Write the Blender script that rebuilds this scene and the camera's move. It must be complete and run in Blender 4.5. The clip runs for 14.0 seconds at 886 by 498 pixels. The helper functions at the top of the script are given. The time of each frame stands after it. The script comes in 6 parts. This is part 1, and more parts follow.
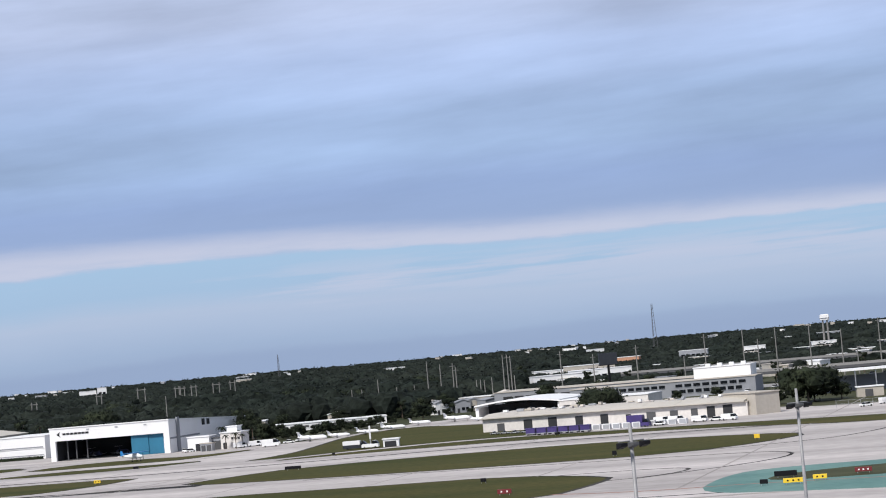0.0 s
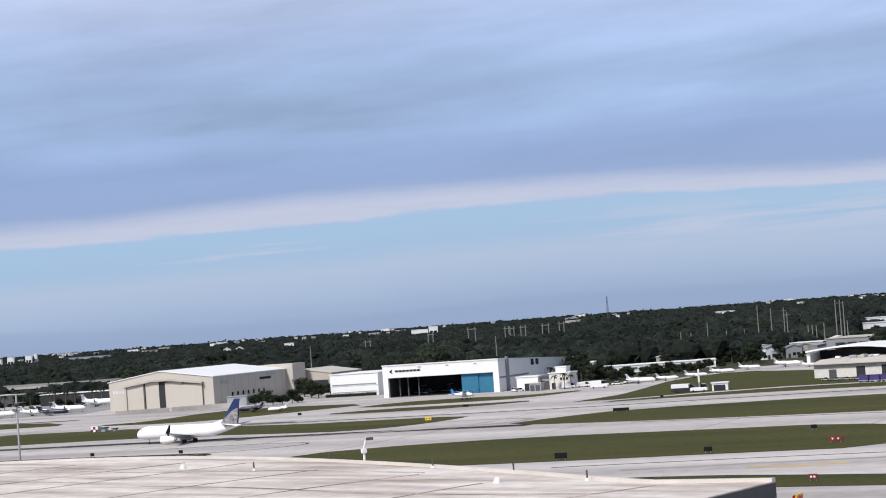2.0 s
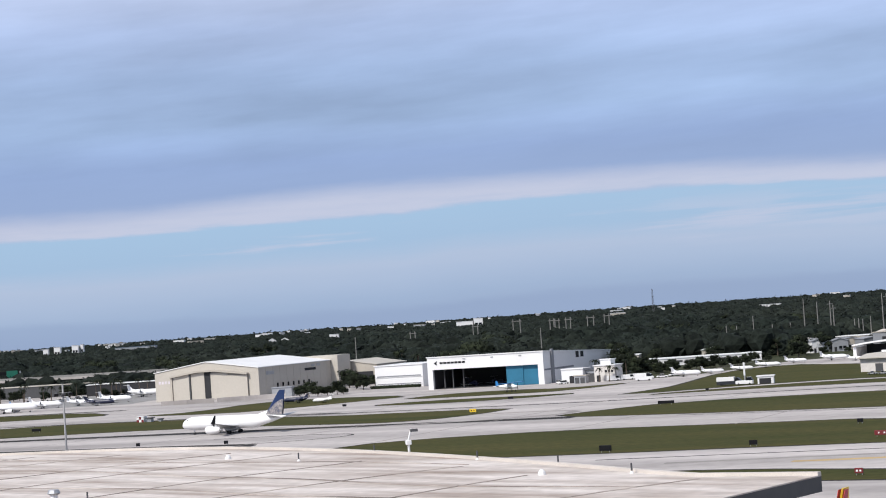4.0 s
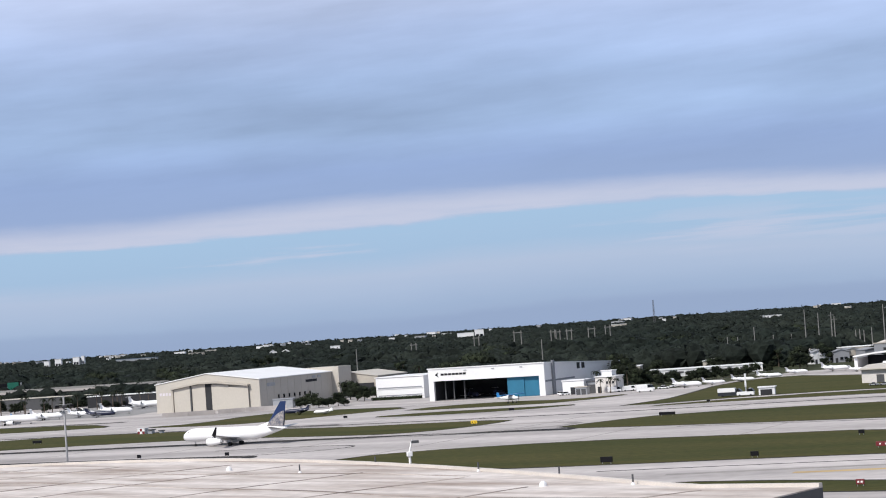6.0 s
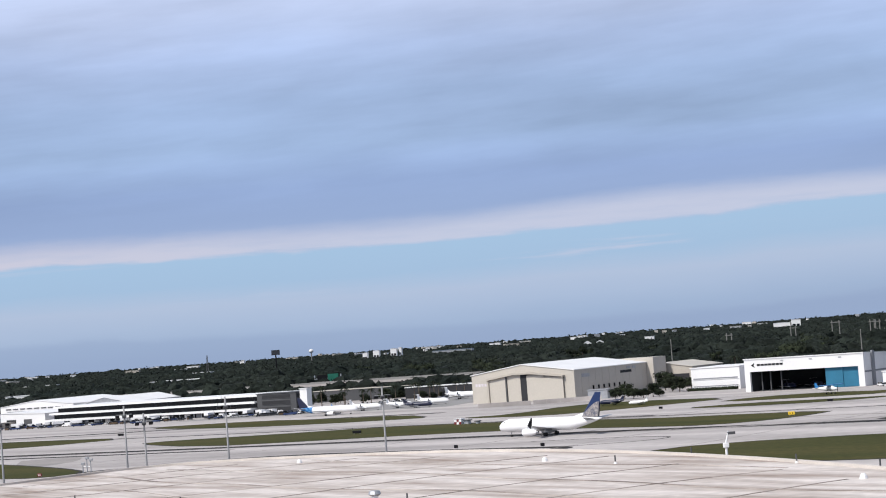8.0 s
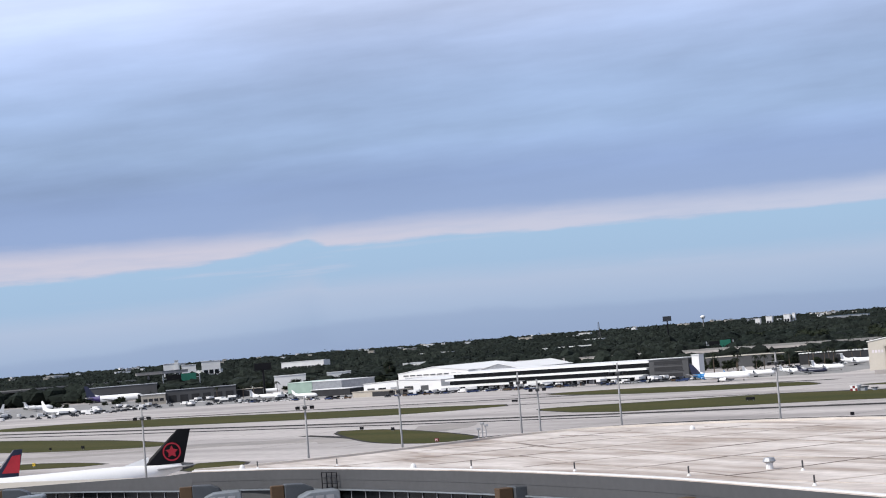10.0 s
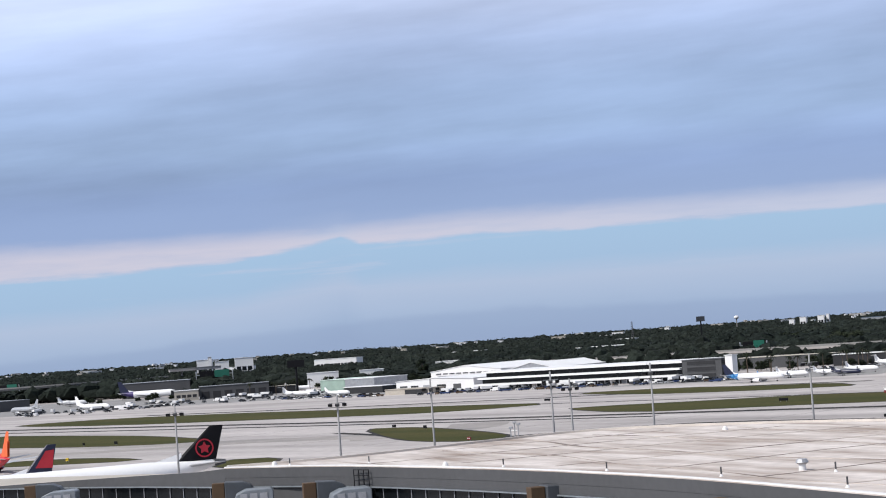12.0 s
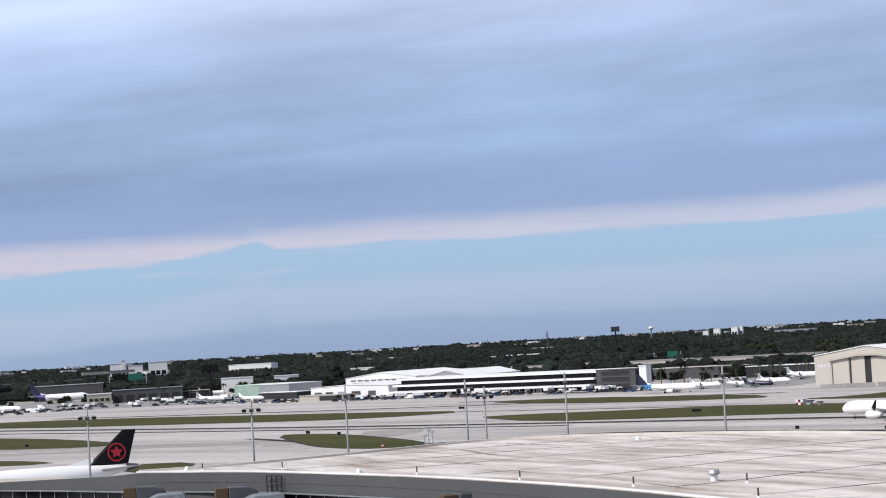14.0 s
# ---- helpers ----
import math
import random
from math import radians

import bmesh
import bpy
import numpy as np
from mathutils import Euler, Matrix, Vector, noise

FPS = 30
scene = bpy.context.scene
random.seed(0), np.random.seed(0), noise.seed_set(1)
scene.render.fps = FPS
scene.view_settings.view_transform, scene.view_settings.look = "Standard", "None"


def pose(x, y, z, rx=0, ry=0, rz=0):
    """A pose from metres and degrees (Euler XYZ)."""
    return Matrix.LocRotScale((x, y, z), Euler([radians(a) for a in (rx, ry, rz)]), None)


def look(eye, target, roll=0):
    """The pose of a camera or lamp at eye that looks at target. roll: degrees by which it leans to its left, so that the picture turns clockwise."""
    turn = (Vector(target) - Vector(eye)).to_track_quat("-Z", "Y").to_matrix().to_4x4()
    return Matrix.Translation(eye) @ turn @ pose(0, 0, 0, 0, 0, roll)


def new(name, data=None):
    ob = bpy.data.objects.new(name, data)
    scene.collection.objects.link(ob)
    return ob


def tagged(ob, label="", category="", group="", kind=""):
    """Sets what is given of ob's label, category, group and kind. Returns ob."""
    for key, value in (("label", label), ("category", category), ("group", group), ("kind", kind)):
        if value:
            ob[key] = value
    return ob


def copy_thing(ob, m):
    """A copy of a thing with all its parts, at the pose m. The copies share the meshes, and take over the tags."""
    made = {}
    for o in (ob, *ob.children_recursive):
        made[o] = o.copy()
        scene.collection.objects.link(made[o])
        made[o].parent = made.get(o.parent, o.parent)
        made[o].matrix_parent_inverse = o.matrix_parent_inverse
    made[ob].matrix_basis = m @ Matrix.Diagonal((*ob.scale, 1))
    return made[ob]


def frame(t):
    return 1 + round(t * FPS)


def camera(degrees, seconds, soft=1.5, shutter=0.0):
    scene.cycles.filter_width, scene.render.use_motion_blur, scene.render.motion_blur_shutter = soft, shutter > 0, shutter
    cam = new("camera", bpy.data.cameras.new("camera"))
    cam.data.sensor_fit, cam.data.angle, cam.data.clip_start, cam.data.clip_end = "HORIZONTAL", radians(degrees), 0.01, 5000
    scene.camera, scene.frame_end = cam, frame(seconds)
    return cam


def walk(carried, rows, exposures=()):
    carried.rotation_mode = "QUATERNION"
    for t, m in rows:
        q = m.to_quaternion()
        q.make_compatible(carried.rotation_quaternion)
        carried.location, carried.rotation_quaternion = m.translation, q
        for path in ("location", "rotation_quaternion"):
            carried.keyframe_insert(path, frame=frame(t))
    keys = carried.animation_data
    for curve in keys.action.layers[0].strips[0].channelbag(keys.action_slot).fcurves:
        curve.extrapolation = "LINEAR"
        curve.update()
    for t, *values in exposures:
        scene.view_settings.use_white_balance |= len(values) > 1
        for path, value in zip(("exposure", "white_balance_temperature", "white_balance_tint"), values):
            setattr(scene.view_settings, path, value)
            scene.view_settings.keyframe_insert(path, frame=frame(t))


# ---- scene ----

# ---- camera: it stands on a high deck and turns ----
EYE = (0.0, 0.0, 32.0)
TURNS = (  # seconds, heading (clockwise from +y), tilt up, lean
    (0.0, 10.533, 2.780, -5.110),
    (0.5, 9.063, 2.689, -4.975),
    (1.0, 6.508, 2.460, -4.783),
    (1.5, 3.641, 2.194, -4.496),
    (2.0, 1.274, 1.913, -4.223),
    (2.5, 0.060, 1.708, -4.070),
    (5.0, 0.000, 1.922, -3.979),
    (5.5, -0.012, 2.019, -3.974),
    (6.0, 0.002, 2.096, -4.047),
    (6.5, -0.243, 2.198, -4.043),
    (7.0, -1.655, 2.331, -4.123),
    (7.5, -4.586, 2.414, -4.213),
    (8.0, -8.693, 2.476, -4.322),
    (8.5, -13.042, 2.462, -4.317),
    (9.0, -16.468, 2.383, -4.530),
    (9.2, -17.473, 2.366, -4.547),
    (11.3, -20.311, 2.460, -4.542),
    (11.5, -20.376, 2.471, -4.437),
    (12.0, -20.493, 2.415, -4.191),
    (12.5, -20.389, 2.362, -3.958),
    (13.0, -19.901, 2.398, -3.755),
    (13.5, -19.156, 2.424, -3.574),
    (14.0, -18.171, 2.464, -3.419),
)
cam = camera(24.27, 14.0, soft=1.05)


def aimed(heading, tilt, lean):
    h, p = radians(heading), radians(tilt)
    way = Vector((math.sin(h) * math.cos(p), math.cos(h) * math.cos(p), math.sin(p)))
    return look(EYE, Vector(EYE) + way, lean)


walk(cam, [(t, aimed(h, p, l)) for t, h, p, l in TURNS])

# ---- sky and sun ----
world = bpy.data.worlds.new("sky")
scene.world = world
world.use_nodes = True


def build_sky():
    nt = world.node_tree
    nt.nodes.clear()
    N, L = nt.nodes.new, nt.links.new

    def op(kind, a, b=None, c=None):
        n = N("ShaderNodeMath")
        n.operation = kind
        for i, v in enumerate((a, b, c)):
            if v is None:
                continue
            if isinstance(v, (int, float)):
                n.inputs[i].default_value = v
            else:
                L(v, n.inputs[i])
        return n.outputs[0]

    def noise_at(x, y, z, scale, detail=4.0, rough=0.5):
        v = N("ShaderNodeCombineXYZ")
        for i, s in enumerate((x, y, z)):
            if isinstance(s, (int, float)):
                v.inputs[i].default_value = s
            else:
                L(s, v.inputs[i])
        n = N("ShaderNodeTexNoise")
        n.inputs["Scale"].default_value = scale
        n.inputs["Detail"].default_value = detail
        n.inputs["Roughness"].default_value = rough
        L(v.outputs[0], n.inputs["Vector"])
        return n.outputs["Fac"]

    co = N("ShaderNodeTexCoord")
    sep = N("ShaderNodeSeparateXYZ")
    L(co.outputs["Generated"], sep.inputs[0])
    x, y, z = sep.outputs
    el = op("MULTIPLY", op("ARCSINE", z), 57.2958)
    az = op("MULTIPLY", op("ARCTAN2", x, y), 57.2958)

    def along(stops, top):
        """A height in degrees that changes with the bearing, from (bearing, height) stops."""
        r = N("ShaderNodeValToRGB")
        e = r.color_ramp.elements
        while len(e) < len(stops):
            e.new(0.5)
        for k, (a, v) in zip(e, stops):
            k.position, k.color = (a + 40) / 70, (v / top, v / top, v / top, 1)
        L(op("DIVIDE", op("ADD", az, 40.0), 70.0), r.inputs[0])
        sp = N("ShaderNodeSeparateColor")
        L(r.outputs[0], sp.inputs[0])
        return op("MULTIPLY", sp.outputs[0], top)

    def step(v, a, b, lo=0.0, hi=1.0):
        m = N("ShaderNodeMapRange")
        m.interpolation_type = "SMOOTHSTEP"
        L(v, m.inputs["Value"])
        for nm, q in (("From Min", a), ("From Max", b), ("To Min", lo), ("To Max", hi)):
            if isinstance(q, (int, float)):
                m.inputs[nm].default_value = q
            else:
                L(q, m.inputs[nm])
        return m.outputs[0]

    def blend(f, a, b):
        m = N("ShaderNodeMix")
        m.data_type = "RGBA"
        L(f, m.inputs[0])
        for k, v in ((6, a), (7, b)):
            if isinstance(v, tuple):
                m.inputs[k].default_value = (*[(c / 255) ** 2.2 for c in v], 1)
            else:
                L(v, m.inputs[k])
        return m.outputs[2]

    # the cloud deck ends in a lit rim over a clear strip
    rim_low, rim_high, bank_top = along(RIM_LOW, 4.0), along(RIM_HIGH, 4.0), along(BANK_TOP, 1.0)
    wave = noise_at(op("MULTIPLY", az, 0.10), op("MULTIPLY", el, 0.35), 3.1, 1.0, 3.0, 0.55)
    fine = noise_at(op("MULTIPLY", az, 0.55), op("MULTIPLY", el, 2.0), 7.7, 1.0, 5.0, 0.6)
    frayed = op("ADD", el, op("MULTIPLY", op("SUBTRACT", fine, 0.5), 0.22))
    fade = step(el, 3.0, 5.0, 1.0, 0.0)
    warped = op("ADD", frayed, op("MULTIPLY", op("SUBTRACT", 2.8, rim_low), fade))
    warped = op("ADD", warped, op("MULTIPLY", op("SUBTRACT", wave, 0.5), op("MULTIPLY", step(el, 3.4, 6.0), 1.1)))
    ramp = N("ShaderNodeValToRGB")
    steps = SKY_STEPS
    els = ramp.color_ramp.elements
    while len(els) < len(steps):
        els.new(0.5)
    for e, (deg, rgb) in zip(els, steps):
        e.position, e.color = deg / 14.0, (*[(v / 255) ** 2.2 for v in rgb], 1)
    L(op("DIVIDE", warped, 14.0), ramp.inputs[0])
    # long streaks inside the sheets
    tilt = op("SUBTRACT", el, op("MULTIPLY", az, 0.06))
    streak = noise_at(op("MULTIPLY", az, 0.11), op("MULTIPLY", tilt, 0.85), 1.4, 1.0, 5.0, 0.55)
    mottle = noise_at(op("MULTIPLY", az, 0.26), op("MULTIPLY", tilt, 0.75), 2.6, 1.0, 6.0, 0.6)
    streak2 = noise_at(op("MULTIPLY", az, 0.05), op("MULTIPLY", tilt, 0.36), 9.2, 1.0, 3.0, 0.5)
    deep = step(el, 3.2, 5.5)
    side = op("MINIMUM", op("MAXIMUM", op("DIVIDE", op("SUBTRACT", -4.0, az), 28.0), 0.0), 1.0)
    crest = op("MINIMUM", op("MAXIMUM", op("DIVIDE", op("SUBTRACT", el, 4.5), 4.5), 0.0), 1.0)
    gain = op("ADD", op("ADD", 1.0, op("MULTIPLY", op("MULTIPLY", side, crest), 0.28)), op("MULTIPLY", deep, op("ADD", op("MULTIPLY", op("SUBTRACT", streak, 0.5), 0.60),
                                                   op("MULTIPLY", op("ADD", op("SUBTRACT", streak2, 0.5), op("MULTIPLY", op("SUBTRACT", mottle, 0.5), 0.25)), 0.8))))
    # the lit rim, thin pale wisps below it, and the grey-blue bank on the horizon
    shred = noise_at(op("MULTIPLY", az, 0.30), op("MULTIPLY", el, 3.2), 4.4, 1.0, 7.0, 0.62)
    torn = op("ADD", frayed, op("MULTIPLY", op("SUBTRACT", shred, 0.5), 0.34))
    rim = op("MULTIPLY", step(op("SUBTRACT", torn, rim_low), -0.07, 0.09), step(op("SUBTRACT", torn, rim_high), -0.34, 0.30, 1.0, 0.0))
    rim = op("MULTIPLY", rim, step(shred, 0.25, 0.6, 0.72, 1.0))
    wisp = noise_at(op("MULTIPLY", az, 0.16), op("MULTIPLY", op("SUBTRACT", el, op("MULTIPLY", az, 0.02)), 2.6), 5.5, 1.0, 5.0, 0.6)
    right = step(az, 3.0, 9.0, 0.10, -0.08)
    veil = step(op("SUBTRACT", wisp, right), 0.44, 0.64)
    near_band = op("MAXIMUM", op("SUBTRACT", 1.0, op("ABSOLUTE", op("MULTIPLY", op("SUBTRACT", el, 2.12), 1.25))), 0.0)
    pale = blend(op("MULTIPLY", op("MULTIPLY", veil, near_band), 0.85), ramp.outputs[0], (194, 203, 228))
    pale = blend(op("MULTIPLY", rim, 0.92), pale, blend(step(az, -26.0, -8.0), (211, 208, 225), (200, 206, 229)))
    bank = op("MULTIPLY", step(op("SUBTRACT", op("ADD", el, op("MULTIPLY", op("SUBTRACT", fine, 0.5), 0.25)), bank_top), -0.16, 0.10, 1.0, 0.0), 0.38)
    pale = blend(bank, pale, (146, 165, 201))
    cloud = N("ShaderNodeVectorMath")
    cloud.operation = "SCALE"
    L(pale, cloud.inputs[0])
    L(gain, cloud.inputs["Scale"])
    # dimmed towards the unseen zenith, to weaken the fill light on shaded sides
    up = op("MAXIMUM", z, 0.0)
    high = N("ShaderNodeMapRange")
    high.inputs["From Min"].default_value, high.inputs["From Max"].default_value = 0.22, 0.9
    high.inputs["To Min"].default_value, high.inputs["To Max"].default_value = 1.0, ZENITH
    L(up, high.inputs["Value"])
    dome = N("ShaderNodeVectorMath")
    dome.operation = "SCALE"
    L(cloud.outputs[0], dome.inputs[0])
    L(high.outputs[0], dome.inputs["Scale"])
    clear = N("ShaderNodeTexSky")
    clear.sky_type = "NISHITA"
    clear.sun_disc = False
    clear.sun_elevation, clear.sun_rotation = radians(SUN_UP), radians(SUN_TURN)
    bc, bg = N("ShaderNodeBackground"), N("ShaderNodeBackground")
    L(clear.outputs[0], bc.inputs[0])
    bc.inputs[1].default_value = 0.06
    L(dome.outputs[0], bg.inputs[0])
    bg.inputs[1].default_value = 1.0
    mix = N("ShaderNodeMixShader")
    mix.inputs[0].default_value = 0.93
    L(bc.outputs[0], mix.inputs[1])
    L(bg.outputs[0], mix.inputs[2])
    out = N("ShaderNodeOutputWorld")
    L(mix.outputs[0], out.inputs[0])


SUN_UP, SUN_TURN, ZENITH = 46.0, 224.0, 0.42
SKY_STEPS = (
    (0.0, (156, 176, 209)), (0.45, (162, 183, 215)), (0.95, (172, 191, 221)), (1.45, (179, 196, 224)),
    (2.0, (165, 194, 226)), (2.76, (166, 197, 229)), (2.86, (172, 192, 224)), (3.2, (160, 179, 217)),
    (3.7, (151, 173, 215)), (4.5, (150, 173, 217)), (5.6, (158, 182, 221)), (6.8, (162, 185, 224)),
    (8.2, (173, 192, 230)), (9.5, (188, 202, 235)), (13.0, (198, 210, 238)))
RIM_LOW = ((-34, 2.28), (-29.5, 2.36), (-26.2, 2.46), (-24.3, 2.76), (-23.2, 2.97), (-22.9, 2.72), (-20, 2.77), (-15, 2.74), (-11, 2.69), (-8, 2.74),
           (-5.9, 2.84), (-1.2, 2.84), (0.4, 2.99), (3.5, 3.05), (8.3, 3.0), (13, 2.82), (17, 2.88), (24, 2.9))
RIM_HIGH = ((-34, 3.15), (-23.5, 3.12), (-20, 3.28), (-10, 3.25), (-7.4, 3.33), (-2.7, 3.66), (6.7, 3.57), (12.4, 3.32), (24, 3.3))
BANK_TOP = ((-34, 0.08), (-29.5, 0.22), (-26.3, 0.46), (-21, 0.63), (-18.7, 0.68), (-15, 0.5), (-10, 0.44), (-6, 0.28), (-1.4, 0.25), (3.4, 0.46),
            (9, 0.41), (13.7, 0.46), (18.4, 0.56), (24, 0.44))
build_sky()

sun = new("sun", bpy.data.lights.new("sun", "SUN"))
sun.data.energy, sun.data.angle, sun.data.color = 4.5, radians(7), (1.0, 0.955, 0.90)
_s = radians(SUN_TURN)
sun.matrix_world = look((0, 0, 300), (-100 * math.sin(_s) * math.cos(radians(SUN_UP)), -100 * math.cos(_s) * math.cos(radians(SUN_UP)),
                                      300 - 100 * math.sin(radians(SUN_UP))))
scene.view_settings.exposure = 0.0

# ---- materials ----
def material(name, rgb, rough=0.7, metal=0.0, vary=0.12, scale=0.5, fine=8.0, fine_vary=0.06, bump=0.0, second=None, spread=0.5,
             piece=0.0, coat=0.0, spec=0.5, island=0.0, streak=None, shift=0.0):
    """A surface with broad patches and fine grain in world metres; second: the patches' other colour; piece: change from object to object;
    streak: (degrees, length) draws the patches out that way."""
    m = bpy.data.materials.new(name)
    m.use_nodes = True
    nt = m.node_tree
    N, L = nt.nodes.new, nt.links.new
    b = nt.nodes["Principled BSDF"]
    b.inputs["Roughness"].default_value = rough
    b.inputs["Metallic"].default_value = metal
    b.inputs["Coat Weight"].default_value = coat
    b.inputs["Specular IOR Level"].default_value = spec
    geo = N("ShaderNodeNewGeometry")
    broad, grain = N("ShaderNodeTexNoise"), N("ShaderNodeTexNoise")
    broad.inputs["Scale"].default_value, broad.inputs["Detail"].default_value = scale, 5
    grain.inputs["Scale"].default_value, grain.inputs["Detail"].default_value = fine, 3
    for n in (broad, grain):
        L(geo.outputs["Position"], n.inputs["Vector"])
    if streak:
        turn, pull = N("ShaderNodeVectorRotate"), N("ShaderNodeVectorMath")
        turn.rotation_type = "Z_AXIS"
        turn.inputs["Angle"].default_value = radians(-streak[0])
        L(geo.outputs["Position"], turn.inputs["Vector"])
        pull.operation = "MULTIPLY"
        pull.inputs[1].default_value = (1 / streak[1], 1, 1)
        L(turn.outputs[0], pull.inputs[0])
        L(pull.outputs[0], broad.inputs["Vector"])
    mix = N("ShaderNodeMix")
    mix.data_type = "RGBA"
    other = second or tuple(c * (1 - 2.2 * vary) for c in rgb)
    edge = N("ShaderNodeMapRange")
    edge.inputs["From Min"].default_value, edge.inputs["From Max"].default_value = 0.5 + shift - 0.3 * spread, 0.5 + shift + 0.3 * spread
    L(broad.outputs["Fac"], edge.inputs["Value"])
    L(edge.outputs[0], mix.inputs[0])
    mix.inputs[6].default_value = (*rgb, 1)
    mix.inputs[7].default_value = (*other, 1)
    hsv = N("ShaderNodeHueSaturation")
    L(mix.outputs[2], hsv.inputs["Color"])
    mr = N("ShaderNodeMapRange")
    mr.inputs["From Min"].default_value, mr.inputs["From Max"].default_value = 0.25, 0.75
    mr.inputs["To Min"].default_value, mr.inputs["To Max"].default_value = 1 - 2 * fine_vary, 1 + 2 * fine_vary
    L(grain.outputs["Fac"], mr.inputs["Value"])
    value = mr.outputs[0]
    for amount, src in ((piece, "object"), (island, "island")):
        if amount:
            if src == "object":
                rnd = N("ShaderNodeObjectInfo").outputs["Random"]
            else:
                rnd = geo.outputs["Random Per Island"]
            r2 = N("ShaderNodeMapRange")
            r2.inputs["To Min"].default_value, r2.inputs["To Max"].default_value = 1 - amount, 1 + amount
            L(rnd, r2.inputs["Value"])
            mul = N("ShaderNodeMath")
            mul.operation = "MULTIPLY"
            L(value, mul.inputs[0]), L(r2.outputs[0], mul.inputs[1])
            value = mul.outputs[0]
    L(value, hsv.inputs["Value"])
    L(hsv.outputs[0], b.inputs["Base Color"])
    if bump:
        bp = N("ShaderNodeBump")
        bp.inputs["Strength"].default_value = bump
        bp.inputs["Distance"].default_value = 1.0 / fine
        L(grain.outputs["Fac"], bp.inputs["Height"])
        L(bp.outputs[0], b.inputs["Normal"])
    return m


def glass(name, rgb=(0.008, 0.010, 0.012)):
    m = material(name, rgb, rough=0.25, vary=0.2, scale=0.4, fine_vary=0.05, spec=0.25)
    return m


M = {}
M["concrete"] = material("pale_concrete", (0.49, 0.455, 0.44), 0.88, scale=0.05, second=(0.25, 0.233, 0.224), fine=0.25, fine_vary=0.06, spread=0.8, spec=0.3, streak=(-27.5, 9.0))
M["asphalt"] = material("asphalt", (0.10, 0.10, 0.105), 0.9, scale=0.05, fine=0.6, fine_vary=0.08)
M["grass"] = material("mown_grass", (0.036, 0.042, 0.011), 0.95, scale=0.05, second=(0.068, 0.062, 0.021), fine=0.5, fine_vary=0.12, spread=0.8, spec=0.08, streak=(-27.5, 6.0))
M["earth"] = material("scrub_ground", (0.035, 0.042, 0.022), 0.95, scale=0.01, second=(0.06, 0.062, 0.035), fine=0.1, fine_vary=0.15, spec=0.1)
M["teal"] = material("teal_paint", (0.072, 0.165, 0.15), 0.8, scale=0.05, second=(0.11, 0.21, 0.19), fine=0.4, fine_vary=0.06)
M["kerb"] = material("pale_coping", (0.60, 0.55, 0.50), 0.7, vary=0.06, scale=0.2)
M["pale_wall"] = material("off_white_render", (0.62, 0.59, 0.56), 0.8, vary=0.06, scale=0.15, fine=1.0, fine_vary=0.04)
M["leaf"] = material("dark_foliage", (0.0095, 0.0135, 0.0115), 0.9, scale=0.008, second=(0.019, 0.0235, 0.019), fine=0.35, fine_vary=0.22, spec=0.06, island=0.34, bump=0.4)
M["roof"] = material("roof_membrane", (0.59, 0.54, 0.505), 0.8, scale=0.22, second=(0.21, 0.15, 0.11), fine=0.5, fine_vary=0.08, spread=0.65, shift=0.08, streak=(-48, 6.0))
M["white"] = material("white_paint", (0.74, 0.74, 0.74), 0.5, vary=0.03, scale=0.08, fine=1.5, fine_vary=0.015)
M["cream"] = material("cream_sheet_metal", (0.47, 0.437, 0.385), 0.6, vary=0.04, scale=0.06, fine=1.2, fine_vary=0.02)
M["grey"] = material("slate_panel", (0.066, 0.068, 0.073), 0.75, vary=0.06, scale=0.06, fine=1.0, fine_vary=0.04)
# dark: near-black doors and shed walls, also painted shade inside openings
M["dark"] = material("dark_interior", (0.025, 0.026, 0.03), 0.9, vary=0.1, scale=0.2)
M["blue"] = material("blue_door_panel", (0.015, 0.14, 0.24), 0.55, vary=0.08, scale=0.15)
M["steel"] = material("galvanised_steel", (0.42, 0.43, 0.45), 0.5, 0.6, vary=0.08, scale=0.6)
M["tan"] = material("tan_render", (0.42, 0.385, 0.335), 0.8, vary=0.05, scale=0.1, fine=1.0, fine_vary=0.03)
M["glass"] = glass("dark_glass")
M["tyre"] = material("tyre_rubber", (0.02, 0.02, 0.02), 0.9)
M["navy"] = material("navy_paint", (0.008, 0.026, 0.095), 0.4, vary=0.05)
M["black"] = material("black_paint", (0.005, 0.005, 0.007), 0.6, vary=0.1, spec=0.2)
M["red"] = material("red_paint", (0.50, 0.02, 0.035), 0.45, vary=0.05)
M["yellow"] = material("yellow_paint", (0.75, 0.50, 0.03), 0.5, vary=0.05)
M["orange"] = material("orange_paint", (0.75, 0.13, 0.03), 0.5, vary=0.05)
M["rust"] = material("brown_column_cladding", (0.075, 0.042, 0.018), 0.7, vary=0.08)
M["trunk"] = material("tree_bark", (0.10, 0.075, 0.055), 0.9)

M["navy_dark"] = material("dark_navy_paint", (0.012, 0.016, 0.045), 0.4, vary=0.05)
M["office_grey"] = material("blue_grey_render", (0.23, 0.24, 0.26), 0.75, vary=0.06, scale=0.1)
M["pale_green"] = material("pale_green_sheet", (0.28, 0.38, 0.33), 0.6, vary=0.06, scale=0.2)
M["mint"] = material("mint_roof_sheet", (0.55, 0.66, 0.60), 0.6, vary=0.04, scale=0.2)

M["sky_dull"] = material("dull_blue_roof", (0.10, 0.15, 0.21), 0.6, vary=0.05)

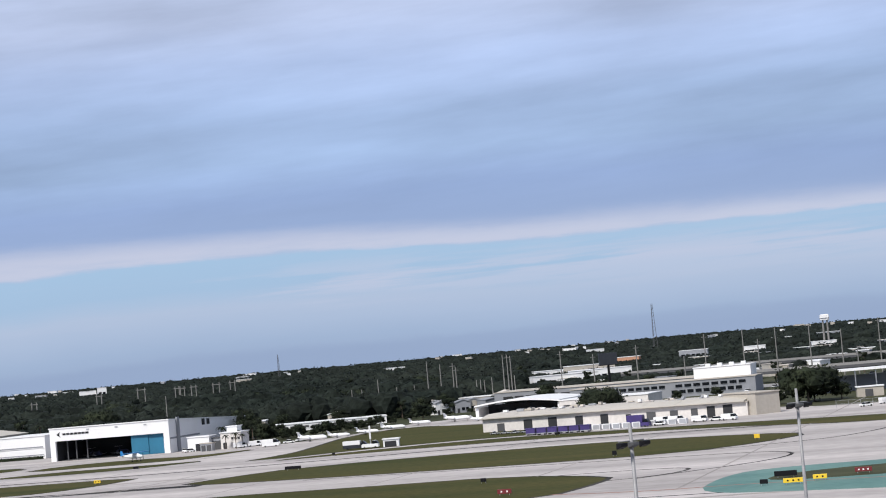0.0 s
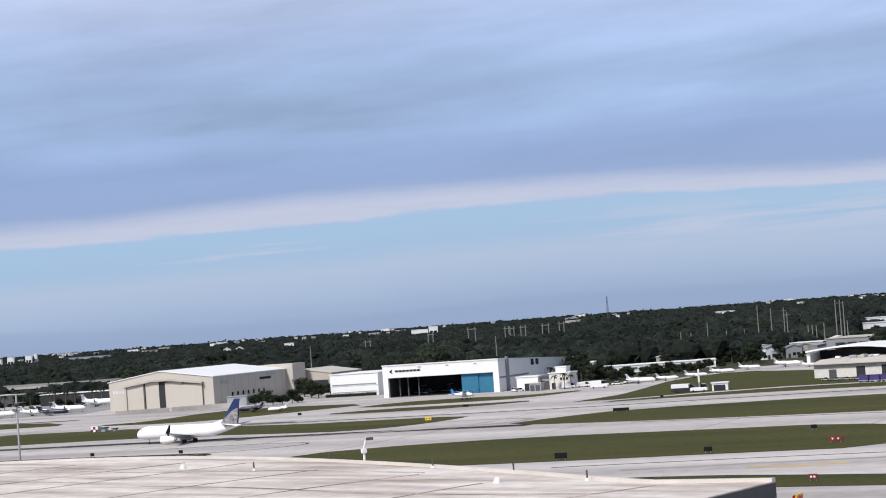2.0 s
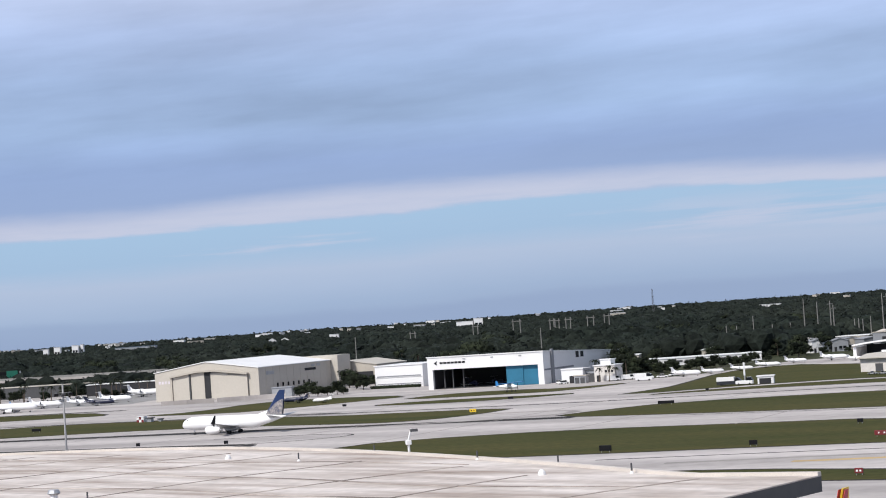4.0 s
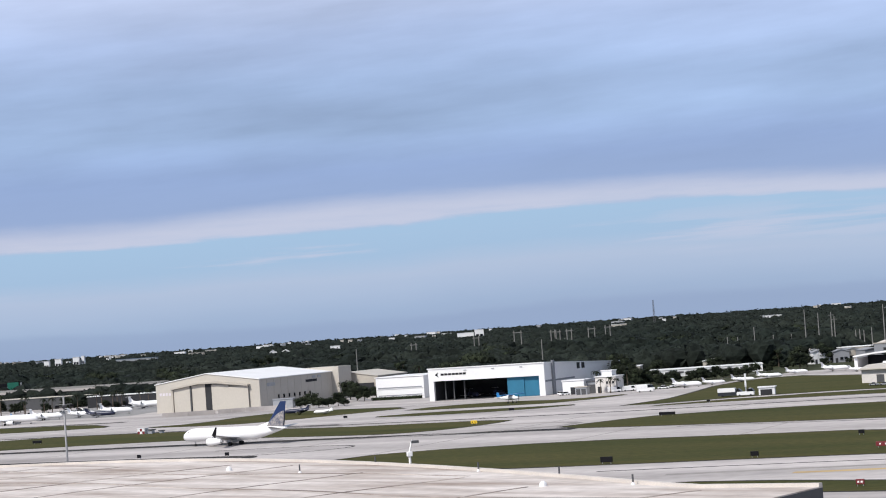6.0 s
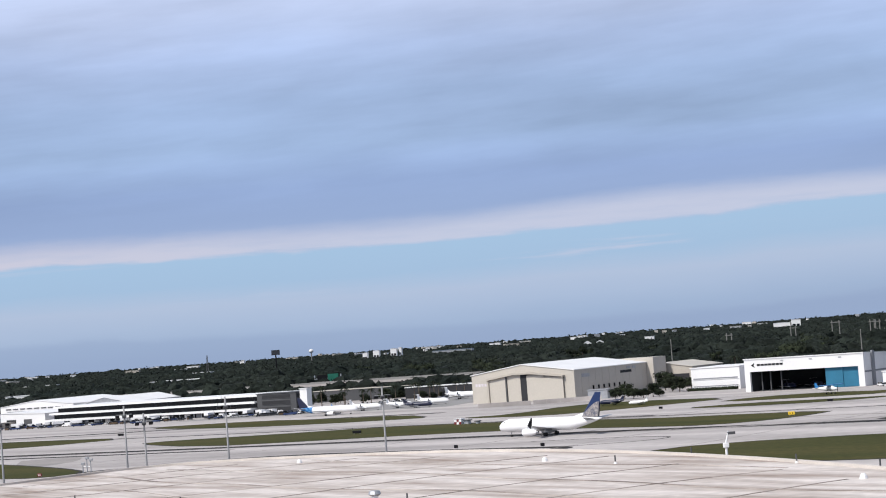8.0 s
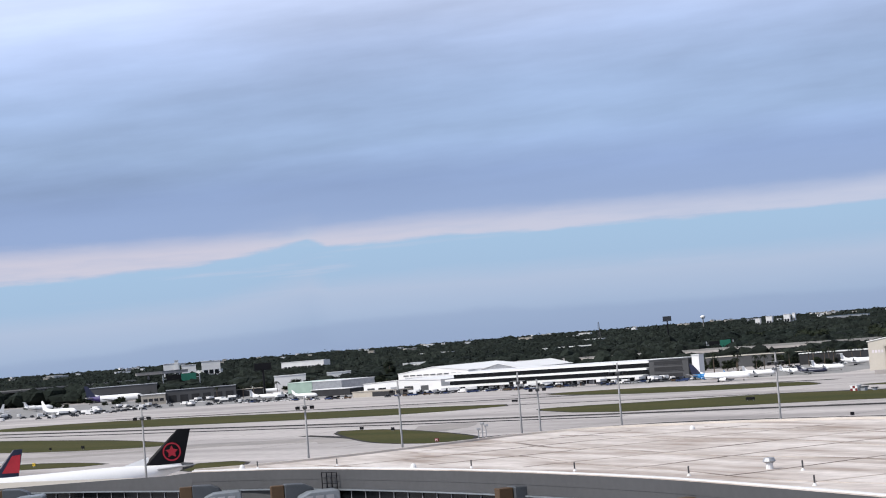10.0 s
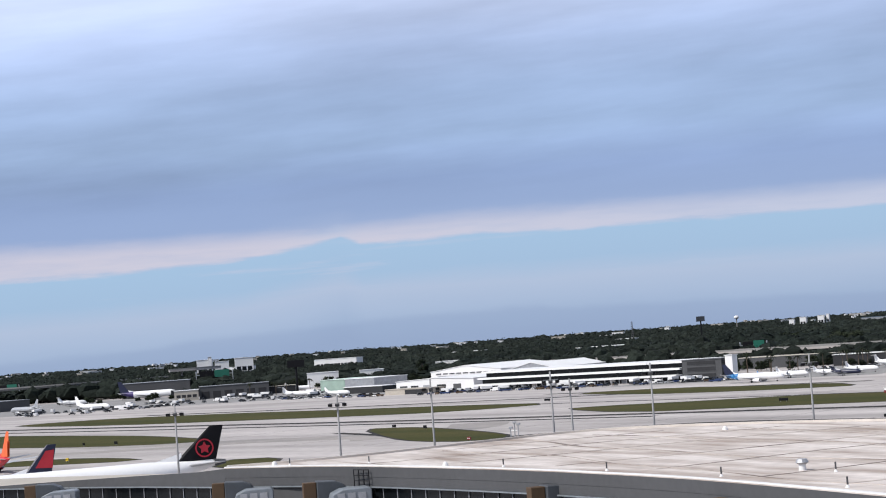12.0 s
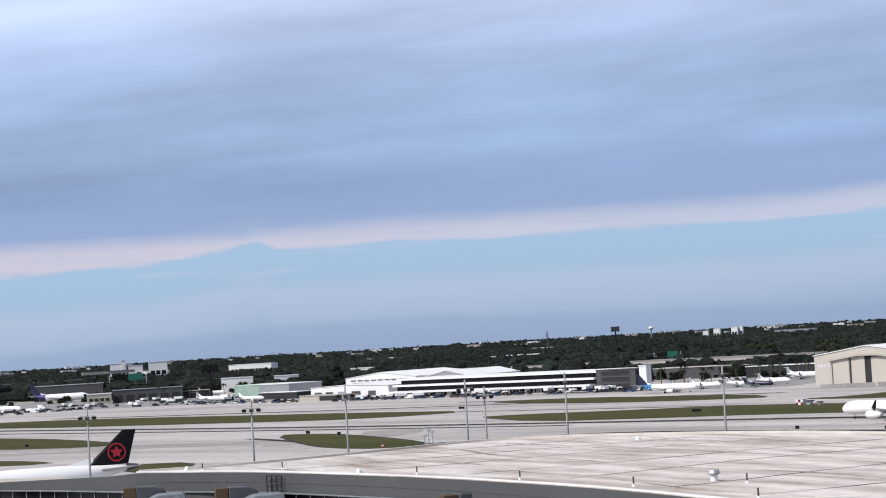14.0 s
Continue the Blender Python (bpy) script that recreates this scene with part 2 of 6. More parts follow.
M["bridge_dark"] = material("dark_grey_panel", (0.06, 0.068, 0.078), 0.5, vary=0.08, scale=0.5)
M["bridge_light"] = material("pale_grey_panel", (0.20, 0.225, 0.25), 0.4, vary=0.1, scale=0.4, fine=2, fine_vary=0.05)
M["rubber"] = material("dark_shoulder_asphalt", (0.020, 0.020, 0.021), 0.95, scale=0.03, second=(0.05, 0.046, 0.042), fine=0.3, fine_vary=0.08, spec=0.12)

# ---- building helpers ----
AX = -27.5  # the airfield's own axis, degrees
U = Vector((math.cos(radians(AX)), math.sin(radians(AX)), 0))
V = Vector((-U.y, U.x, 0))


def box(bm, x0, x1, y0, y1, z0, z1):
    v = [bm.verts.new(p) for p in ((x0, y0, z0), (x1, y0, z0), (x1, y1, z0), (x0, y1, z0), (x0, y0, z1), (x1, y0, z1), (x1, y1, z1), (x0, y1, z1))]
    for f in ((3, 2, 1, 0), (4, 5, 6, 7), (0, 1, 5, 4), (1, 2, 6, 5), (2, 3, 7, 6), (3, 0, 4, 7)):
        bm.faces.new([v[i] for i in f])
    return v


def prism(bm, outline, z0, z1):
    """An upright solid over a plan outline (counter-clockwise)."""
    a = [bm.verts.new((x, y, z0)) for x, y in outline]
    b = [bm.verts.new((x, y, z1)) for x, y in outline]
    n = len(a)
    bm.faces.new(a[::-1]), bm.faces.new(b)
    for i in range(n):
        bm.faces.new((a[i], a[(i + 1) % n], b[(i + 1) % n], b[i]))


def tube(bm, rings, caps=True):
    """A skin over rings of equal count."""
    vs = [[bm.verts.new(p) for p in r] for r in rings]
    n = len(vs[0])
    for a, b in zip(vs, vs[1:]):
        for i in range(n):
            bm.faces.new((a[i], a[(i + 1) % n], b[(i + 1) % n], b[i]))
    if caps:
        bm.faces.new(vs[0][::-1]), bm.faces.new(vs[-1])


def rod(bm, a, b, r0, r1=None, n=8):
    a, b = Vector(a), Vector(b)
    r1 = r0 if r1 is None else r1
    q = (b - a).to_track_quat("Z", "Y")
    ring = [Vector((math.cos(2 * math.pi * i / n), math.sin(2 * math.pi * i / n), 0)) for i in range(n)]
    tube(bm, [[a + q @ (p * r0) for p in ring], [b + q @ (p * r1) for p in ring]])


def meshed(name, bm, mat, smooth=False, bevel=0.0):
    if bevel:
        bmesh.ops.bevel(bm, geom=bm.edges[:], offset=bevel, segments=1, affect="EDGES", clamp_overlap=True)
    bmesh.ops.recalc_face_normals(bm, faces=bm.faces)
    me = bpy.data.meshes.new(name)
    bm.to_mesh(me)
    bm.free()
    me.materials.append(mat)
    if smooth:
        for p in me.polygons:
            p.use_smooth = True
    return me


def part(name, bm, mat, parent, label="", smooth=False, bevel=0.0):
    ob = new(name, meshed(name, bm, mat, smooth, bevel))
    ob.parent = parent
    if label:
        tagged(ob, label)
    return ob


def thing(name, m, label, category, group="", kind=""):
    ob = new(name)
    ob.matrix_world = m
    return tagged(ob, label, category, group, kind)


def setting(name, bm, mat, label="", smooth=False):
    ob = new(name, meshed(name, bm, mat, smooth))
    return tagged(ob, label, kind="structure")


def slab(name, outline, z0, z1, mat, label=""):
    bm = bmesh.new()
    prism(bm, outline, z0, z1)
    bmesh.ops.triangulate(bm, faces=[f for f in bm.faces if len(f.verts) > 4])
    return setting(name, bm, mat, label)


def rounded(outline, r=3):
    """The closed outline with its corners cut round (Chaikin)."""
    for _ in range(r):
        out = []
        for (ax, ay), (bx, by) in zip(outline, outline[1:] + outline[:1]):
            out += [(0.75 * ax + 0.25 * bx, 0.75 * ay + 0.25 * by), (0.25 * ax + 0.75 * bx, 0.25 * ay + 0.75 * by)]
        outline = out
    return outline


def chaikin_open(pts, rounds=2):
    for _ in range(rounds):
        out = [pts[0]]
        for (ax, ay), (bx, by) in zip(pts, pts[1:]):
            out += [(0.75 * ax + 0.25 * bx, 0.75 * ay + 0.25 * by), (0.25 * ax + 0.75 * bx, 0.25 * ay + 0.75 * by)]
        pts = out + [pts[-1]]
    return pts


def ribbon(bm, line, w, z0, z1, side=0.0):
    """A solid strip of width w along a plan line, shifted sideways by side."""
    rings = []
    for i, (x, y) in enumerate(line):
        ax, ay = line[max(i - 1, 0)]
        bx, by = line[min(i + 1, len(line) - 1)]
        t = Vector((bx - ax, by - ay)).normalized()
        n = Vector((-t.y, t.x))
        p, q = Vector((x, y)) + n * (side - w / 2), Vector((x, y)) + n * (side + w / 2)
        rings.append([(p.x, p.y, z0), (q.x, q.y, z0), (q.x, q.y, z1), (p.x, p.y, z1)])
    tube(bm, rings)

# ---- ground ----
bm = bmesh.new()
bmesh.ops.create_circle(bm, cap_ends=True, segments=64, radius=4990)
ob = setting("ground", bm, M["earth"], "dark scrubby earth reaching to the horizon")

slab("pavement", [(-300, -150), (560, -150), (560, 500), (330, 640), (262, 700), (236, 790), (200, 905), (178, 925), (150, 915), (126, 872), (100, 838), (82, 828), (66, 850), (62, 905), (20, 980), (-60, 1040), (-150, 1150),
                  (-330, 1230), (-600, 1420), (-1000, 1900), (-1700, 1900), (-1500, 300)], -0.5, 0.03, M["concrete"],
     "pale weathered concrete of taxiways and aprons")


def lawn(points, rounds=2):
    line = rounded(list(points), rounds)
    slab("grass", line, -0.3, 0.07, M["grass"], "mown olive-green airfield grass between taxiways")
    bm = bmesh.new()
    ribbon(bm, line + line[:2], 3.0, -0.2, 0.058)
    setting("grass_edge", bm, M["rubber"], "dark asphalt edge round the grass")


lawn([(-34, 514), (-16, 532), (30, 526), (68, 505), (102, 489), (118, 455), (112, 440), (92, 412), (68, 423), (29, 438), (5, 449), (-20, 485)], 1)
lawn([(26, 594), (44, 612), (66, 628), (128, 613), (162, 596), (190, 566), (200, 545), (178, 524), (152, 515), (112, 533), (62, 565)], 1)
lawn([(53, 700), (72, 727), (81, 745), (112, 845), (143, 878), (156, 842), (190, 800), (166, 690), (118, 712)], 1)
lawn([(56, 690), (110, 700), (149, 690), (202, 647), (250, 600), (300, 560), (290, 545), (231, 567), (196, 630), (149, 663), (93, 684)], 1)
lawn([(-22, 790), (-5, 814), (22, 812), (43, 790), (74, 806), (42, 768), (20, 774)], 1)
lawn([(-34, 757), (-9, 763), (20, 750), (50, 740), (20, 730), (-9, 738)], 1)
lawn([(-245, 775), (-230, 782), (-194, 775), (-149, 774), (-103, 748), (-74, 726), (-39, 692), (-20, 684), (19, 664), (13, 649), (-1, 631),
      (-18, 625), (-36, 638), (-75, 672), (-115, 690), (-155, 699), (-201, 712)], 1)
lawn([(-262, 838), (-333, 884), (-400, 917), (-483, 962), (-568, 996), (-620, 985), (-611, 958), (-509, 890), (-432, 859), (-363, 831), (-306, 811)], 1)
lawn([(-300, 952), (-237, 940), (-196, 900), (-157, 882), (-138, 835), (-156, 840), (-190, 850), (-240, 880)], 1)
lawn([(-126, 808), (-100, 810), (-82, 860), (-57, 862), (-12, 822), (-44, 798), (-65, 783), (-86, 777)], 1)
lawn([(-298, 700), (-280, 696), (-260, 676), (-225, 630), (-204, 596), (-212, 580), (-234, 594), (-256, 624)], 1)
lawn([(-560, 850), (-461, 783), (-409, 744), (-350, 682), (-358, 670), (-403, 681), (-462, 715), (-560, 760)], 1)
lawn([(-400, 600), (-372, 608), (-341, 594), (-318, 572), (-360, 574), (-400, 580)], 1)
lawn([(-282, 550), (-262, 552), (-248, 515), (-266, 515)], 1)

# ---- concourse below the camera, with its leaf-shaped flat roof ----
ROOF_Z = 14.0
FAR_EDGE = [(34.7, 198.3), (24, 206.3), (20.2, 213.3), (14.7, 226.2), (6, 245), (-4.3, 265), (-16.4, 286), (-30, 305), (-44.5, 319), (-59, 328),
            (-73, 334.5), (-92, 341), (-106, 338), (-116, 322), (-128, 303), (-138, 294), (-147, 290)]
NEAR_EDGE = [(-147, 289), (-132.3, 284.5), (-118, 277.4), (-88, 255.8), (-63, 233.3), (-51.5, 221), (-31, 197), (-8, 168), (2, 154)]
LOW_LINE = [(-240, 318), (-215, 313.5), (-200, 310), (-174, 302)]


def inside(x, y, poly):
    hit = False
    for (ax, ay), (bx, by) in zip(poly, poly[1:] + poly[:1]):
        if (ay > y) != (by > y) and x < (bx - ax) * (y - ay) / (by - ay) + ax:
            hit = not hit
    return hit


far_line = [FAR_EDGE[0]] + chaikin_open(FAR_EDGE[1:], 2)
near_line = chaikin_open(NEAR_EDGE, 2)
outline = far_line + near_line
concourse = thing("concourse", pose(0, 0, 0), "airport concourse with a pale stained flat roof and slate-grey fascia", "building")
bm = bmesh.new()
prism(bm, outline, ROOF_Z - 0.12, ROOF_Z)
bmesh.ops.triangulate(bm, faces=[f for f in bm.faces if len(f.verts) > 4])
part("roof", bm, M["roof"], concourse, "pale roof membrane with brown stains")
bm = bmesh.new()
prism(bm, outline, ROOF_Z - 1.6, ROOF_Z - 0.13)
bmesh.ops.triangulate(bm, faces=[f for f in bm.faces if len(f.verts) > 4])
part("fascia", bm, M["grey"], concourse, "slate-grey overhanging roof edge")
bm = bmesh.new()
ribbon(bm, far_line, 0.7, ROOF_Z + 0.003, ROOF_Z + 0.34, 0.36)
part("parapet", bm, M["kerb"], concourse, "pale raised roof kerb")
bm = bmesh.new()
ribbon(bm, near_line, 0.5, ROOF_Z + 0.003, ROOF_Z + 0.16, 0.27)
part("gutter_edge", bm, M["white"], concourse, "pale metal edge strip")
core = [(-58 + 0.9 * (x + 58), 262 + 0.9 * (y - 262)) for x, y in outline]
bm = bmesh.new()
prism(bm, core, 0.0, ROOF_Z - 1.62)
bmesh.ops.triangulate(bm, faces=[f for f in bm.faces if len(f.verts) > 4])
part("wall", bm, M["grey"], concourse, "dark grey wall under the roof")
# facade towards the camera: fascia wall, white ledge and a band of dark windows
facade = near_line[:-6]
bm = bmesh.new()
ribbon(bm, facade, 0.5, 11.1, ROOF_Z - 0.14, 0.30)
part("fascia_wall", bm, M["grey"], concourse, "tall slate-grey fascia wall")
low_line = chaikin_open(LOW_LINE + [NEAR_EDGE[0]], 1)
bm = bmesh.new()
rings = []
for i, (x, y) in enumerate(low_line[3:]):
    f = i / (len(low_line) - 4)
    zt = 11.1 + (ROOF_Z - 0.15 - 11.1) * f ** 1.2
    rings.append([(x, y, 11.0), (x, y + 0.5, 11.0), (x, y + 0.5, zt), (x, y, zt)])
tube(bm, rings)
part("wing_wall", bm, M["grey"], concourse, "grey wall sloping down to the ledge")
band = low_line + facade[1:]
bm = bmesh.new()
ribbon(bm, band, 1.2, 10.88, 11.07, 0.35)
part("ledge", bm, M["bridge_light"], concourse, "pale grey ledge over the windows")
bm = bmesh.new()
ribbon(bm, band, 0.3, 6.4, 10.86, 0.6)
part("window_band", bm, M["glass"], concourse, "dark tinted window band")
bm = bmesh.new()
ribbon(bm, band, 0.8, 0.0, 6.35, 0.6)
part("lower_wall", bm, M["grey"], concourse)
bm = bmesh.new()
ribbon(bm, [(x + 1.5, y + 18) for x, y in low_line], 24, 0.0, 10.6)
part("low_wing", bm, M["tan"], concourse, "low flat-roofed wing")
mull = bmesh.new()
box(mull, -0.06, 0.06, -0.1, 0.1, 6.4, 10.74)
mull_mesh = meshed("mullion", mull, M["office_grey"])
run, step = 0.0, 3.6
for (ax, ay), (bx, by) in zip(band, band[1:]):
    d = math.hypot(bx - ax, by - ay)
    while run < d:
        f = run / d
        o = new("mullion", mull_mesh)
        o.parent = concourse
        nx, ny = -(by - ay) / d, (bx - ax) / d
        o.location = (ax + (bx - ax) * f + nx * 0.38, ay + (by - ay) * f + ny * 0.38, 0)
        run += step
    run -= d
# seams of the roof sheets, in two directions
M["seam"] = material("dirty_seam", (0.17, 0.14, 0.12), 0.9, scale=0.07, second=(0.50, 0.44, 0.395), fine=0.8, fine_vary=0.1, spread=0.45)
A, B = Vector((0.66, -0.75)), Vector((0.75, 0.66))
rng = random.Random(8)
for way, cross, lo, hi, s0, s1 in ((A, B, 60, 190, -330, -100), (B, A, -330, -110, 40, 200)):
    c = lo
    while c < hi:
        runs, cur = [], []
        s = s0
        while s < s1:
            p = way * s + cross * (c + 1.8 * math.sin(s * 0.045 + c) + 0.9 * math.sin(s * 0.12 + 2 * c))
            if inside(p.x, p.y, core):
                cur.append((p.x, p.y))
            else:
                if len(cur) > 3:
                    runs.append(cur)
                cur = []
            s += 4.0
        if len(cur) > 3:
            runs.append(cur)
        for r in runs:
            bm = bmesh.new()
            ribbon(bm, r, rng.uniform(0.25, 0.7), ROOF_Z + 0.003, ROOF_Z + 0.05)
            part("roof_seam", bm, M["seam"], concourse, "dirt-darkened roof seam")
        c += (17.5 if cross is B else 21.0) * rng.uniform(0.75, 1.2)

# ---- cream gabled hangar ----
def frame_at(x, y, turn=AX, z=0.0):
    return pose(x, y, z, 0, 0, turn)


W1, L1, E1, P1 = 57.2, 64.0, 13.1, 17.0
hangar = thing("hangar", frame_at(-138, 961), "cream sheet-metal aircraft hangar with a white low gabled roof", "hangar")
bm = bmesh.new()
tube(bm, [[(0, y, 0), (W1, y, 0), (W1, y, E1), (W1 / 2, y, P1), (0, y, E1)] for y in (0, L1)])
part("wall", bm, M["cream"], hangar)
for x0, x1, z0, z1 in ((-0.5, W1 / 2, E1, P1), (W1 / 2, W1 + 0.5, P1, E1)):
    bm = bmesh.new()
    tube(bm, [[(x0, y, z0 + 0.05), (x1, y, z1 + 0.05), (x1, y, z1 + 0.4), (x0, y, z0 + 0.4)] for y in (-0.4, L1 + 0.3)])
    part("roof", bm, M["white"], hangar, "white metal roof slope")
# door recess frame, sliding leaves, a dark panel painted as an open slot's shade
DX0, DX1 = 10.5, 41.5
bm = bmesh.new()
tube(bm, [[(DX0 - 0.9, y, 0), (DX0, y, 0), (DX0, y, 10.6), (DX0 - 0.9, y, 10.9)] for y in (-1.6, -0.02)])
tube(bm, [[(DX0 - 0.9, y, 10.6), (W1 / 2 - 4, y, 12.6), (W1 / 2 + 6, y, 12.6), (W1 - 5, y, 10.6), (W1 - 5, y, 11.3), (W1 / 2 + 6, y, 13.4), (W1 / 2 - 4, y, 13.4), (DX0 - 0.9, y, 11.4)]
          for y in (-2.2, -0.02)])
part("door_frame", bm, M["tan"], hangar, "tan door hood and jamb")
for x0, x1, y in ((DX0 + 0.1, DX0 + 9.6, -1.0), (DX0 + 9.8, DX0 + 17.5, -0.7), (DX0 + 21.0, DX0 + 30.5, -0.7), (DX0 + 30.7, W1 - 5.6, -1.0)):
    bm = bmesh.new()
    t0 = 10.55 + max(0, min(2.0, (min(x0, W1 - 6 - x0) - DX0) * 0.14))
    t1 = 10.55 + max(0, min(2.0, (min(x1, W1 + 4 - x1) - DX0) * 0.14))
    v = box(bm, x0, x1, y, y + 0.35, 0.1, 10.6)
    v[4].co.z = v[7].co.z = t0
    v[5].co.z = v[6].co.z = t1
    part("door", bm, M["cream"], hangar, "cream sliding door leaf")
for x in (DX0 + 9.7, ):
    bm = bmesh.new()
    box(bm, x - 0.35, x + 0.35, -1.3, -0.4, 0.1, 11.9)
    part("door_post", bm, M["grey"], hangar, "dark joint between door leaves")
bm = bmesh.new()
box(bm, DX0 + 17.5, DX0 + 21.0, -0.6, -0.3, 0.1, 12.5)
part("door_slot", bm, M["dark"], hangar, "dark panel painted as the shade of a gap between door leaves")
# side wall: windows, shade band as a dark strip, rear block
for k in range(7):
    bm = bmesh.new()
    y = 15 + k * 4.6
    box(bm, W1 + 0.01, W1 + 0.12, y, y + 1.3, 3.6, 5.4)
    w = part("window", bm, M["glass"], hangar)
for y0, y1, z0, z1, mt, lb in ((6, 13, 9.6, 11.2, "steel", "louvre"), (40, 50, 9.6, 10.8, "dark", "dark strip high on the side wall"), (18, 21.5, 0.1, 3.0, "dark", "dark doorway"), (46, 49, 11.3, 12.4, "steel", "louvre"),
                               (51, 54, 11.3, 12.4, "steel", "louvre")):
    bm = bmesh.new()
    box(bm, W1 + 0.01, W1 + 0.15, y0, y1, z0, z1)
    part("vent" if mt == "steel" else "window", bm, M[mt], hangar, lb)
bm = bmesh.new()
box(bm, W1 - 16, W1 + 4, L1 + 0.05, L1 + 12, 0, 15.6)
part("rear_block", bm, M["cream"], hangar, "taller cream block behind the hangar")
for k in range(1, 12):
    bm = bmesh.new()
    box(bm, W1 + 0.005, W1 + 0.09, k * 6.0, k * 6.0 + 0.14, 0.1, E1 - 0.1)
    part("wall_rib", bm, M["cream"], hangar)
bm = bmesh.new()
rod(bm, (W1 - 6.6, -0.02, 10.2), (W1 - 6.6, -0.12, 10.2), 0.8, n=16)
part("round_vent", bm, M["grey"], hangar, "round grey vent")
bm = bmesh.new()
for k in range(4):
    box(bm, 2 + k * 1.7, 3.2 + k * 1.7, -0.06, -0.01, 8.0, 9.3)
part("faded_lettering", bm, material("faded_lilac_paint", (0.62, 0.58, 0.62), 0.7), hangar, "faded illegible lettering")

# ---- white hangar with a blue sliding door ----
W2, L2, E2 = 54.0, 83.0, 13.4
hangar2 = thing("hangar", frame_at(-10, 872), "white flat-roofed maintenance hangar with its wide door open", "hangar")
for nm, dims in (("side_wall", (0, 2.4, 0, L2, 0, E2)), ("side_wall", (W2 - 1.2, W2, 0, L2, 0, E2)), ("back_wall", (2.4, W2 - 1.2, L2 - 1, L2, 0, E2)),
                 ("front_wall", (2.42, W2 - 1.22, 0.05, 1.2, 8.3, E2)), ("side_wall", (W2 - 2.6, W2 - 1.22, 0.05, 1.2, 0, 8.28))):
    bm = bmesh.new()
    v = box(bm, *dims)
    for q in v[4:]:
        if q.co.z > 9:
            q.co.z = E2 - 3.3 * max(0.0, q.co.y - 1.2) / L2
    part(nm, bm, M["white"], hangar2)
bm = bmesh.new()
v = box(bm, -0.3, W2 + 0.3, -0.3, L2 + 0.3, E2 + 0.03, E2 + 0.45)
for q in v:
    if q.co.y > 10:
        q.co.z -= 3.3
part("roof", bm, M["white"], hangar2, "flat white roof")
for k, (x0, x1) in enumerate(((36.2, 43.9), (43.5, 51.2))):
    bm = bmesh.new()
    box(bm, x0, x1, 1.3 + 0.35 * (k % 2), 1.6 + 0.35 * (k % 2), 0.1, 8.6)
    part("door", bm, M["blue"], hangar2, "petrol-blue sliding door leaf")
bm = bmesh.new()
box(bm, 3.0, W2 - 3, 1.2, L2 - 1.1, 0.06, 0.1)
part("floor", bm, M["asphalt"], hangar2, "dark hangar floor")
# two added near-black sheets put the interior's shade into colour
bm = bmesh.new()
box(bm, 2.45, W2 - 1.25, 28, 28.4, 0.1, E2 - 1.6)
part("shade_sheet", bm, M["dark"], hangar2, "dark sheet standing for the unlit hangar depth")
bm = bmesh.new()
box(bm, 2.42, 2.6, 1.25, 27.9, 0.1, 8.2)
part("shade_lining", bm, M["dark"], hangar2, "dark sheet standing for shade on the inner wall")
for x in (5.5, 9.5, 14.5):
    bm = bmesh.new()
    box(bm, x, x + 0.5, 4, 4.5, 0.1, 8.2)
    part("column", bm, M["grey"], hangar2)
bm = bmesh.new()
tube(bm, [[(3.2, y, 11.0), (4.9, y, 12.1), (4.4, y, 11.0), (4.9, y, 9.9)] for y in (-0.09, -0.01)])
part("sign_mark", bm, M["black"], hangar2, "black arrow-shaped emblem")
for k in range(7):
    bm = bmesh.new()
    box(bm, 6.0 + k * 1.75, 7.4 + k * 1.75, -0.09, 0.04, 10.65, 11.45)
    part("sign_bar", bm, M["black"], hangar2, "dark sign lettering bar")
for k in range(3):
    bm = bmesh.new()
    box(bm, 17 + 13 * k, 18.2 + 13 * k, -0.25, 0.04, 12.2, 12.6)
    part("flood_light", bm, M["steel"], hangar2)
for y0, y1, z0, z1, mt, nm, lb in ((7, 9, 0.1, E2 + 0.8, "office_grey", "duct", "grey vertical duct"), (0.5, 30, 5.6, 6.3, "office_grey", "trim_band", "grey band on the side wall"), (33, 36, 9.4, 12, "glass", "window", ""),
                                   (38, 41, 9.4, 12, "glass", "window", "")):
    bm = bmesh.new()
    box(bm, W2 + 0.01, W2 + (0.8 if nm == "duct" else 0.12), y0, y1, z0, z1)
    part(nm, bm, M[mt], hangar2, lb)

# ---- woods ----
def wood_start(az):
    return np.interp(az, [-36, -26, -16, -10, -2, 5, 9, 13, 17, 24, 28], [1880, 1640, 1300, 1180, 1080, 1050, 1020, 1160, 1200, 1240, 1260])


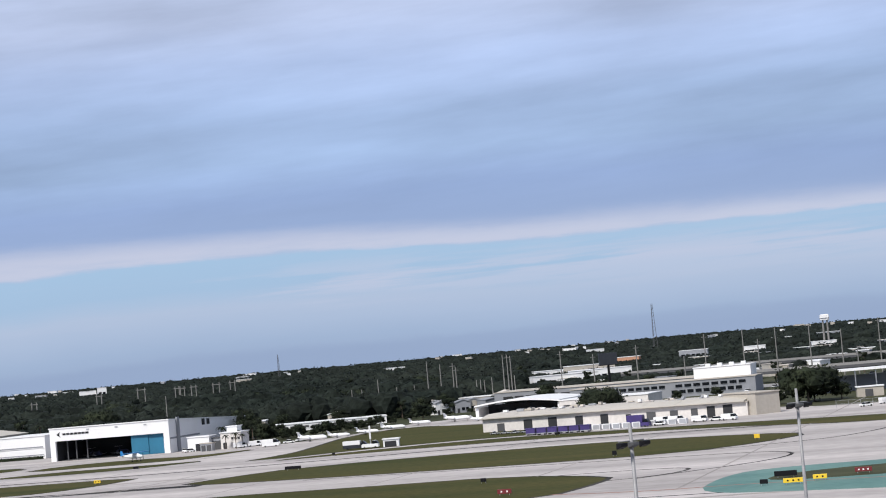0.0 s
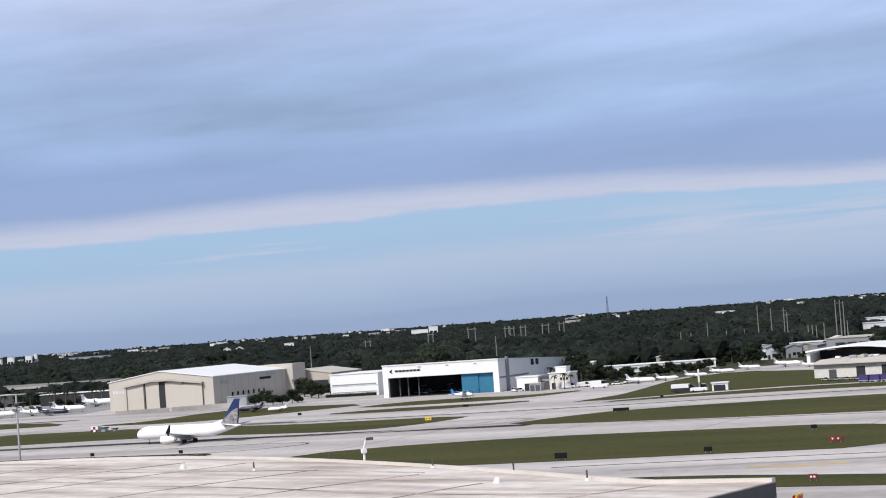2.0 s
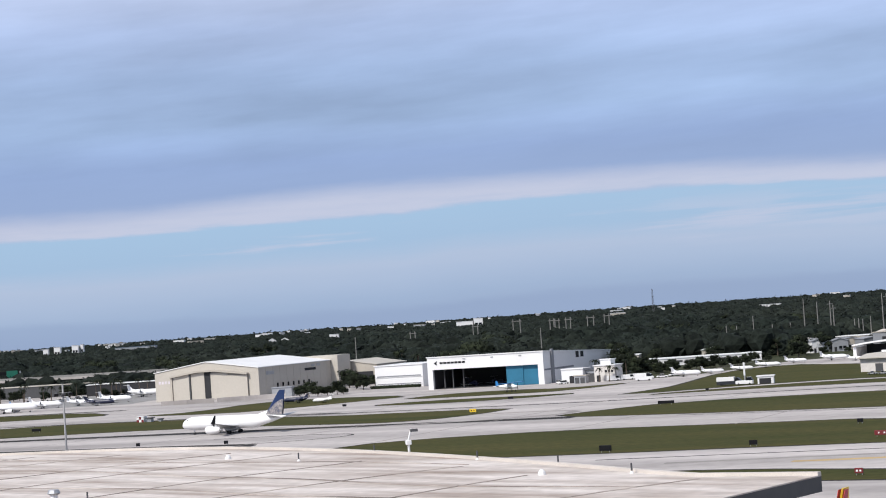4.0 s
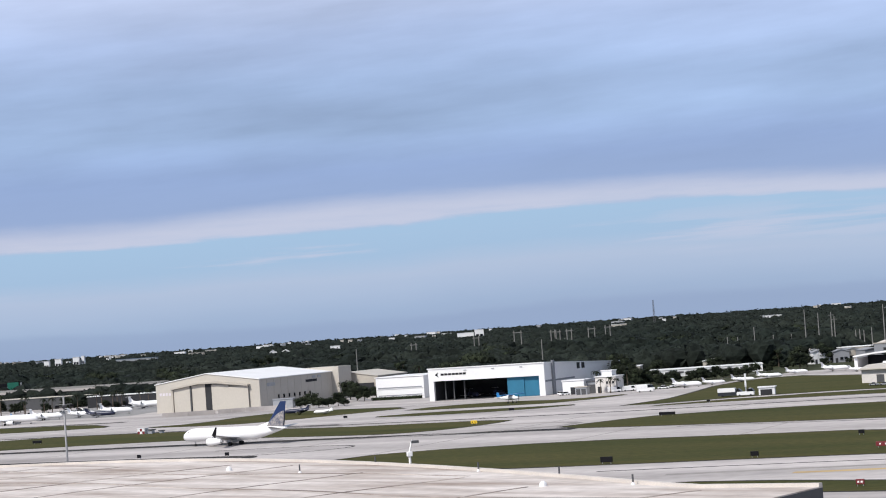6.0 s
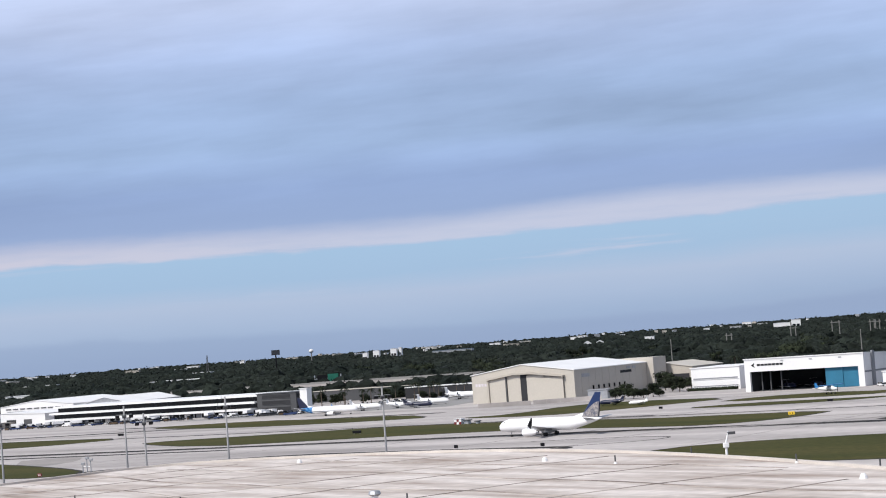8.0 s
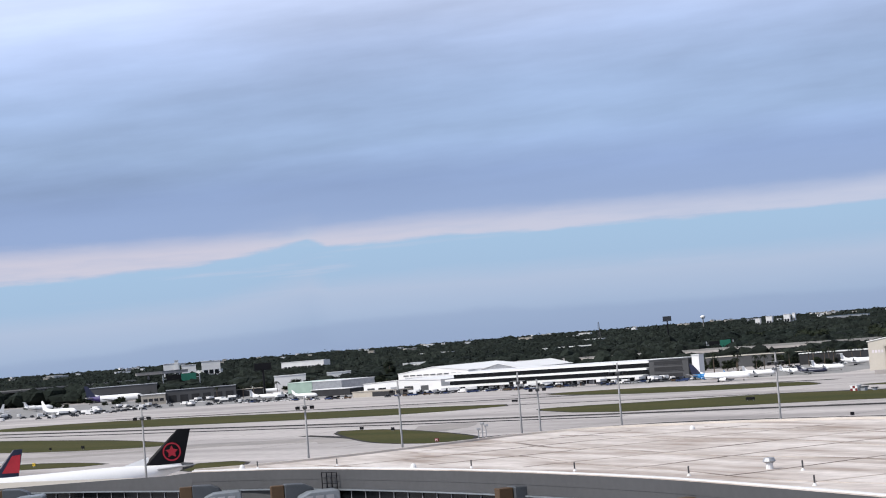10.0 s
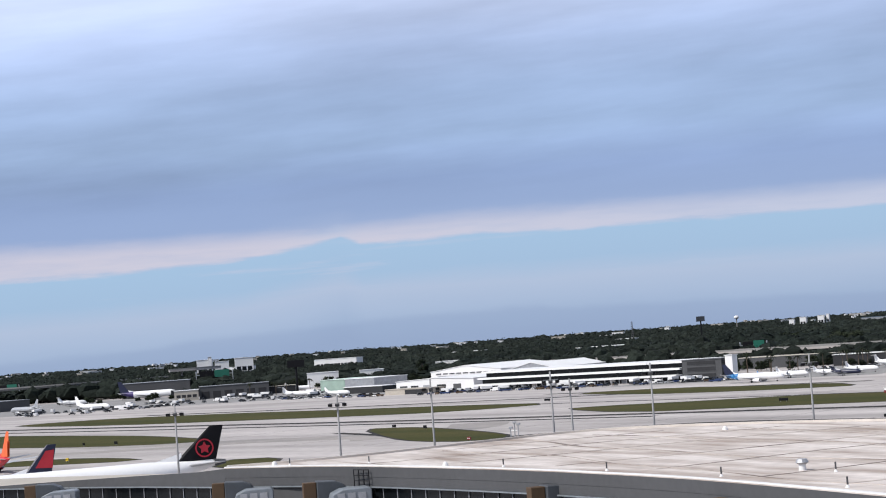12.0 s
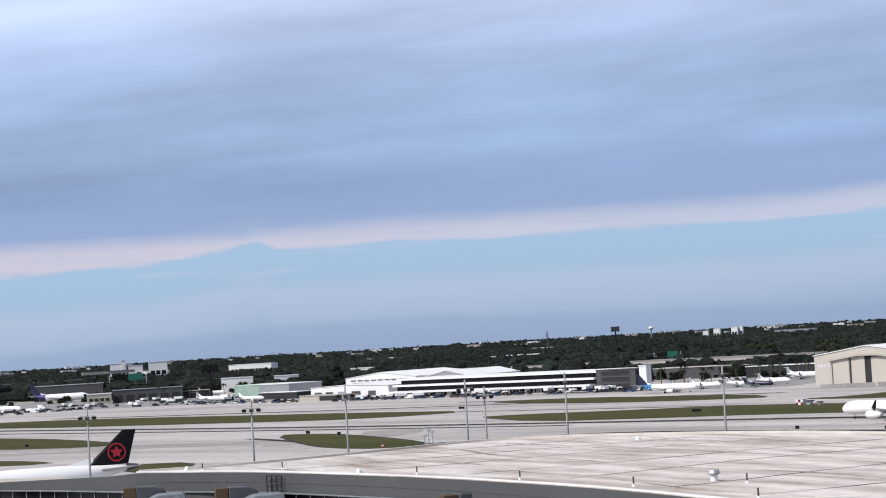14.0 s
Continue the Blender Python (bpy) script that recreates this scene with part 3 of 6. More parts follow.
def clump_field(name, seed, az0, az1, label, lo=1.0, hi=1.0, ratio=135.0, high=(8, 15), reach=4900):
    rng = random.Random(seed)
    base = bmesh.new()
    bmesh.ops.create_icosphere(base, subdivisions=2, radius=1.0)
    base.verts.ensure_lookup_table()
    shape = [v.co.copy() for v in base.verts]
    faces = [[v.index for v in f.verts] for f in base.faces]
    base.free()
    low = bmesh.new()
    bmesh.ops.create_icosphere(low, subdivisions=1, radius=1.0)
    lshape, lfaces = [v.co.copy() for v in low.verts], [[v.index for v in f.verts] for f in low.faces]
    low.free()
    vs, fs = [], []
    r = 950.0
    while r < reach:
        s = r / (ratio if r < 1900 else ratio * 1.4)
        az = az0 + rng.random()
        while az < az1:
            a = az + rng.uniform(-.4, .4) * math.degrees(s / r)
            d = r + rng.uniform(-.5, .5) * s
            if d > wood_start(a) * lo and d < wood_start(a) * hi + (0 if hi < 2 else 9999):
                far = min(1.0, max(0.0, (d - 1700) / 1200))
                swell = noise.noise((d * 0.004 * math.sin(radians(a)), d * .004 * math.cos(radians(a)), 0))
                h = (rng.uniform(*high) * (1 - far) + rng.uniform(10.2, 13.0) * far + max(0.0, d - 1800) * 0.0017) * (0.86 + (0.42 - 0.3 * far) * swell)
                if 12.3 < a < 26 and d < 2000:
                    h *= 0.62
                w = s * rng.uniform(0.6, 0.95)
                x, y = d * math.sin(radians(a)), d * math.cos(radians(a))
                sh, fc = (shape, faces) if d < 1700 else (lshape, lfaces)
                n0 = len(vs)
                o = Vector((rng.random() * 99, rng.random() * 99, 0))
                for c in sh:
                    k = 1 + 0.55 * noise.noise(c * 1.6 + o)
                    vs.append((x + c.x * w * k, y + c.y * w * k, h * 0.52 + c.z * h * 0.5 * k))
                fs += [[n0 + i for i in f] for f in fc]
                for _ in range(22 if d < 1900 else 3):
                    c = Vector((rng.gauss(0, 1), rng.gauss(0, 1), abs(rng.gauss(0, 1)))).normalized()
                    k = rng.uniform(0.85, 1.25)
                    p = Vector((x + c.x * w * k, y + c.y * w * k, h * 0.52 + c.z * h * 0.5 * k))
                    e = [Vector((rng.uniform(-1, 1), rng.uniform(-1, 1), rng.uniform(-1, 1))) * d * 0.0007 for _ in range(3)]
                    n1 = len(vs)
                    vs += [tuple(p + q) for q in e]
                    fs.append([n1, n1 + 1, n1 + 2])
            az += math.degrees(s / r)
        r += s * 0.9
    me = bpy.data.meshes.new(name)
    me.from_pydata(vs, [], fs)
    me.materials.append(M["leaf"])
    ob = new(name, me)
    return tagged(ob, label, "trees", kind="stuff")


clump_field("woodland", 3, -37, 28, "dense dark-green woods stretching to the horizon", hi=9)

# ---- aircraft ----
def fuselage(bm, length, r, nose, tail, up=0.62, n=20, flat=0.35):
    """Along +x from the tail (0) to the nose (length), centre line at z = 0."""
    rings = []
    for i in range(9):
        t = i / 8
        k = max(0.05, t ** 0.75)
        rings.append((tail * t, r * k, r * up * (1 - t) ** 1.15))
    for i in range(1, 4):
        rings.append((tail + (length - tail - nose) * i / 3, r, 0))
    for i in range(1, 9):
        t = i / 8
        k = max(0.03, math.sqrt(max(0.0, 1 - t ** 2.1)))
        rings.append((length - nose + nose * t, r * k, -r * flat * t ** 2))
    tube(bm, [[(x, rr * math.cos(2 * math.pi * j / n), dz + rr * 1.04 * math.sin(2 * math.pi * j / n)) for j in range(n)] for x, rr, dz in rings])


def surface(bm, root, tip, root_chord, tip_chord, thick=0.12, upright=False):
    """A tapered wing, tailplane or fin from root to tip (leading edges)."""
    prof = [(0, 0), (0.08, 0.45), (0.35, 0.5), (0.75, 0.25), (1, 0.03), (1, -0.03), (0.75, -0.25), (0.35, -0.5), (0.08, -0.45)]
    rings = []
    for (x, y, z), c in ((root, root_chord), (tip, tip_chord)):
        ring = []
        for u, w in prof:
            d = w * thick * c
            ring.append((x - u * c, y + d, z) if upright else (x - u * c, y, z + d))
        rings.append(ring)
    tube(bm, rings)


def wheel(bm, x, y, r, w):
    rod(bm, (x, y - w / 2, r), (x, y + w / 2, r), r, n=14)


def airliner(name, m, label, body="white", fin_mat="navy", fin_low=None, engine=True, tail_low=None, winglet="white", group="", span=17.2, rear=False, tee=False,
             wing_mat="wing", long=39.0, r=1.95, belly=1.55, windows=False, fin_top=None):
    a = thing(name, m, label, "airplane", group)
    zc = belly + r
    bm = bmesh.new()
    fuselage(bm, long, r, 2.65 * r, long * 0.30)
    bmesh.ops.translate(bm, verts=bm.verts, vec=(0, 0, zc))
    fus = part("fuselage", bm, M[body], a, smooth=True)
    if tail_low:
        bm = bmesh.new()
        rings = []
        for i in range(1, 8):
            t = i / 8
            k = max(0.05, t ** 0.75) * 1.012
            rings.append([(long * 0.30 * t, r * k * math.cos(2 * math.pi * j / 20), zc + r * 0.62 * (1 - t) ** 1.15 + r * k * 1.04 * math.sin(2 * math.pi * j / 20)) for j in range(20)])
        tube(bm, rings, caps=False)
        part("tail_paint", bm, M[tail_low], a, "painted rear fuselage", smooth=True)
    # cockpit glazing and cabin door outlines
    bm = bmesh.new()
    for sgn in (-1, 1):
        for k in range(3):
            x = long - (3.1 - 0.62 * k) * r / 1.95
            y = sgn * (1.32 - 0.42 * k) * r / 1.95
            q = r / 1.95
            box(bm, x - 0.26 * q, x + 0.26 * q, y - 0.16 * q, y + 0.16 * q, zc + (0.72 - 0.1 * k) * r / 1.95, zc + (1.17 - 0.16 * k) * r / 1.95)
    part("windscreen", bm, M["glass"], a, "dark cockpit windows")
    if windows:
        bm = bmesh.new()
        for sgn in (-1, 1):
            for k in range(48):
                x = long * 0.25 + k * 0.5
                box(bm, x - 0.12, x + 0.12, sgn * (r - 0.05) - 0.05, sgn * (r - 0.05) + 0.05, zc + 0.35, zc + 0.7)
        part("cabin_windows", bm, M["glass"], a)
    # fin
    base = zc + r * 0.85
    h = (fin_top or (12.5 * long / 39.0 if not tee else zc + r + 0.13 * long)) - base
    c0, c1 = long * 0.165, long * 0.055
    le = long * 0.195
    top_x = long * 0.045 + 0.2

    def fin_band(z0, z1, mat, nm, lab=""):
        b = bmesh.new()
        f0, f1 = z0 / h, z1 / h
        surface(b, (le + (top_x - le) * f0, 0, base + z0), (le + (top_x - le) * f1, 0, base + z1), c0 + (c1 - c0) * f0, c0 + (c1 - c0) * f1, 0.10, True)
        return part(nm, b, M[mat], a, lab, smooth=False)

    if fin_low:
        fin_band(0, h, fin_mat, "fin")
        # a pale globe's quarter rises from the foot of the fin, crossed by fine lines
        for sgn in (-1, 1):
            arc = [(le - c0, base + 0.02)]
            for i in range(13):
                q = 0.5 * math.pi * i / 12
                f = max(0.004, 0.62 * math.sin(q))
                te = le - c0 + (top_x - c1 - le + c0) * f
                arc.append((te + 0.08 + 0.94 * math.cos(q) * (c0 + (c1 - c0) * f), base + h * f))
            b = bmesh.new()
            yy = sgn * 0.052 * c0
            tube(b, [[(px, yy - 0.03, pz) for px, pz in arc], [(px, yy + 0.03, pz) for px, pz in arc]])
            part("fin_base", b, M[fin_low], a, "pale gridded globe on the lower fin")
    else:
        fin_band(0, h, fin_mat, "fin")
    bm = bmesh.new()
    tube(bm, [[(le + 0.107 * long, 0.02, base - 0.1), (le + 0.107 * long, -0.02, base - 0.1), (le + 0.106 * long, 0, base)], [(le - 0.026 * long, .25 * r / 2, base - 0.15), (le - 0.026 * long, -.25 * r / 2, base - 0.15), (le - 0.026 * long, 0, base + 0.036 * long)]])
    part("dorsal_fillet", bm, M[body], a)
    for sgn in (-1, 1):
        if tee:
            bm = bmesh.new()
            surface(bm, (top_x + 0.4, sgn * 0.05, base + h), (top_x - 0.05 * long, sgn * 0.15 * long, base + h + 0.1), 0.1 * long, 0.05 * long, 0.1)
        else:
            bm = bmesh.new()
            surface(bm, (long * 0.15, sgn * r * 0.35, zc + r * 0.5), (long * 0.055, sgn * 7.1 * long / 39, zc + r * 0.5 + 0.9), long * 0.11, long * 0.04, 0.1)
        part("tailplane", bm, M[wing_mat], a)
        # wing with its swept planform and engine
        wx = long * 0.62 if not rear else long * 0.56
        bm = bmesh.new()
        k = span / 17.2
        tipx, tipz = wx - 8.2 * k, belly + 0.9 * k + 1.55 * k
        surface(bm, (wx, sgn * 0.6, belly + 0.75 * k), (wx - 3.2 * k, sgn * 5.6 * k, belly + 1.15 * k), 7.9 * k, 4.6 * k, 0.12)
        surface(bm, (wx - 3.2 * k, sgn * 5.6 * k, belly + 1.15 * k), (tipx, sgn * span * 0.94, tipz), 4.6 * k, 1.7 * k, 0.11)
        wing = part("wing", bm, M[wing_mat], a)
        if winglet:
            bm = bmesh.new()
            surface(bm, (tipx, sgn * span * 0.94, tipz), (tipx - 1.9 * k, sgn * (span * 0.94 + 0.55), tipz + 2.4 * k), 1.7 * k, 0.6 * k, 0.08, True)
            surface(bm, (tipx - 0.3, sgn * span * 0.94, tipz), (tipx - 1.2 * k, sgn * (span * 0.94 + 0.3), tipz - 0.8 * k), 1.2 * k, 0.4 * k, 0.08, True)
            part("winglet", bm, M[winglet], a)
        if engine:
            ey, ex, ez, er = (sgn * 4.9 * k, wx - 1.0 * k, belly - 0.05, 1.08 * k) if not rear else (sgn * (r + 0.75), long * 0.30, zc + 0.35, 0.62)
            bm = bmesh.new()
            ns = 18
            prof = [(3.2, 0.80), (3.25, 0.95), (2.9, 1.06), (1.6, 1.1), (0.3, 0.98), (-1.0, 0.68), (-1.4, 0.5)]
            s = er
            tube(bm, [[(ex + px * s - 0.6, ey + pr * s * math.cos(2 * math.pi * j / ns), ez + pr * s * math.sin(2 * math.pi * j / ns)) for j in range(ns)] for px, pr in prof], caps=False)
            eng = part("engine", bm, M[body], a, smooth=True)
            bm = bmesh.new()
            rod(bm, (ex + 2.6 * s - 0.6, ey, ez), (ex + 2.9 * s - 0.6, ey, ez), 0.84 * s, n=18)
            part("fan", bm, M["black"], eng, "dark fan face")
            bm = bmesh.new()
            rod(bm, (ex - 2.0 * s - 0.6, ey, ez), (ex - 0.6 * s - 0.6, ey, ez), 0.30 * s, 0.46 * s, n=12)
            part("exhaust", bm, M["steel"], eng, "bare metal exhaust cone")
            bm = bmesh.new()
            if not rear:
                box(bm, ex - 2.6 * k, ex + 1.2 * k, ey - 0.18, ey + 0.18, ez + 0.8 * s, ez + 1.45 * s)
            else:
                box(bm, ex - 1.2, ex + 1.0, min(ey, sgn * r * 0.7), max(ey, sgn * r * 0.7), ez - 0.12, ez + 0.12)
            part("pylon", bm, M[wing_mat], a)
    # belly fairing and landing gear
    bm = bmesh.new()
    rings = []
    for i in range(9):
        t = i / 8
        kk = math.sin(math.pi * min(max(t, 0.04), 0.96)) ** 0.6
        rings.append([(wx - 9.5 * k + 11.5 * k * t, 1.75 * r / 1.95 * kk * math.cos(2 * math.pi * j / 12), belly + 0.75 * k + 0.85 * k * kk * math.sin(2 * math.pi * j / 12)) for j in range(12)])
    tube(bm, rings)
    part("belly_fairing", bm, M[wing_mat], a, "grey belly fairing", smooth=True)
    g = max(0.45, min(1.3, k))
    for gx, gy, gr, big in ((long * 0.885, 0, 0.36 * g, 0), (wx - 4.9 * k, 2.86 * k, 0.55 * g, 1), (wx - 4.9 * k, -2.86 * k, 0.55 * g, 1)):
        bm = bmesh.new()
        rod(bm, (gx, gy, gr), (gx, gy, belly + 0.6), 0.13 * g)
        leg = part("landing_gear", bm, M["steel"], a)
        for off in (-0.32, 0.32):
            bm = bmesh.new()
            wheel(bm, gx, gy + off * g * (1.3 if big else 0.7), gr, (0.32 if big else 0.2) * g)
            part("wheel", bm, M["tyre"], leg)
    return a


M["wing"] = material("grey_wing_paint", (0.34, 0.35, 0.37), 0.4, vary=0.04, scale=0.2)
M["aircraft_white"] = material("glossy_white_paint", (0.82, 0.82, 0.82), 0.3, vary=0.02, scale=0.1, fine=2, fine_vary=0.01)
M["fingrid"] = material("pale_gridded_paint", (0.33, 0.30, 0.28), 0.45, second=(0.10, 0.105, 0.14), spread=0.5, scale=1.1, fine=2.5, fine_vary=0.2)


def parked(x, y, heading, long=39.0):
    """Nose wheel at x, y; heading: the way the nose points, degrees clockwise from +y."""
    a = radians(90 - heading)
    nx = long * 0.885
    return pose(x - nx * math.cos(a), y - nx * math.sin(a), 0.03, 0, 0, 90 - heading)


airliner("airliner", parked(-80.0, 635.0, -59.5, 39.0), "white twin-engine airliner with blue and gridded tail on the taxiway", body="aircraft_white", fin_mat="navy", fin_low="fingrid", windows=False, winglet="black")

# ---- neighbours on the apron: only their tails rise over the concourse ----
def tail_at(az, dist, heading, long):
    """Pose of an aircraft whose fin stands at that bearing and distance."""
    a = radians(90 - heading)
    off = long * 0.08
    x, y = dist * math.sin(radians(az)), dist * math.cos(radians(az))
    return pose(x - off * math.cos(a), y - off * math.sin(a), 0.03, 0, 0, 90 - heading)


jet = airliner("airliner", tail_at(-27.5, 483, -128, 58), "large white airliner with a black tail and red round emblem", body="aircraft_white", fin_mat="black", long=58, r=2.8, belly=2.2,
               span=29, fin_top=15.2, winglet=None, wing_mat="wing")
M["red_emblem"] = material("bright_red_paint", (0.45, 0.012, 0.03), 0.45, vary=0.05)
for sgn in (-1, 1):
    bm = bmesh.new()
    cx, cz, y = 4.4, 10.2, sgn * 0.56
    ns = 28
    for k in range(ns):
        a0, a1 = 2 * math.pi * k / ns, 2 * math.pi * (k + 1) / ns
        q = [(2.15, a0), (2.15, a1), (1.8, a1), (1.8, a0)]
        vs = [bm.verts.new((cx + r * math.cos(a), y, cz + r * math.sin(a))) for r, a in q]
        bm.faces.new(vs)
    em = part("emblem_ring", bm, M["red_emblem"], jet, "red ring emblem")
    bm = bmesh.new()
    pts = []
    for k in range(10):
        a = 2 * math.pi * k / 10 + math.pi / 2
        r = 1.5 if k % 2 == 0 else 0.78
        pts.append((cx + r * math.cos(a), cz + r * math.sin(a)))
    tube(bm, [[(px, y - 0.02, pz) for px, pz in pts], [(px, y + 0.02, pz) for px, pz in pts]])
    part("emblem", bm, M["red_emblem"], jet, "red five-pointed emblem")
# dark cone added in place of the tailplane's edge-on shading
bm = bmesh.new()
rod(bm, (-0.5, 0, 6.75), (2.2, 0, 6.6), 0.45, 0.95, 12)
part("exhaust", bm, M["grey"], jet, "dark cone standing for shading on the tailplane")
jet2 = airliner("airliner", tail_at(-31.85, 525, -126, 42), "white airliner with a dark blue tail topped by red blades", body="aircraft_white", fin_mat="navy_dark", long=42, fin_top=12.2, winglet=None)
bm = bmesh.new()
for sgn in (-1, 1):
    tube(bm, [[(5.2, sgn * 0.40, 6.6), (2.5, sgn * 0.40, 10.7), (0.4, sgn * 0.33, 10.9), (1.0, sgn * 0.40, 6.4)], [(5.2, sgn * 0.44, 6.6), (2.5, sgn * 0.44, 10.7), (0.4, sgn * 0.37, 10.9), (1.0, sgn * 0.44, 6.4)]])
part("tail_flash", bm, M["red"], jet2, "red blade-shaped tail flash")
airliner("airliner", tail_at(-32.8, 640, -52, 39), "red and blue airliner with an orange-red tail", body="red", fin_mat="orange", long=39, fin_top=12.9, fin_low="orange", winglet="orange")
yellow_jet = airliner("airliner", tail_at(10.35, 206, -150, 37), "yellow airliner with a red flash along the fin", body="yellow", fin_mat="yellow", long=37, fin_top=12.0, winglet="yellow")
for sgn in (-1, 1):
    bm = bmesh.new()
    tube(bm, [[(7.0, y, 5.4), (2.0, y, 11.9), (0.9, y, 11.9), (4.6, y, 5.4)] for y in (sgn * 0.32, sgn * 0.36)])
    part("tail_flash", bm, M["red"], yellow_jet, "dark red fin flash")
airliner("airliner", tail_at(22.75, 292, 150, 37), "white airliner with a dark red fin", body="aircraft_white", fin_mat="red", long=37, fin_top=12.2)

# ---- apron light masts ----
def light_mast(x, y, h, label, arms=3, n_group="apron light masts"):
    m = thing("light_mast", pose(x, y, 0.03, 0, 0, 20), label, "light mast", n_group)
    bm = bmesh.new()
    rod(bm, (0, 0, 0), (0, 0, h), 0.24, 0.15, 12)
    part("pole", bm, M["mast_grey"], m, smooth=True)
    bm = bmesh.new()
    box(bm, -0.5, 0.5, -0.5, 0.5, 0, 0.5)
    part("base", bm, M["concrete"], m)
    bm = bmesh.new()
    rod(bm, (-1.35, 0, h - 1.5), (1.35, 0, h - 1.5), 0.06, n=6)
    part("crossarm", bm, M["mast_grey"], m)
    for k in range(arms):
        px = -1.2 + 2.4 * k / (arms - 1)
        bm = bmesh.new()
        v = box(bm, px - 0.36, px + 0.36, -0.7, 0.1, h - 2.15, h - 1.6)
        for i in (0, 1):
            v[i].co.z += 0.25
        part("flood_light", bm, M["black"] if k % 2 == 0 else M["grey"], m, "floodlight head", bevel=0.05)
    return m


M["mast_grey"] = material("weathered_grey_paint", (0.28, 0.28, 0.285), 0.6, 0.2, vary=0.08, scale=0.8)
for az, d, top_el in ((-10.68, 356, -1.27), (-15.02, 362, -1.22), (-17.27, 366, -1.49), (-17.79, 367, -1.26), (-21.12, 356, -1.22), (-23.73, 345, -1.45), (-28.2, 366, -1.39),
                      (15.24, 178, -2.62), (19.85, 226, -2.03)):
    light_mast(d * math.sin(radians(az)), d * math.cos(radians(az)), 32 + d * math.tan(radians(top_el)) + 0.4, "grey steel apron light mast with dark floodlights")

# ---- things on the concourse roof ----
def roof_vent(x, y, s=1.0):
    t = thing("roof_vent", pose(x, y, ROOF_Z, 0, 0, 0), "white roof vent with a grey turbine cap", "roof vent", "roof vents")
    bm = bmesh.new()
    rod(bm, (0, 0, 0), (0, 0, 1.0 * s), 0.62 * s, 0.55 * s, 14)
    part("curb", bm, M["white"], t)
    bm = bmesh.new()
    rod(bm, (0, 0, 1.0 * s), (0, 0, 1.25 * s), 0.7 * s, 1.05 * s, 14)
    rod(bm, (0, 0, 1.252 * s), (0, 0, 1.8 * s), 1.05 * s, 0.8 * s, 14)
    part("cap", bm, M["steel"], t, "grey turbine cap")


roof_vent(-45.4, 231.6, 0.72)


def roof_post(x, y, h=1.1):
    t = thing("roof_post", pose(x, y, ROOF_Z), "thin dark vent pipe on a small white cone", "vent pipe", "vent pipes")
    bm = bmesh.new()
    rod(bm, (0, 0, 0), (0, 0, 0.25), 0.25, 0.12, 10)
    part("flashing", bm, M["white"], t)
    bm = bmesh.new()
    rod(bm, (0, 0, 0.3), (0, 0, h), 0.10, n=8)
    part("pipe", bm, M["grey"], t)


for x, y in ((-135, 287.5), (-119.5, 282), (-91.2, 261), (-72.2, 245), (-53.9, 228), (-36.2, 207), (-40.9, 227.3), (2.4, 250), (11.3, 233), (-11, 276), (18, 215), (-20.7, 270)):
    roof_post(x, y)


def roof_drain(x, y):
    t = thing("roof_hatch", pose(x, y, ROOF_Z), "small white domed roof cap", "roof cap", "roof caps")
    bm = bmesh.new()
    rod(bm, (0, 0, 0), (0, 0, 0.35), 0.45, 0.38, 10)
    rod(bm, (0, 0, 0.352), (0, 0, 0.6), 0.38, 0.15, 10)
    part("dome", bm, M["white"], t)


for x, y in ((-138.6, 289.6), (-74.6, 320.6), (-102.3, 268.4), (-31.5, 284.4), (8.9, 221.1)):
    roof_drain(x, y)


def roof_camera(x, y, z, h, label):
    t = thing("camera_post", pose(x, y, z, 0, 0, 15), label, "camera post")
    bm = bmesh.new()
    rod(bm, (0, 0, 0), (0, 0, h * 0.3), 0.16, n=8)
    part("post", bm, M["white"], t)
    bm = bmesh.new()
    box(bm, -0.35, 0.35, -0.3, 0.3, h * 0.3, h * 0.5)
    part("cabinet", bm, M["white"], t, bevel=0.06)
    bm = bmesh.new()
    rod(bm, (0, 0, h * 0.5), (0.45, 0, h), 0.13, 0.1)
    part("arm", bm, M["white"], t)
    bm = bmesh.new()
    box(bm, 0.3, 1.3, -0.2, 0.2, h - 0.45, h - 0.1)
    part("camera_head", bm, M["grey"], t, "grey camera head")


roof_camera(-6.2, 268.5, ROOF_Z + 0.34, 3.0, "white camera post on the roof edge")


def antenna_cluster(x, y, z):
    t = thing("antenna_mast", pose(x, y, z, 0, 0, 0), "grey camera mast with three heads", "mast")
    for px, h in ((-0.9, 2.0), (0, 3.1), (0.8, 2.7)):
        bm = bmesh.new()
        rod(bm, (px, 0, 0), (px, 0, h), 0.12, n=8)
        part("post", bm, M["steel"], t)
        bm = bmesh.new()
        box(bm, px - 0.3, px + 0.45, -0.25, 0.25, h, h + 0.5)
        part("camera_head", bm, M["steel"], t, bevel=0.06)
    bm = bmesh.new()
    rod(bm, (-0.9, 0, 1.6), (0.8, 0, 1.6), 0.08, n=6)
    part("crossbar", bm, M["steel"], t)
    return t


antenna_cluster(-112.5, 329, ROOF_Z).scale = (0.8, 0.8, 0.8)


def roof_ladder(x, y):
    t = thing("roof_ladder", pose(x, y, 11.1, 0, 0, -30), "dark steel ladder cage fixed to the fascia", "ladder")
    for px in (-1.8, -0.6, 0.6, 1.8):
        bm = bmesh.new()
        rod(bm, (px, 0, 0), (px, 0, 2.4), 0.07, n=6)
        part("upright", bm, M["black"], t)
    for pz in (0.8, 1.6, 2.4):
        bm = bmesh.new()
        rod(bm, (-1.8, 0, pz), (1.8, 0, pz), 0.06, n=6)
        part("rung", bm, M["black"], t)


roof_ladder(-118.6, 276.6)


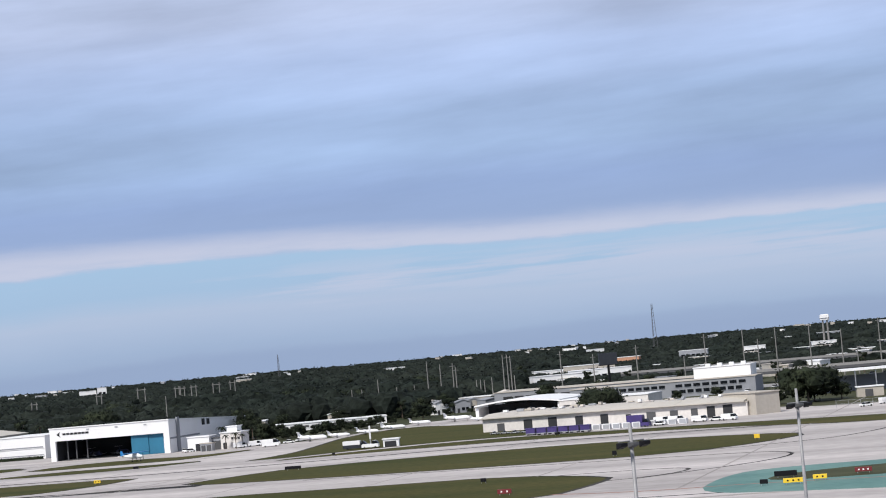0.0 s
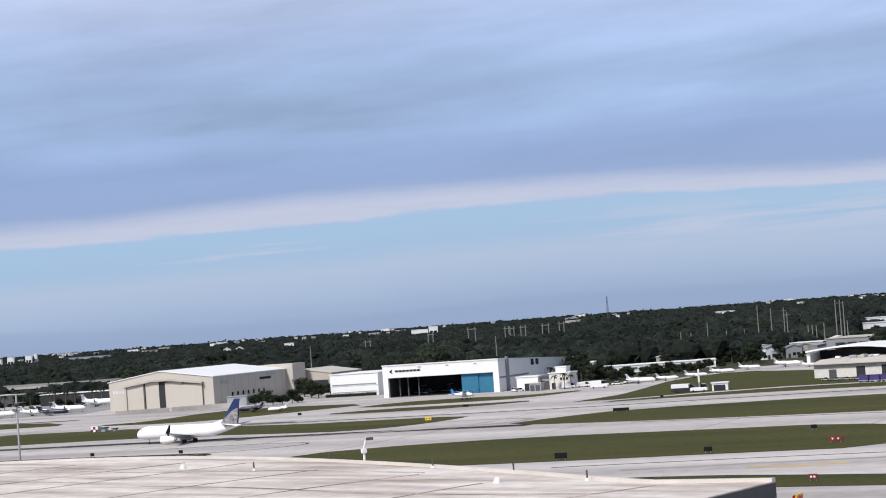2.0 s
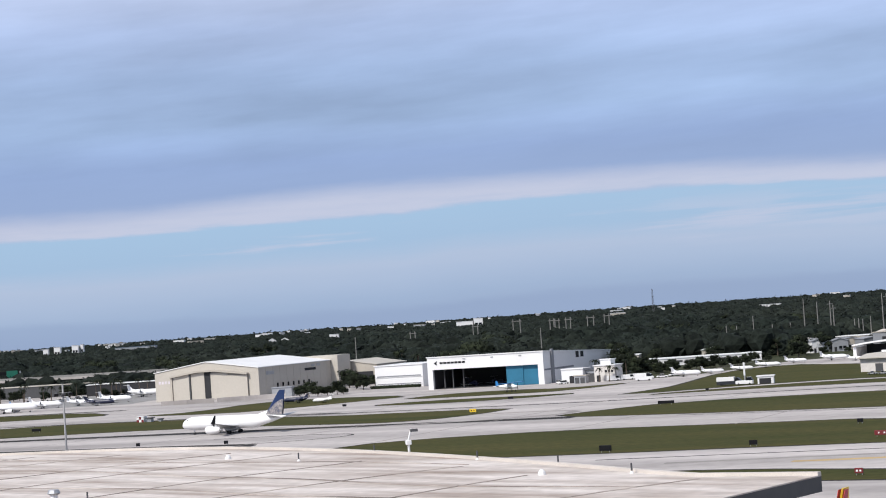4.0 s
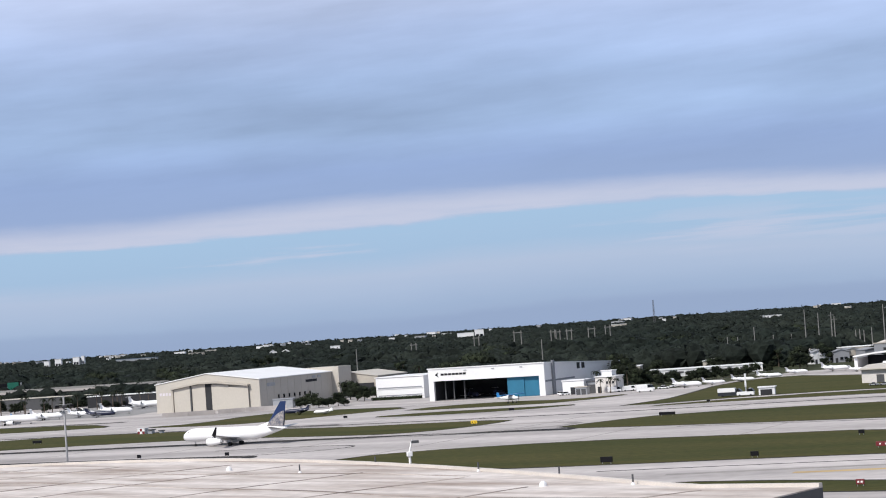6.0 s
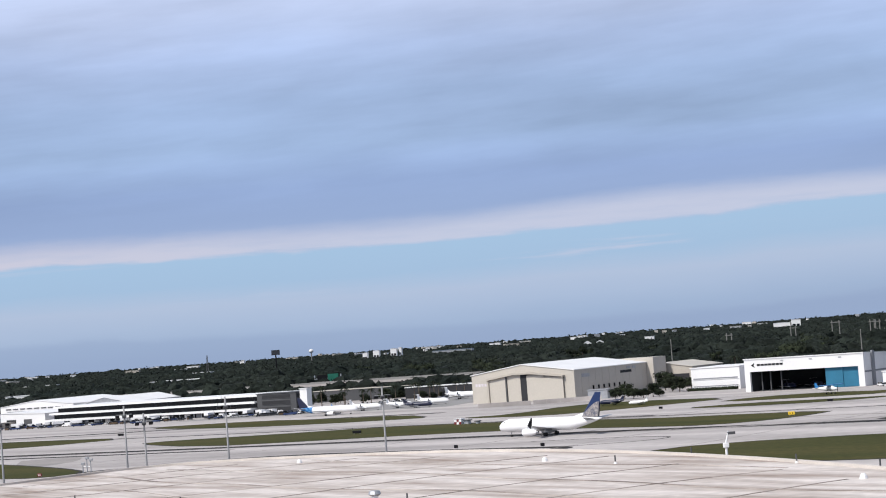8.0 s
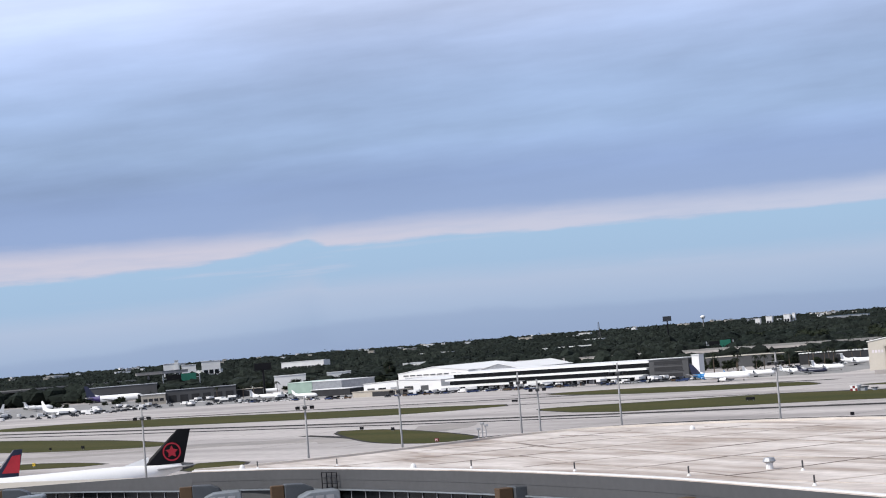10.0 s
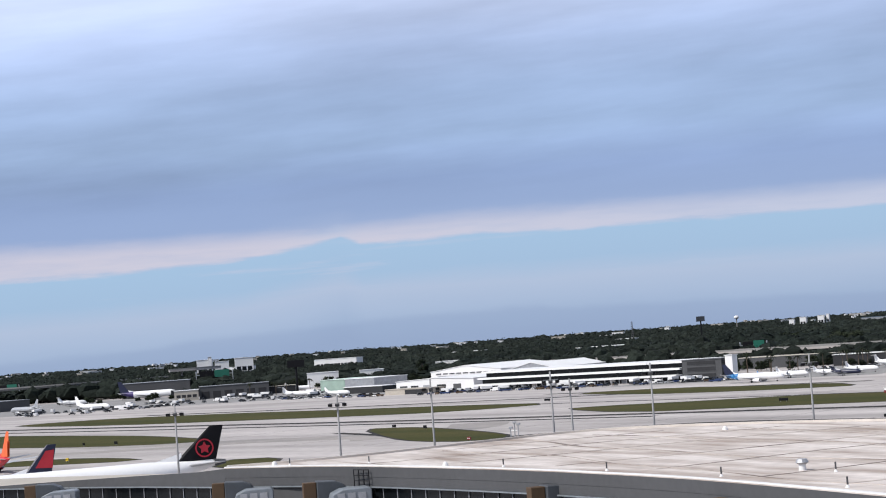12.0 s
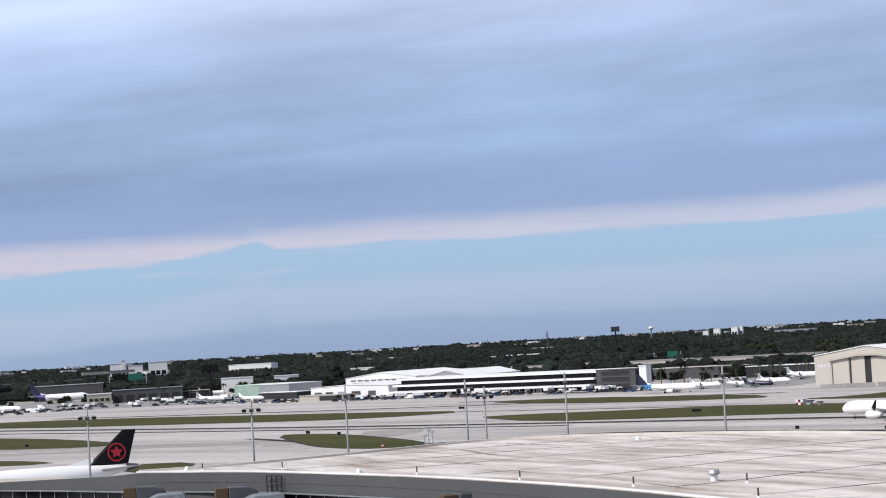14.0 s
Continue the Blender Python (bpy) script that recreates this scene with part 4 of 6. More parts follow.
# ---- jet bridges docked on the facade ----
def jet_bridge(x, y, turn):
    t = thing("jet_bridge", pose(x, y, 0, 0, 0, turn), "grey boarding bridge with a brown column and rounded hood", "jet bridge", "jet bridges")
    bm = bmesh.new()
    box(bm, -0.9, 1.0, -0.9, 0.9, 0, 12.2)
    part("column", bm, M["rust"], t, "brown clad column", bevel=0.08)
    bm = bmesh.new()
    prof = [(1.05, 8.0), (5.6, 8.0), (5.6, 10.8), (5.0, 11.7), (3.8, 12.2), (1.05, 12.3)]
    tube(bm, [[(px, yy, pz) for px, pz in prof] for yy in (-1.5, 1.6)])
    part("hood", bm, M["bridge_dark"], t, "dark grey rounded hood", bevel=0.1)
    bm = bmesh.new()
    prof = [(2.2, 8.6), (8.4, 8.6), (8.4, 11.0), (8.0, 11.3), (4.2, 11.2), (2.8, 10.6)]
    tube(bm, [[(px, yy, pz) for px, pz in prof] for yy in (-6.5, -1.8)])
    part("cab", bm, M["bridge_light"], t, "pale grey bridge cab", bevel=0.12)
    for k in range(3):
        bm = bmesh.new()
        box(bm, 3.4 + 1.5 * k, 4.5 + 1.5 * k, -6.58, -6.51, 9.1, 10.7)
        part("cab_panel", bm, M["steel"], t)
    bm = bmesh.new()
    rod(bm, (5.5, -4, 0), (5.5, -4, 8.6), 0.35, n=10)
    part("leg", bm, M["steel"], t)


for x, y, turn in ((-187.3, 297.3, 22), (-144.6, 281.8, 25), (-125.8, 273.8, 30), (-82.6, 247.8, 38), (-52.8, 221.5, 42)):
    jet_bridge(x, y, turn)

# ---- pavement markings, joints and wear ----
M["joint"] = material("darker_concrete", (0.22, 0.205, 0.195), 0.9, scale=0.04, second=(0.30, 0.275, 0.255), fine=0.4, fine_vary=0.06)
M["line_yellow"] = material("faded_yellow_line", (0.50, 0.36, 0.16), 0.8, scale=0.1, fine_vary=0.1)


STRIPS = []


def strip(name, line, w, mat, label, z=0.045, smooth=2):
    STRIPS.append(name)
    z += 0.0006 * len(STRIPS)
    bm = bmesh.new()
    ribbon(bm, chaikin_open(line, smooth), w, -0.2, z)
    return setting(name, bm, mat, label)


strip("shoulder", [(-900, 1075), (-586, 915), (-316, 757), (-172, 686), (-66, 637), (20, 592), (34, 584)], 8.4, M["rubber"], "dark asphalt shoulder along the taxiway")
strip("shoulder", [(-600, 893), (-330, 745), (-180, 673)], 5.3, M["rubber"], "thin dark line along the taxiway", 0.05)
strip("shoulder", [(-215, 590), (-160, 622), (-98, 588), (-70, 570), (-55, 560), (-60, 548)], 6.2, M["rubber"], "dark edge of a turning taxiway")
strip("taxi_line", [(-70, 600), (-40, 590), (-25, 575), (-40, 562), (-75, 568)], 1.0, M["rubber"], "curved dark taxi line")
strip("taxi_line", [(95, 480), (128, 468), (140, 455), (125, 440), (95, 445)], 1.0, M["rubber"], "curved dark taxi line")
strip("taxi_line", [(60, 560), (150, 500), (172, 480), (160, 455), (120, 440)], 1.0, M["rubber"], "curved dark taxi line")
strip("taxi_line", [(140, 520), (190, 510), (215, 530), (225, 545)], 1.0, M["rubber"], "curved dark taxi line")
strip("taxi_line", [(-420, 640), (-340, 640), (-300, 660), (-270, 640), (-262, 622)], 14.4, M["joint"], "worn grey arc where taxiways meet")
strip("taxi_line", [(-420, 700), (-380, 670), (-300, 650), (-262, 640), (-240, 660), (-252, 700)], 21.6, M["joint"], "broad grey worn arc on the concrete")
strip("taxi_line", [(-300, 680), (-262, 640), (-245, 612)], 4.8, M["rubber"], "dark joint line on the concrete")
strip("taxi_line", [(-330, 870), (-200, 800), (-100, 752), (-40, 715)], 3.8, M["rubber"], "dark joint line on the concrete")
strip("taxi_line", [(-560, 1010), (-400, 945), (-280, 905), (-250, 900)], 7.2, M["rubber"], "dark asphalt edge along the apron")
strip("taxi_line", [(-310, 960), (-250, 925), (-190, 905), (-140, 880)], 6.0, M["rubber"], "dark asphalt edge along the apron")
strip("taxi_line", [(-60, 720), (0, 690), (40, 670), (90, 655), (150, 640), (230, 590), (330, 540)], 2.9, M["rubber"], "dark joint line on the concrete")
strip("taxi_line", [(-10, 645), (40, 625), (30, 600), (-30, 610)], 3.6, M["joint"], "worn grey taxi line")
strip("taxi_line", [(40, 400), (80, 388), (140, 365), (180, 330)], 2.9, M["joint"], "grey joint line on the concrete")
strip("taxi_line", [(28, 420), (70, 405), (100, 392), (130, 375)], 1.0, M["rubber"], "dark taxi line")
strip("taxi_line", [(85, 432), (110, 402), (130, 395), (160, 372)], 1.0, material("faded_red_line", (0.30, 0.16, 0.13), 0.85, fine_vary=0.1), "faded red hold line", 0.055)
strip("taxi_mark", [(62, 384), (70, 381), (80, 378)], 3.0, M["line_yellow"], "faded ochre painted mark", 0.055)
for k in range(16):
    a = k * 46 - 420
    p0, p1 = Vector((0, 560, 0)) + U * a - V * 90, Vector((0, 560, 0)) + U * a + V * 420
    strip("joint", [(p0.x, p0.y), (p1.x, p1.y)], 0.5, M["joint"], "joint between concrete slabs", 0.04, 0)

slab("teal_surface", rounded([(116, 384), (131, 416), (146, 432), (180, 418), (215, 400), (200, 330), (160, 340), (131, 366)], 2), -0.2, 0.06, M["teal"],
     "teal-painted infield surface between taxiways")
slab("grass", rounded([(133, 396), (145, 413), (180, 407), (195, 390), (190, 372), (156, 384)], 2), -0.2, 0.1, M["earth"], "dark patch of grass inside the painted surface")
lawn([(25, 386), (50, 375), (73, 354), (110, 325), (105, 312), (70, 336), (56, 345)], 1)

M["roadgrey"] = material("grey_road_concrete", (0.24, 0.235, 0.23), 0.9, vary=0.06, scale=0.05)
M["sign_red"] = material("dull_red_sign", (0.15, 0.012, 0.016), 0.6, vary=0.05)

# ---- airfield signs ----
def airfield_sign(x, y, w, h, mat, label, bars=None, turn=AX):
    t = thing("airfield_sign", pose(x, y, 0.05, 0, 0, turn), label, "airfield sign", "airfield signs")
    bm = bmesh.new()
    box(bm, -w / 2, w / 2, -0.2, 0.2, 0.35, 0.35 + h)
    panel = part("panel", bm, M[mat], t, bevel=0.04)
    for px in (-w * 0.35, w * 0.35):
        bm = bmesh.new()
        rod(bm, (px, 0, 0), (px, 0, 0.36), 0.06, n=6)
        part("leg", bm, M["steel"], t)
    if bars:
        n = max(2, int(w / 1.1))
        for k in range(n):
            bm = bmesh.new()
            px = -w * 0.4 + w * 0.8 * (k + 0.5) / n
            box(bm, px - 0.17, px + 0.17, -0.23, -0.201, 0.35 + h * 0.33, 0.35 + h * 0.68)
            part("letter_bar", bm, M[bars], panel)
    return t


for x, y, w, h, mat, bars, lb in (
        (31.5, 439, 3.2, 1.5, "black", None, "black back of an airfield sign in the grass"), (63.4, 617.5, 6.0, 1.1, "black", None, "long black back of an airfield sign"),
        (5.9, 647.5, 2.6, 1.2, "yellow", "black", "yellow taxiway sign with illegible lettering"), (61.3, 427.5, 2.0, 1.2, "black", None, "black back of an airfield sign in the grass"),
        (67, 346.5, 1.7, 1.1, "sign_red", "white", "small red runway sign with white lettering"), (92.8, 474, 1.6, 1.1, "black", None, "black back of an airfield sign in the grass"),
        (88.5, 430, 3.6, 1.2, "sign_red", "white", "red runway sign with white lettering"), (153.6, 391, 4.0, 1.1, "sign_red", "white", "red runway sign with white lettering"),
        (135.6, 382, 4.6, 1.1, "yellow", "black", "yellow taxiway sign with illegible lettering"), (142, 384.5, 3.2, 1.1, "yellow", "black", "yellow taxiway sign with illegible lettering"),
        (140.5, 400, 5.4, 1.3, "black", None, "black back of an airfield sign"), (131, 386, 1.8, 1.1, "black", None, "black back of an airfield sign"), (182.2, 539, 1.8, 1.4, "yellow", None, "small yellow taxiway sign"),
        (-147.3, 727, 4.6, 1.2, "black", None, "long black back of an airfield sign"), (-279, 863, 4.0, 1.2, "black", None, "black back of an airfield sign"),
        (-393.7, 686, 2.2, 1.3, "black", None, "black back of an airfield sign"), (-282.9, 693, 2.2, 1.2, "black", None, "black back of an airfield sign"), (-262.7, 672, 1.8, 1.3, "black", None, "black back of an airfield sign"),
        (-354.4, 585.5, 1.6, 1.2, "yellow", "black", "small yellow taxiway sign"), (138.9, 527.5, 1.4, 1.4, "black", None, "black back of an airfield sign"),
        (-214, 583, 1.8, 1.1, "sign_red", "white", "small red runway sign"), (20, 722, 2.4, 1.0, "black", None, "black back of an airfield sign"), (-90, 585, 1.4, 1.1, "black", None, "black back of an airfield sign"),
        (-63, 566, 1.4, 1.1, "black", None, "black back of an airfield sign"), (84, 683, 1.2, 0.9, "black", None, "black back of an airfield sign"), (158, 672, 2.2, 1.0, "black", None, "black back of an airfield sign"),
        (-410, 690, 1.3, 1.2, "black", None, "black back of an airfield sign"), (-40, 757, 1.8, 1.0, "black", None, "black back of an airfield sign")):
    airfield_sign(x, y, w * 0.85, h * 0.8, mat, lb, bars)

slab("apron_asphalt", [(-900, 1150), (-640, 1175), (-500, 1150), (-440, 1120), (-420, 1150), (-560, 1300), (-700, 1420), (-1000, 1500)], -0.2, 0.036, M["roadgrey"], "grey worn cargo apron")
slab("apron_asphalt", [(-300, 1010), (-215, 985), (-150, 955), (-140, 1000), (-120, 1080), (-200, 1130)], -0.2, 0.037, M["roadgrey"], "grey worn apron under parked jets")

# ---- buildings ----
def building(name, x, y, w, d, h, label, wall="white", roof="white", turn=AX, gable=0.0, doors=(), windows=(), z=0.0, category="building", parapet=0.0, group="", side_windows=0):
    """Front left corner at x, y; w along the front, d away from it."""
    t = thing(name, frame_at(x, y, turn, z), label, category, group)
    bm = bmesh.new()
    if gable:
        tube(bm, [[(0, yy, -z), (w, yy, -z), (w, yy, h), (w / 2, yy, h + gable), (0, yy, h)] for yy in (0, d)])
    else:
        box(bm, 0, w, 0, d, -z, h)
    body = part("wall", bm, M[wall], t)
    bm = bmesh.new()
    if gable:
        tube(bm, [[(-0.3, yy, h + 0.03), (w / 2, yy, h + gable + 0.03), (w + 0.3, yy, h + 0.03), (w + 0.3, yy, h + 0.3), (w / 2, yy, h + gable + 0.35), (-0.3, yy, h + 0.3)] for yy in (-0.4, d + 0.4)])
    else:
        box(bm, -0.35, w + 0.35, -0.35, d + 0.35, h + 0.01, h + 0.35 + parapet)
    part("roof", bm, M[roof], t)
    for x0, x1, z1, mt in doors:
        bm = bmesh.new()
        box(bm, x0, x1, -0.12, -0.01, 0.05 - z, z1)
        part("door", bm, M[mt], t)
    for x0, x1, z0, z1, n, mt in windows:
        for k in range(n):
            s = (x1 - x0) / n
            bm = bmesh.new()
            box(bm, x0 + s * k + s * 0.12, x0 + s * (k + 1) - s * 0.12, -0.1, -0.01, z0, z1)
            win = part("window", bm, M[mt], t)
            bm = bmesh.new()
            box(bm, x0 + s * k + s * 0.1, x0 + s * (k + 1) - s * 0.1, -0.25, -0.01, z0 - 0.2, z0 - 0.02)
            part("sill", bm, M[wall], win)
    for k in range(side_windows):
        bm = bmesh.new()
        yy = d * (k + 0.3) / side_windows
        box(bm, w + 0.01, w + 0.1, yy, yy + d / side_windows * 0.45, h * 0.45, h * 0.7)
        part("window", bm, M["glass"], t)
    return t


# beside the white hangar
building("annex", -34.5, 932, 24.5, 30, 9.9, "low white annex with two long grey bands", windows=((-2.5, 27, 4.9, 5.5, 1, "office_grey"), (-2.5, 27, 1.6, 2.0, 1, "office_grey")))
# the office's near-black door panels stand for the shade of an open porch
building("office", -66, 1012, 34, 30, 9.5, "pale gabled building behind dark trees", "tan", "cream", gable=2.5, doors=((2, 9, 6.5, "dark"), (11, 21, 6.5, "dark"), (23, 32, 6.5, "dark")))
building("plant_room", 44.5, 838, 9.5, 8, 5.6, "small white plant room beside the hangar", doors=((3.5, 6.0, 3, "dark"),))
building("plant_room", 54, 836, 4.6, 7, 4.6, "grey louvred plant room", "steel", "grey", doors=((0.5, 4, 3.6, "grey"),))


building("plant_room", 57.5, 833, 9.0, 8, 6.4, "white two-tier service block behind palms", "pale_wall", "white", doors=((1.0, 2.6, 2.6, "dark"),), windows=((4.5, 8.5, 3.6, 4.6, 3, "dark"),))
building("service_block", 60.5, 836, 4.5, 4.5, 8.6, "small white rooftop block", "white", "white")
building("switch_house", 49, 829, 5.0, 3.0, 3.0, "low grey switch house with louvred doors", "steel", "tan", doors=((0.4, 2.2, 2.4, "grey"), (2.7, 4.6, 2.4, "grey")))

# cargo building with purple carts
cargo = building("cargo_building", 148.5, 750, 104, 26, 4.7, "long low off-white cargo building with dark dock doors", "pale_wall", "cream", turn=-39.5,
                 doors=((6, 9, 3.0, "grey"), (17, 20.5, 3.8, "dark"), (27, 30.5, 4.0, "dark"), (38, 41, 3.8, "dark"), (48, 51, 3.8, "dark"), (58, 60, 3.2, "dark"), (66, 69.5, 3.4, "grey"), (75, 78, 3.4, "grey"), (83, 85.5, 3.6, "grey"),
                        (89, 92, 4.0, "dark"), (95, 98.5, 4.2, "dark")))
for k in range(8):  # canopy panels, sloping up from the eaves
    bm = bmesh.new()
    x0, x1 = 13 * k - 0.4, 13 * k + 12.5
    tube(bm, [[(xx, -1.6, 4.9), (xx, 6.0, 6.2), (xx, 6.0, 6.5), (xx, -1.6, 5.25)] for xx in (x0, x1)])
    part("canopy_panel", bm, M["cream"], cargo, "cream canopy panel")
bm = bmesh.new()
box(bm, -0.3, 104.3, 6.02, 25.8, 5.1, 6.5)
part("upper_roof", bm, M["cream"], cargo, "cream upper roof")
building("cargo_end", 231, 681, 10.5, 18, 7.4, "beige end block of the cargo building", "tan", "tan", turn=20)
unit_rng = random.Random(31)
for k in range(38):
    a = Vector((math.cos(radians(-39.5)), math.sin(radians(-39.5))))
    p = Vector((148.5, 750)) + a * unit_rng.uniform(3, 100) + Vector((0.636, 0.772)) * unit_rng.uniform(7, 23)
    w, h = unit_rng.uniform(0.9, 3.4), unit_rng.uniform(0.35, 1.15)
    t = thing("roof_unit", frame_at(p.x, p.y, -39.5 + unit_rng.choice((0, 90)), 6.5), "small weathered plant unit on the cargo roof", "roof unit", "roof units")
    bm = bmesh.new()
    box(bm, 0, w, 0, 1.2, 0.15, h)
    part("casing", bm, M[unit_rng.choice(("white", "kerb", "steel", "tan"))], t, bevel=0.05)
    bm = bmesh.new()
    box(bm, 0.1, w - 0.1, 0.1, 1.1, 0, 0.16)
    part("curb", bm, M["office_grey"], t)
    if k % 3 == 0:
        bm = bmesh.new()
        rod(bm, (w * 0.5, 0.6, h), (w * 0.5, 0.6, h + 0.25), 0.35, n=10)
        part("fan_cowl", bm, M["grey"], t)

# arched hangar and offices behind it
arch = thing("arched_hangar", frame_at(177, 908, -30), "white hangar with a low arched roof and dark mouth", "hangar")
prof = [(40 * k / 12, 4.6 + 2.6 * math.sin(math.pi * (0.12 + 0.76 * k / 12))) for k in range(13)]
bm = bmesh.new()
tube(bm, [[(px, yy, pz) for px, pz in prof] + [(px, yy, pz - 0.7) for px, pz in prof[::-1]] for yy in (-1.5, 42)])
part("roof", bm, M["white"], arch, "white arched roof")
for nm, d in (("side_wall", (0, 1.5, 0, 42, 0, 4.4)), ("side_wall", (38.5, 40, 0, 42, 0, 4.4)), ("back_wall", (1.5, 38.5, 41, 42, 0, 5.4))):
    bm = bmesh.new()
    box(bm, *d)
    part(nm, bm, M["white"], arch)
# added near-black sheet that paints the shade inside the mouth
bm = bmesh.new()
box(bm, 1.55, 38.4, 14, 14.3, 0.05, 5.0)
part("shade_sheet", bm, M["dark"], arch, "dark sheet standing for the shaded interior")
building("low_hall", 206, 868, 40, 22, 5.4, "low pale hall beside the arched hangar", "pale_wall", "white", turn=-32, doors=((2, 30, 3.4, "dark"),))
building("long_hall", 205, 1000, 104, 34, 8.0, "long grey flat-roofed hall", "office_grey", "tan", turn=-32, windows=((4, 100, 4.2, 6.0, 16, "dark"),))
building("office_block", 232, 952, 88, 22, 7.2, "grey office block with dark strip windows", "office_grey", "tan", turn=-28, windows=((20, 46, 4.6, 6.0, 7, "glass"), (50, 84, 4.6, 6.0, 8, "glass"), (12, 44, 1.8, 3.4, 8, "glass"), (48, 82, 1.8, 3.4, 9, "glass")))
building("upper_block", 289, 938, 27, 17, 12.4, "plain white upper block on the office roof", turn=-28)
for k in range(4):
    t = thing("roof_unit", frame_at(295 + 5 * k, 938 - 2.6 * k, -28, 12.75), "white roof-top plant box", "roof unit", "roof units")
    bm = bmesh.new()
    box(bm, 0, 2.2, 0, 2, 0, 1.4)
    part("casing", bm, M["white"], t, bevel=0.06)

# long low hall and sheds behind the small jets
building("low_hall", 93, 967, 52, 16, 3.3, "long low white building behind hedges", "white", "white", turn=-6, windows=((1, 51, 1.4, 2.4, 10, "grey"),))
building("low_hall", 66, 1010, 26, 16, 5.0, "low pale building among trees", "tan", "white", turn=-10)
building("shed", 176, 1050, 16, 12, 7.0, "blue-grey metal shed among trees", "steel", "grey", turn=-10)
building("shed", 196, 1048, 22, 12, 6.0, "pale shed among trees", "tan", "white", turn=-20)

# left: terminal with stacked white bands
def terminal(x, y, w, d, turn, label, levels=3, h=3.4):
    t = thing("terminal", frame_at(x, y, turn), label, "terminal")
    for k in range(levels):
        # the dark glazing also stands for shadow stripes between the bands
        bm = bmesh.new()
        box(bm, 0, w, 3.5 * k, d, h * k, h * k + 2.35)
        part("glazing", bm, M["glass"], t, "dark recessed glazing, also standing for shadow stripes")
        bm = bmesh.new()
        box(bm, -1, w + 1, 3.5 * k - 3.0, d + 1, h * k + 2.36, h * (k + 1) - 0.01)
        part("band", bm, M["white"], t, "white roof band")
    for k in range(int(w / 8)):
        bm = bmesh.new()
        box(bm, 8 * k + 1, 8 * k + 4.5, -0.25, -0.02, 0.05, 1.95)
        part("bay", bm, M[("pale_wall", "office_grey", "dark", "steel", "white")[(k * 7) % 5]], t)
    for k in range(int(w / 5)):
        bm = bmesh.new()
        box(bm, 5 * k + 0.2, 5 * k + 0.5, -2.6, -2.2, 0.02, 2.35)
        part("column", bm, M["office_grey"], t)
    return t


terminal(-395, 1098, 118, 40, -24, "low white terminal with stacked roof bands")
terminal(-286, 1050, 24, 40, -26, "white terminal wing with stacked roof bands")
t = building("parking_deck", -262, 1040, 26, 12, 10.2, "dark parking deck with open floors", "grey", "grey", turn=-26, windows=((0.5, 25, 1.2, 3.2, 1, "dark"), (0.5, 25, 4.6, 6.6, 1, "dark"), (0.5, 25, 7.8, 9.6, 1, "dark")))
# near-black panels on the solid side paint the shade of open floors
for z0, z1 in ((1.2, 3.2), (4.6, 6.6), (7.8, 9.6)):
    for k in range(2):
        bm = bmesh.new()
        box(bm, 26.01, 26.12, 0.8 + 5.8 * k, 5.6 + 5.8 * k, z0, z1)
        part("opening", bm, M["dark"], t, "dark panel standing for the shade of an open floor")
building("stair_tower", -236, 1026, 4.6, 4, 11.8, "plain white concrete stair tower", turn=-26)
building("hangar", -478, 1240, 62, 60, 9.2, "big white hangar with gabled roof", turn=-24, gable=3.2, category="hangar", doors=((6, 26, 6.5, "steel"), (28, 50, 6.5, "office_grey")), windows=((4, 58, 7.4, 8.2, 9, "grey"),))
building("hangar", -418, 1222, 36, 50, 8.0, "long grey hall with a white gabled roof", "steel", "white", turn=-24, gable=3.6, category="hangar", windows=((4, 32, 5, 7, 4, "glass"),))
building("shed", -462, 1140, 62, 34, 6.6, "broad white shed with a low roof", "white", "white", turn=-22, gable=1.2, doors=((3, 9, 4, "grey"), (12, 18, 4, "dark"), (22, 27, 4, "steel"), (33, 40, 4, "dark"), (46, 52, 4, "grey")))
building("shed", -458, 1112, 36, 12, 3.0, "low tan shed with a dark opening", "tan", "tan", turn=-22, doors=((16, 34, 2.6, "dark"),))
building("warehouse", -566, 1262, 24, 30, 8.2, "pale green metal-clad warehouse", "pale_green", "mint", turn=-24)
building("warehouse", -542, 1248, 28, 30, 8.2, "grey blockwork warehouse with one door", "steel", "white", turn=-24, doors=((6, 8, 3, "dark"),))
building("cargo_shed", -520, 1195, 34, 14, 4.0, "dark open cargo shed with a white roof", "dark", "white", turn=-22)
building("cargo_office", -688, 1284, 16.8, 14, 7.0, "pale cargo office with dark windows", "tan", "white", turn=27, windows=((1, 16, 2.2, 4.2, 4, "dark"),))
building("cargo_hall", -677, 1301, 49, 18, 8.6, "long dark cargo hall with black bays", "grey", "office_grey", turn=27, doors=tuple((1.5 + 8 * k, 7 + 8 * k, 5.2, "dark") for k in range(6)))
building("cargo_hall", -925, 1330, 90, 30, 7.5, "low dark grey cargo store", "grey", "office_grey", turn=-22)
building("cargo_hall", -829, 1461, 54, 26, 12.0, "long dark grey cargo hall with a pale roof", "grey", "steel", turn=27, doors=((4, 12, 6, "dark"), (20, 30, 6, "dark")))
building("cargo_shed", -742, 1380, 30, 16, 5.5, "low dark open cargo shed", "dark", "grey", turn=27)
building("cargo_shed", -640, 1330, 22, 12, 5.0, "low dark shed with a pale roof", "dark", "tan", turn=27)
building("long_shed", -200, 1130, 40, 14, 6.0, "dark shed with a scalloped white edge", "dark", "white", turn=-12)
building("long_shed", -262, 1175, 90, 16, 6.5, "long dark flat-roofed store with a pale roof", "grey", "cream", turn=-10)

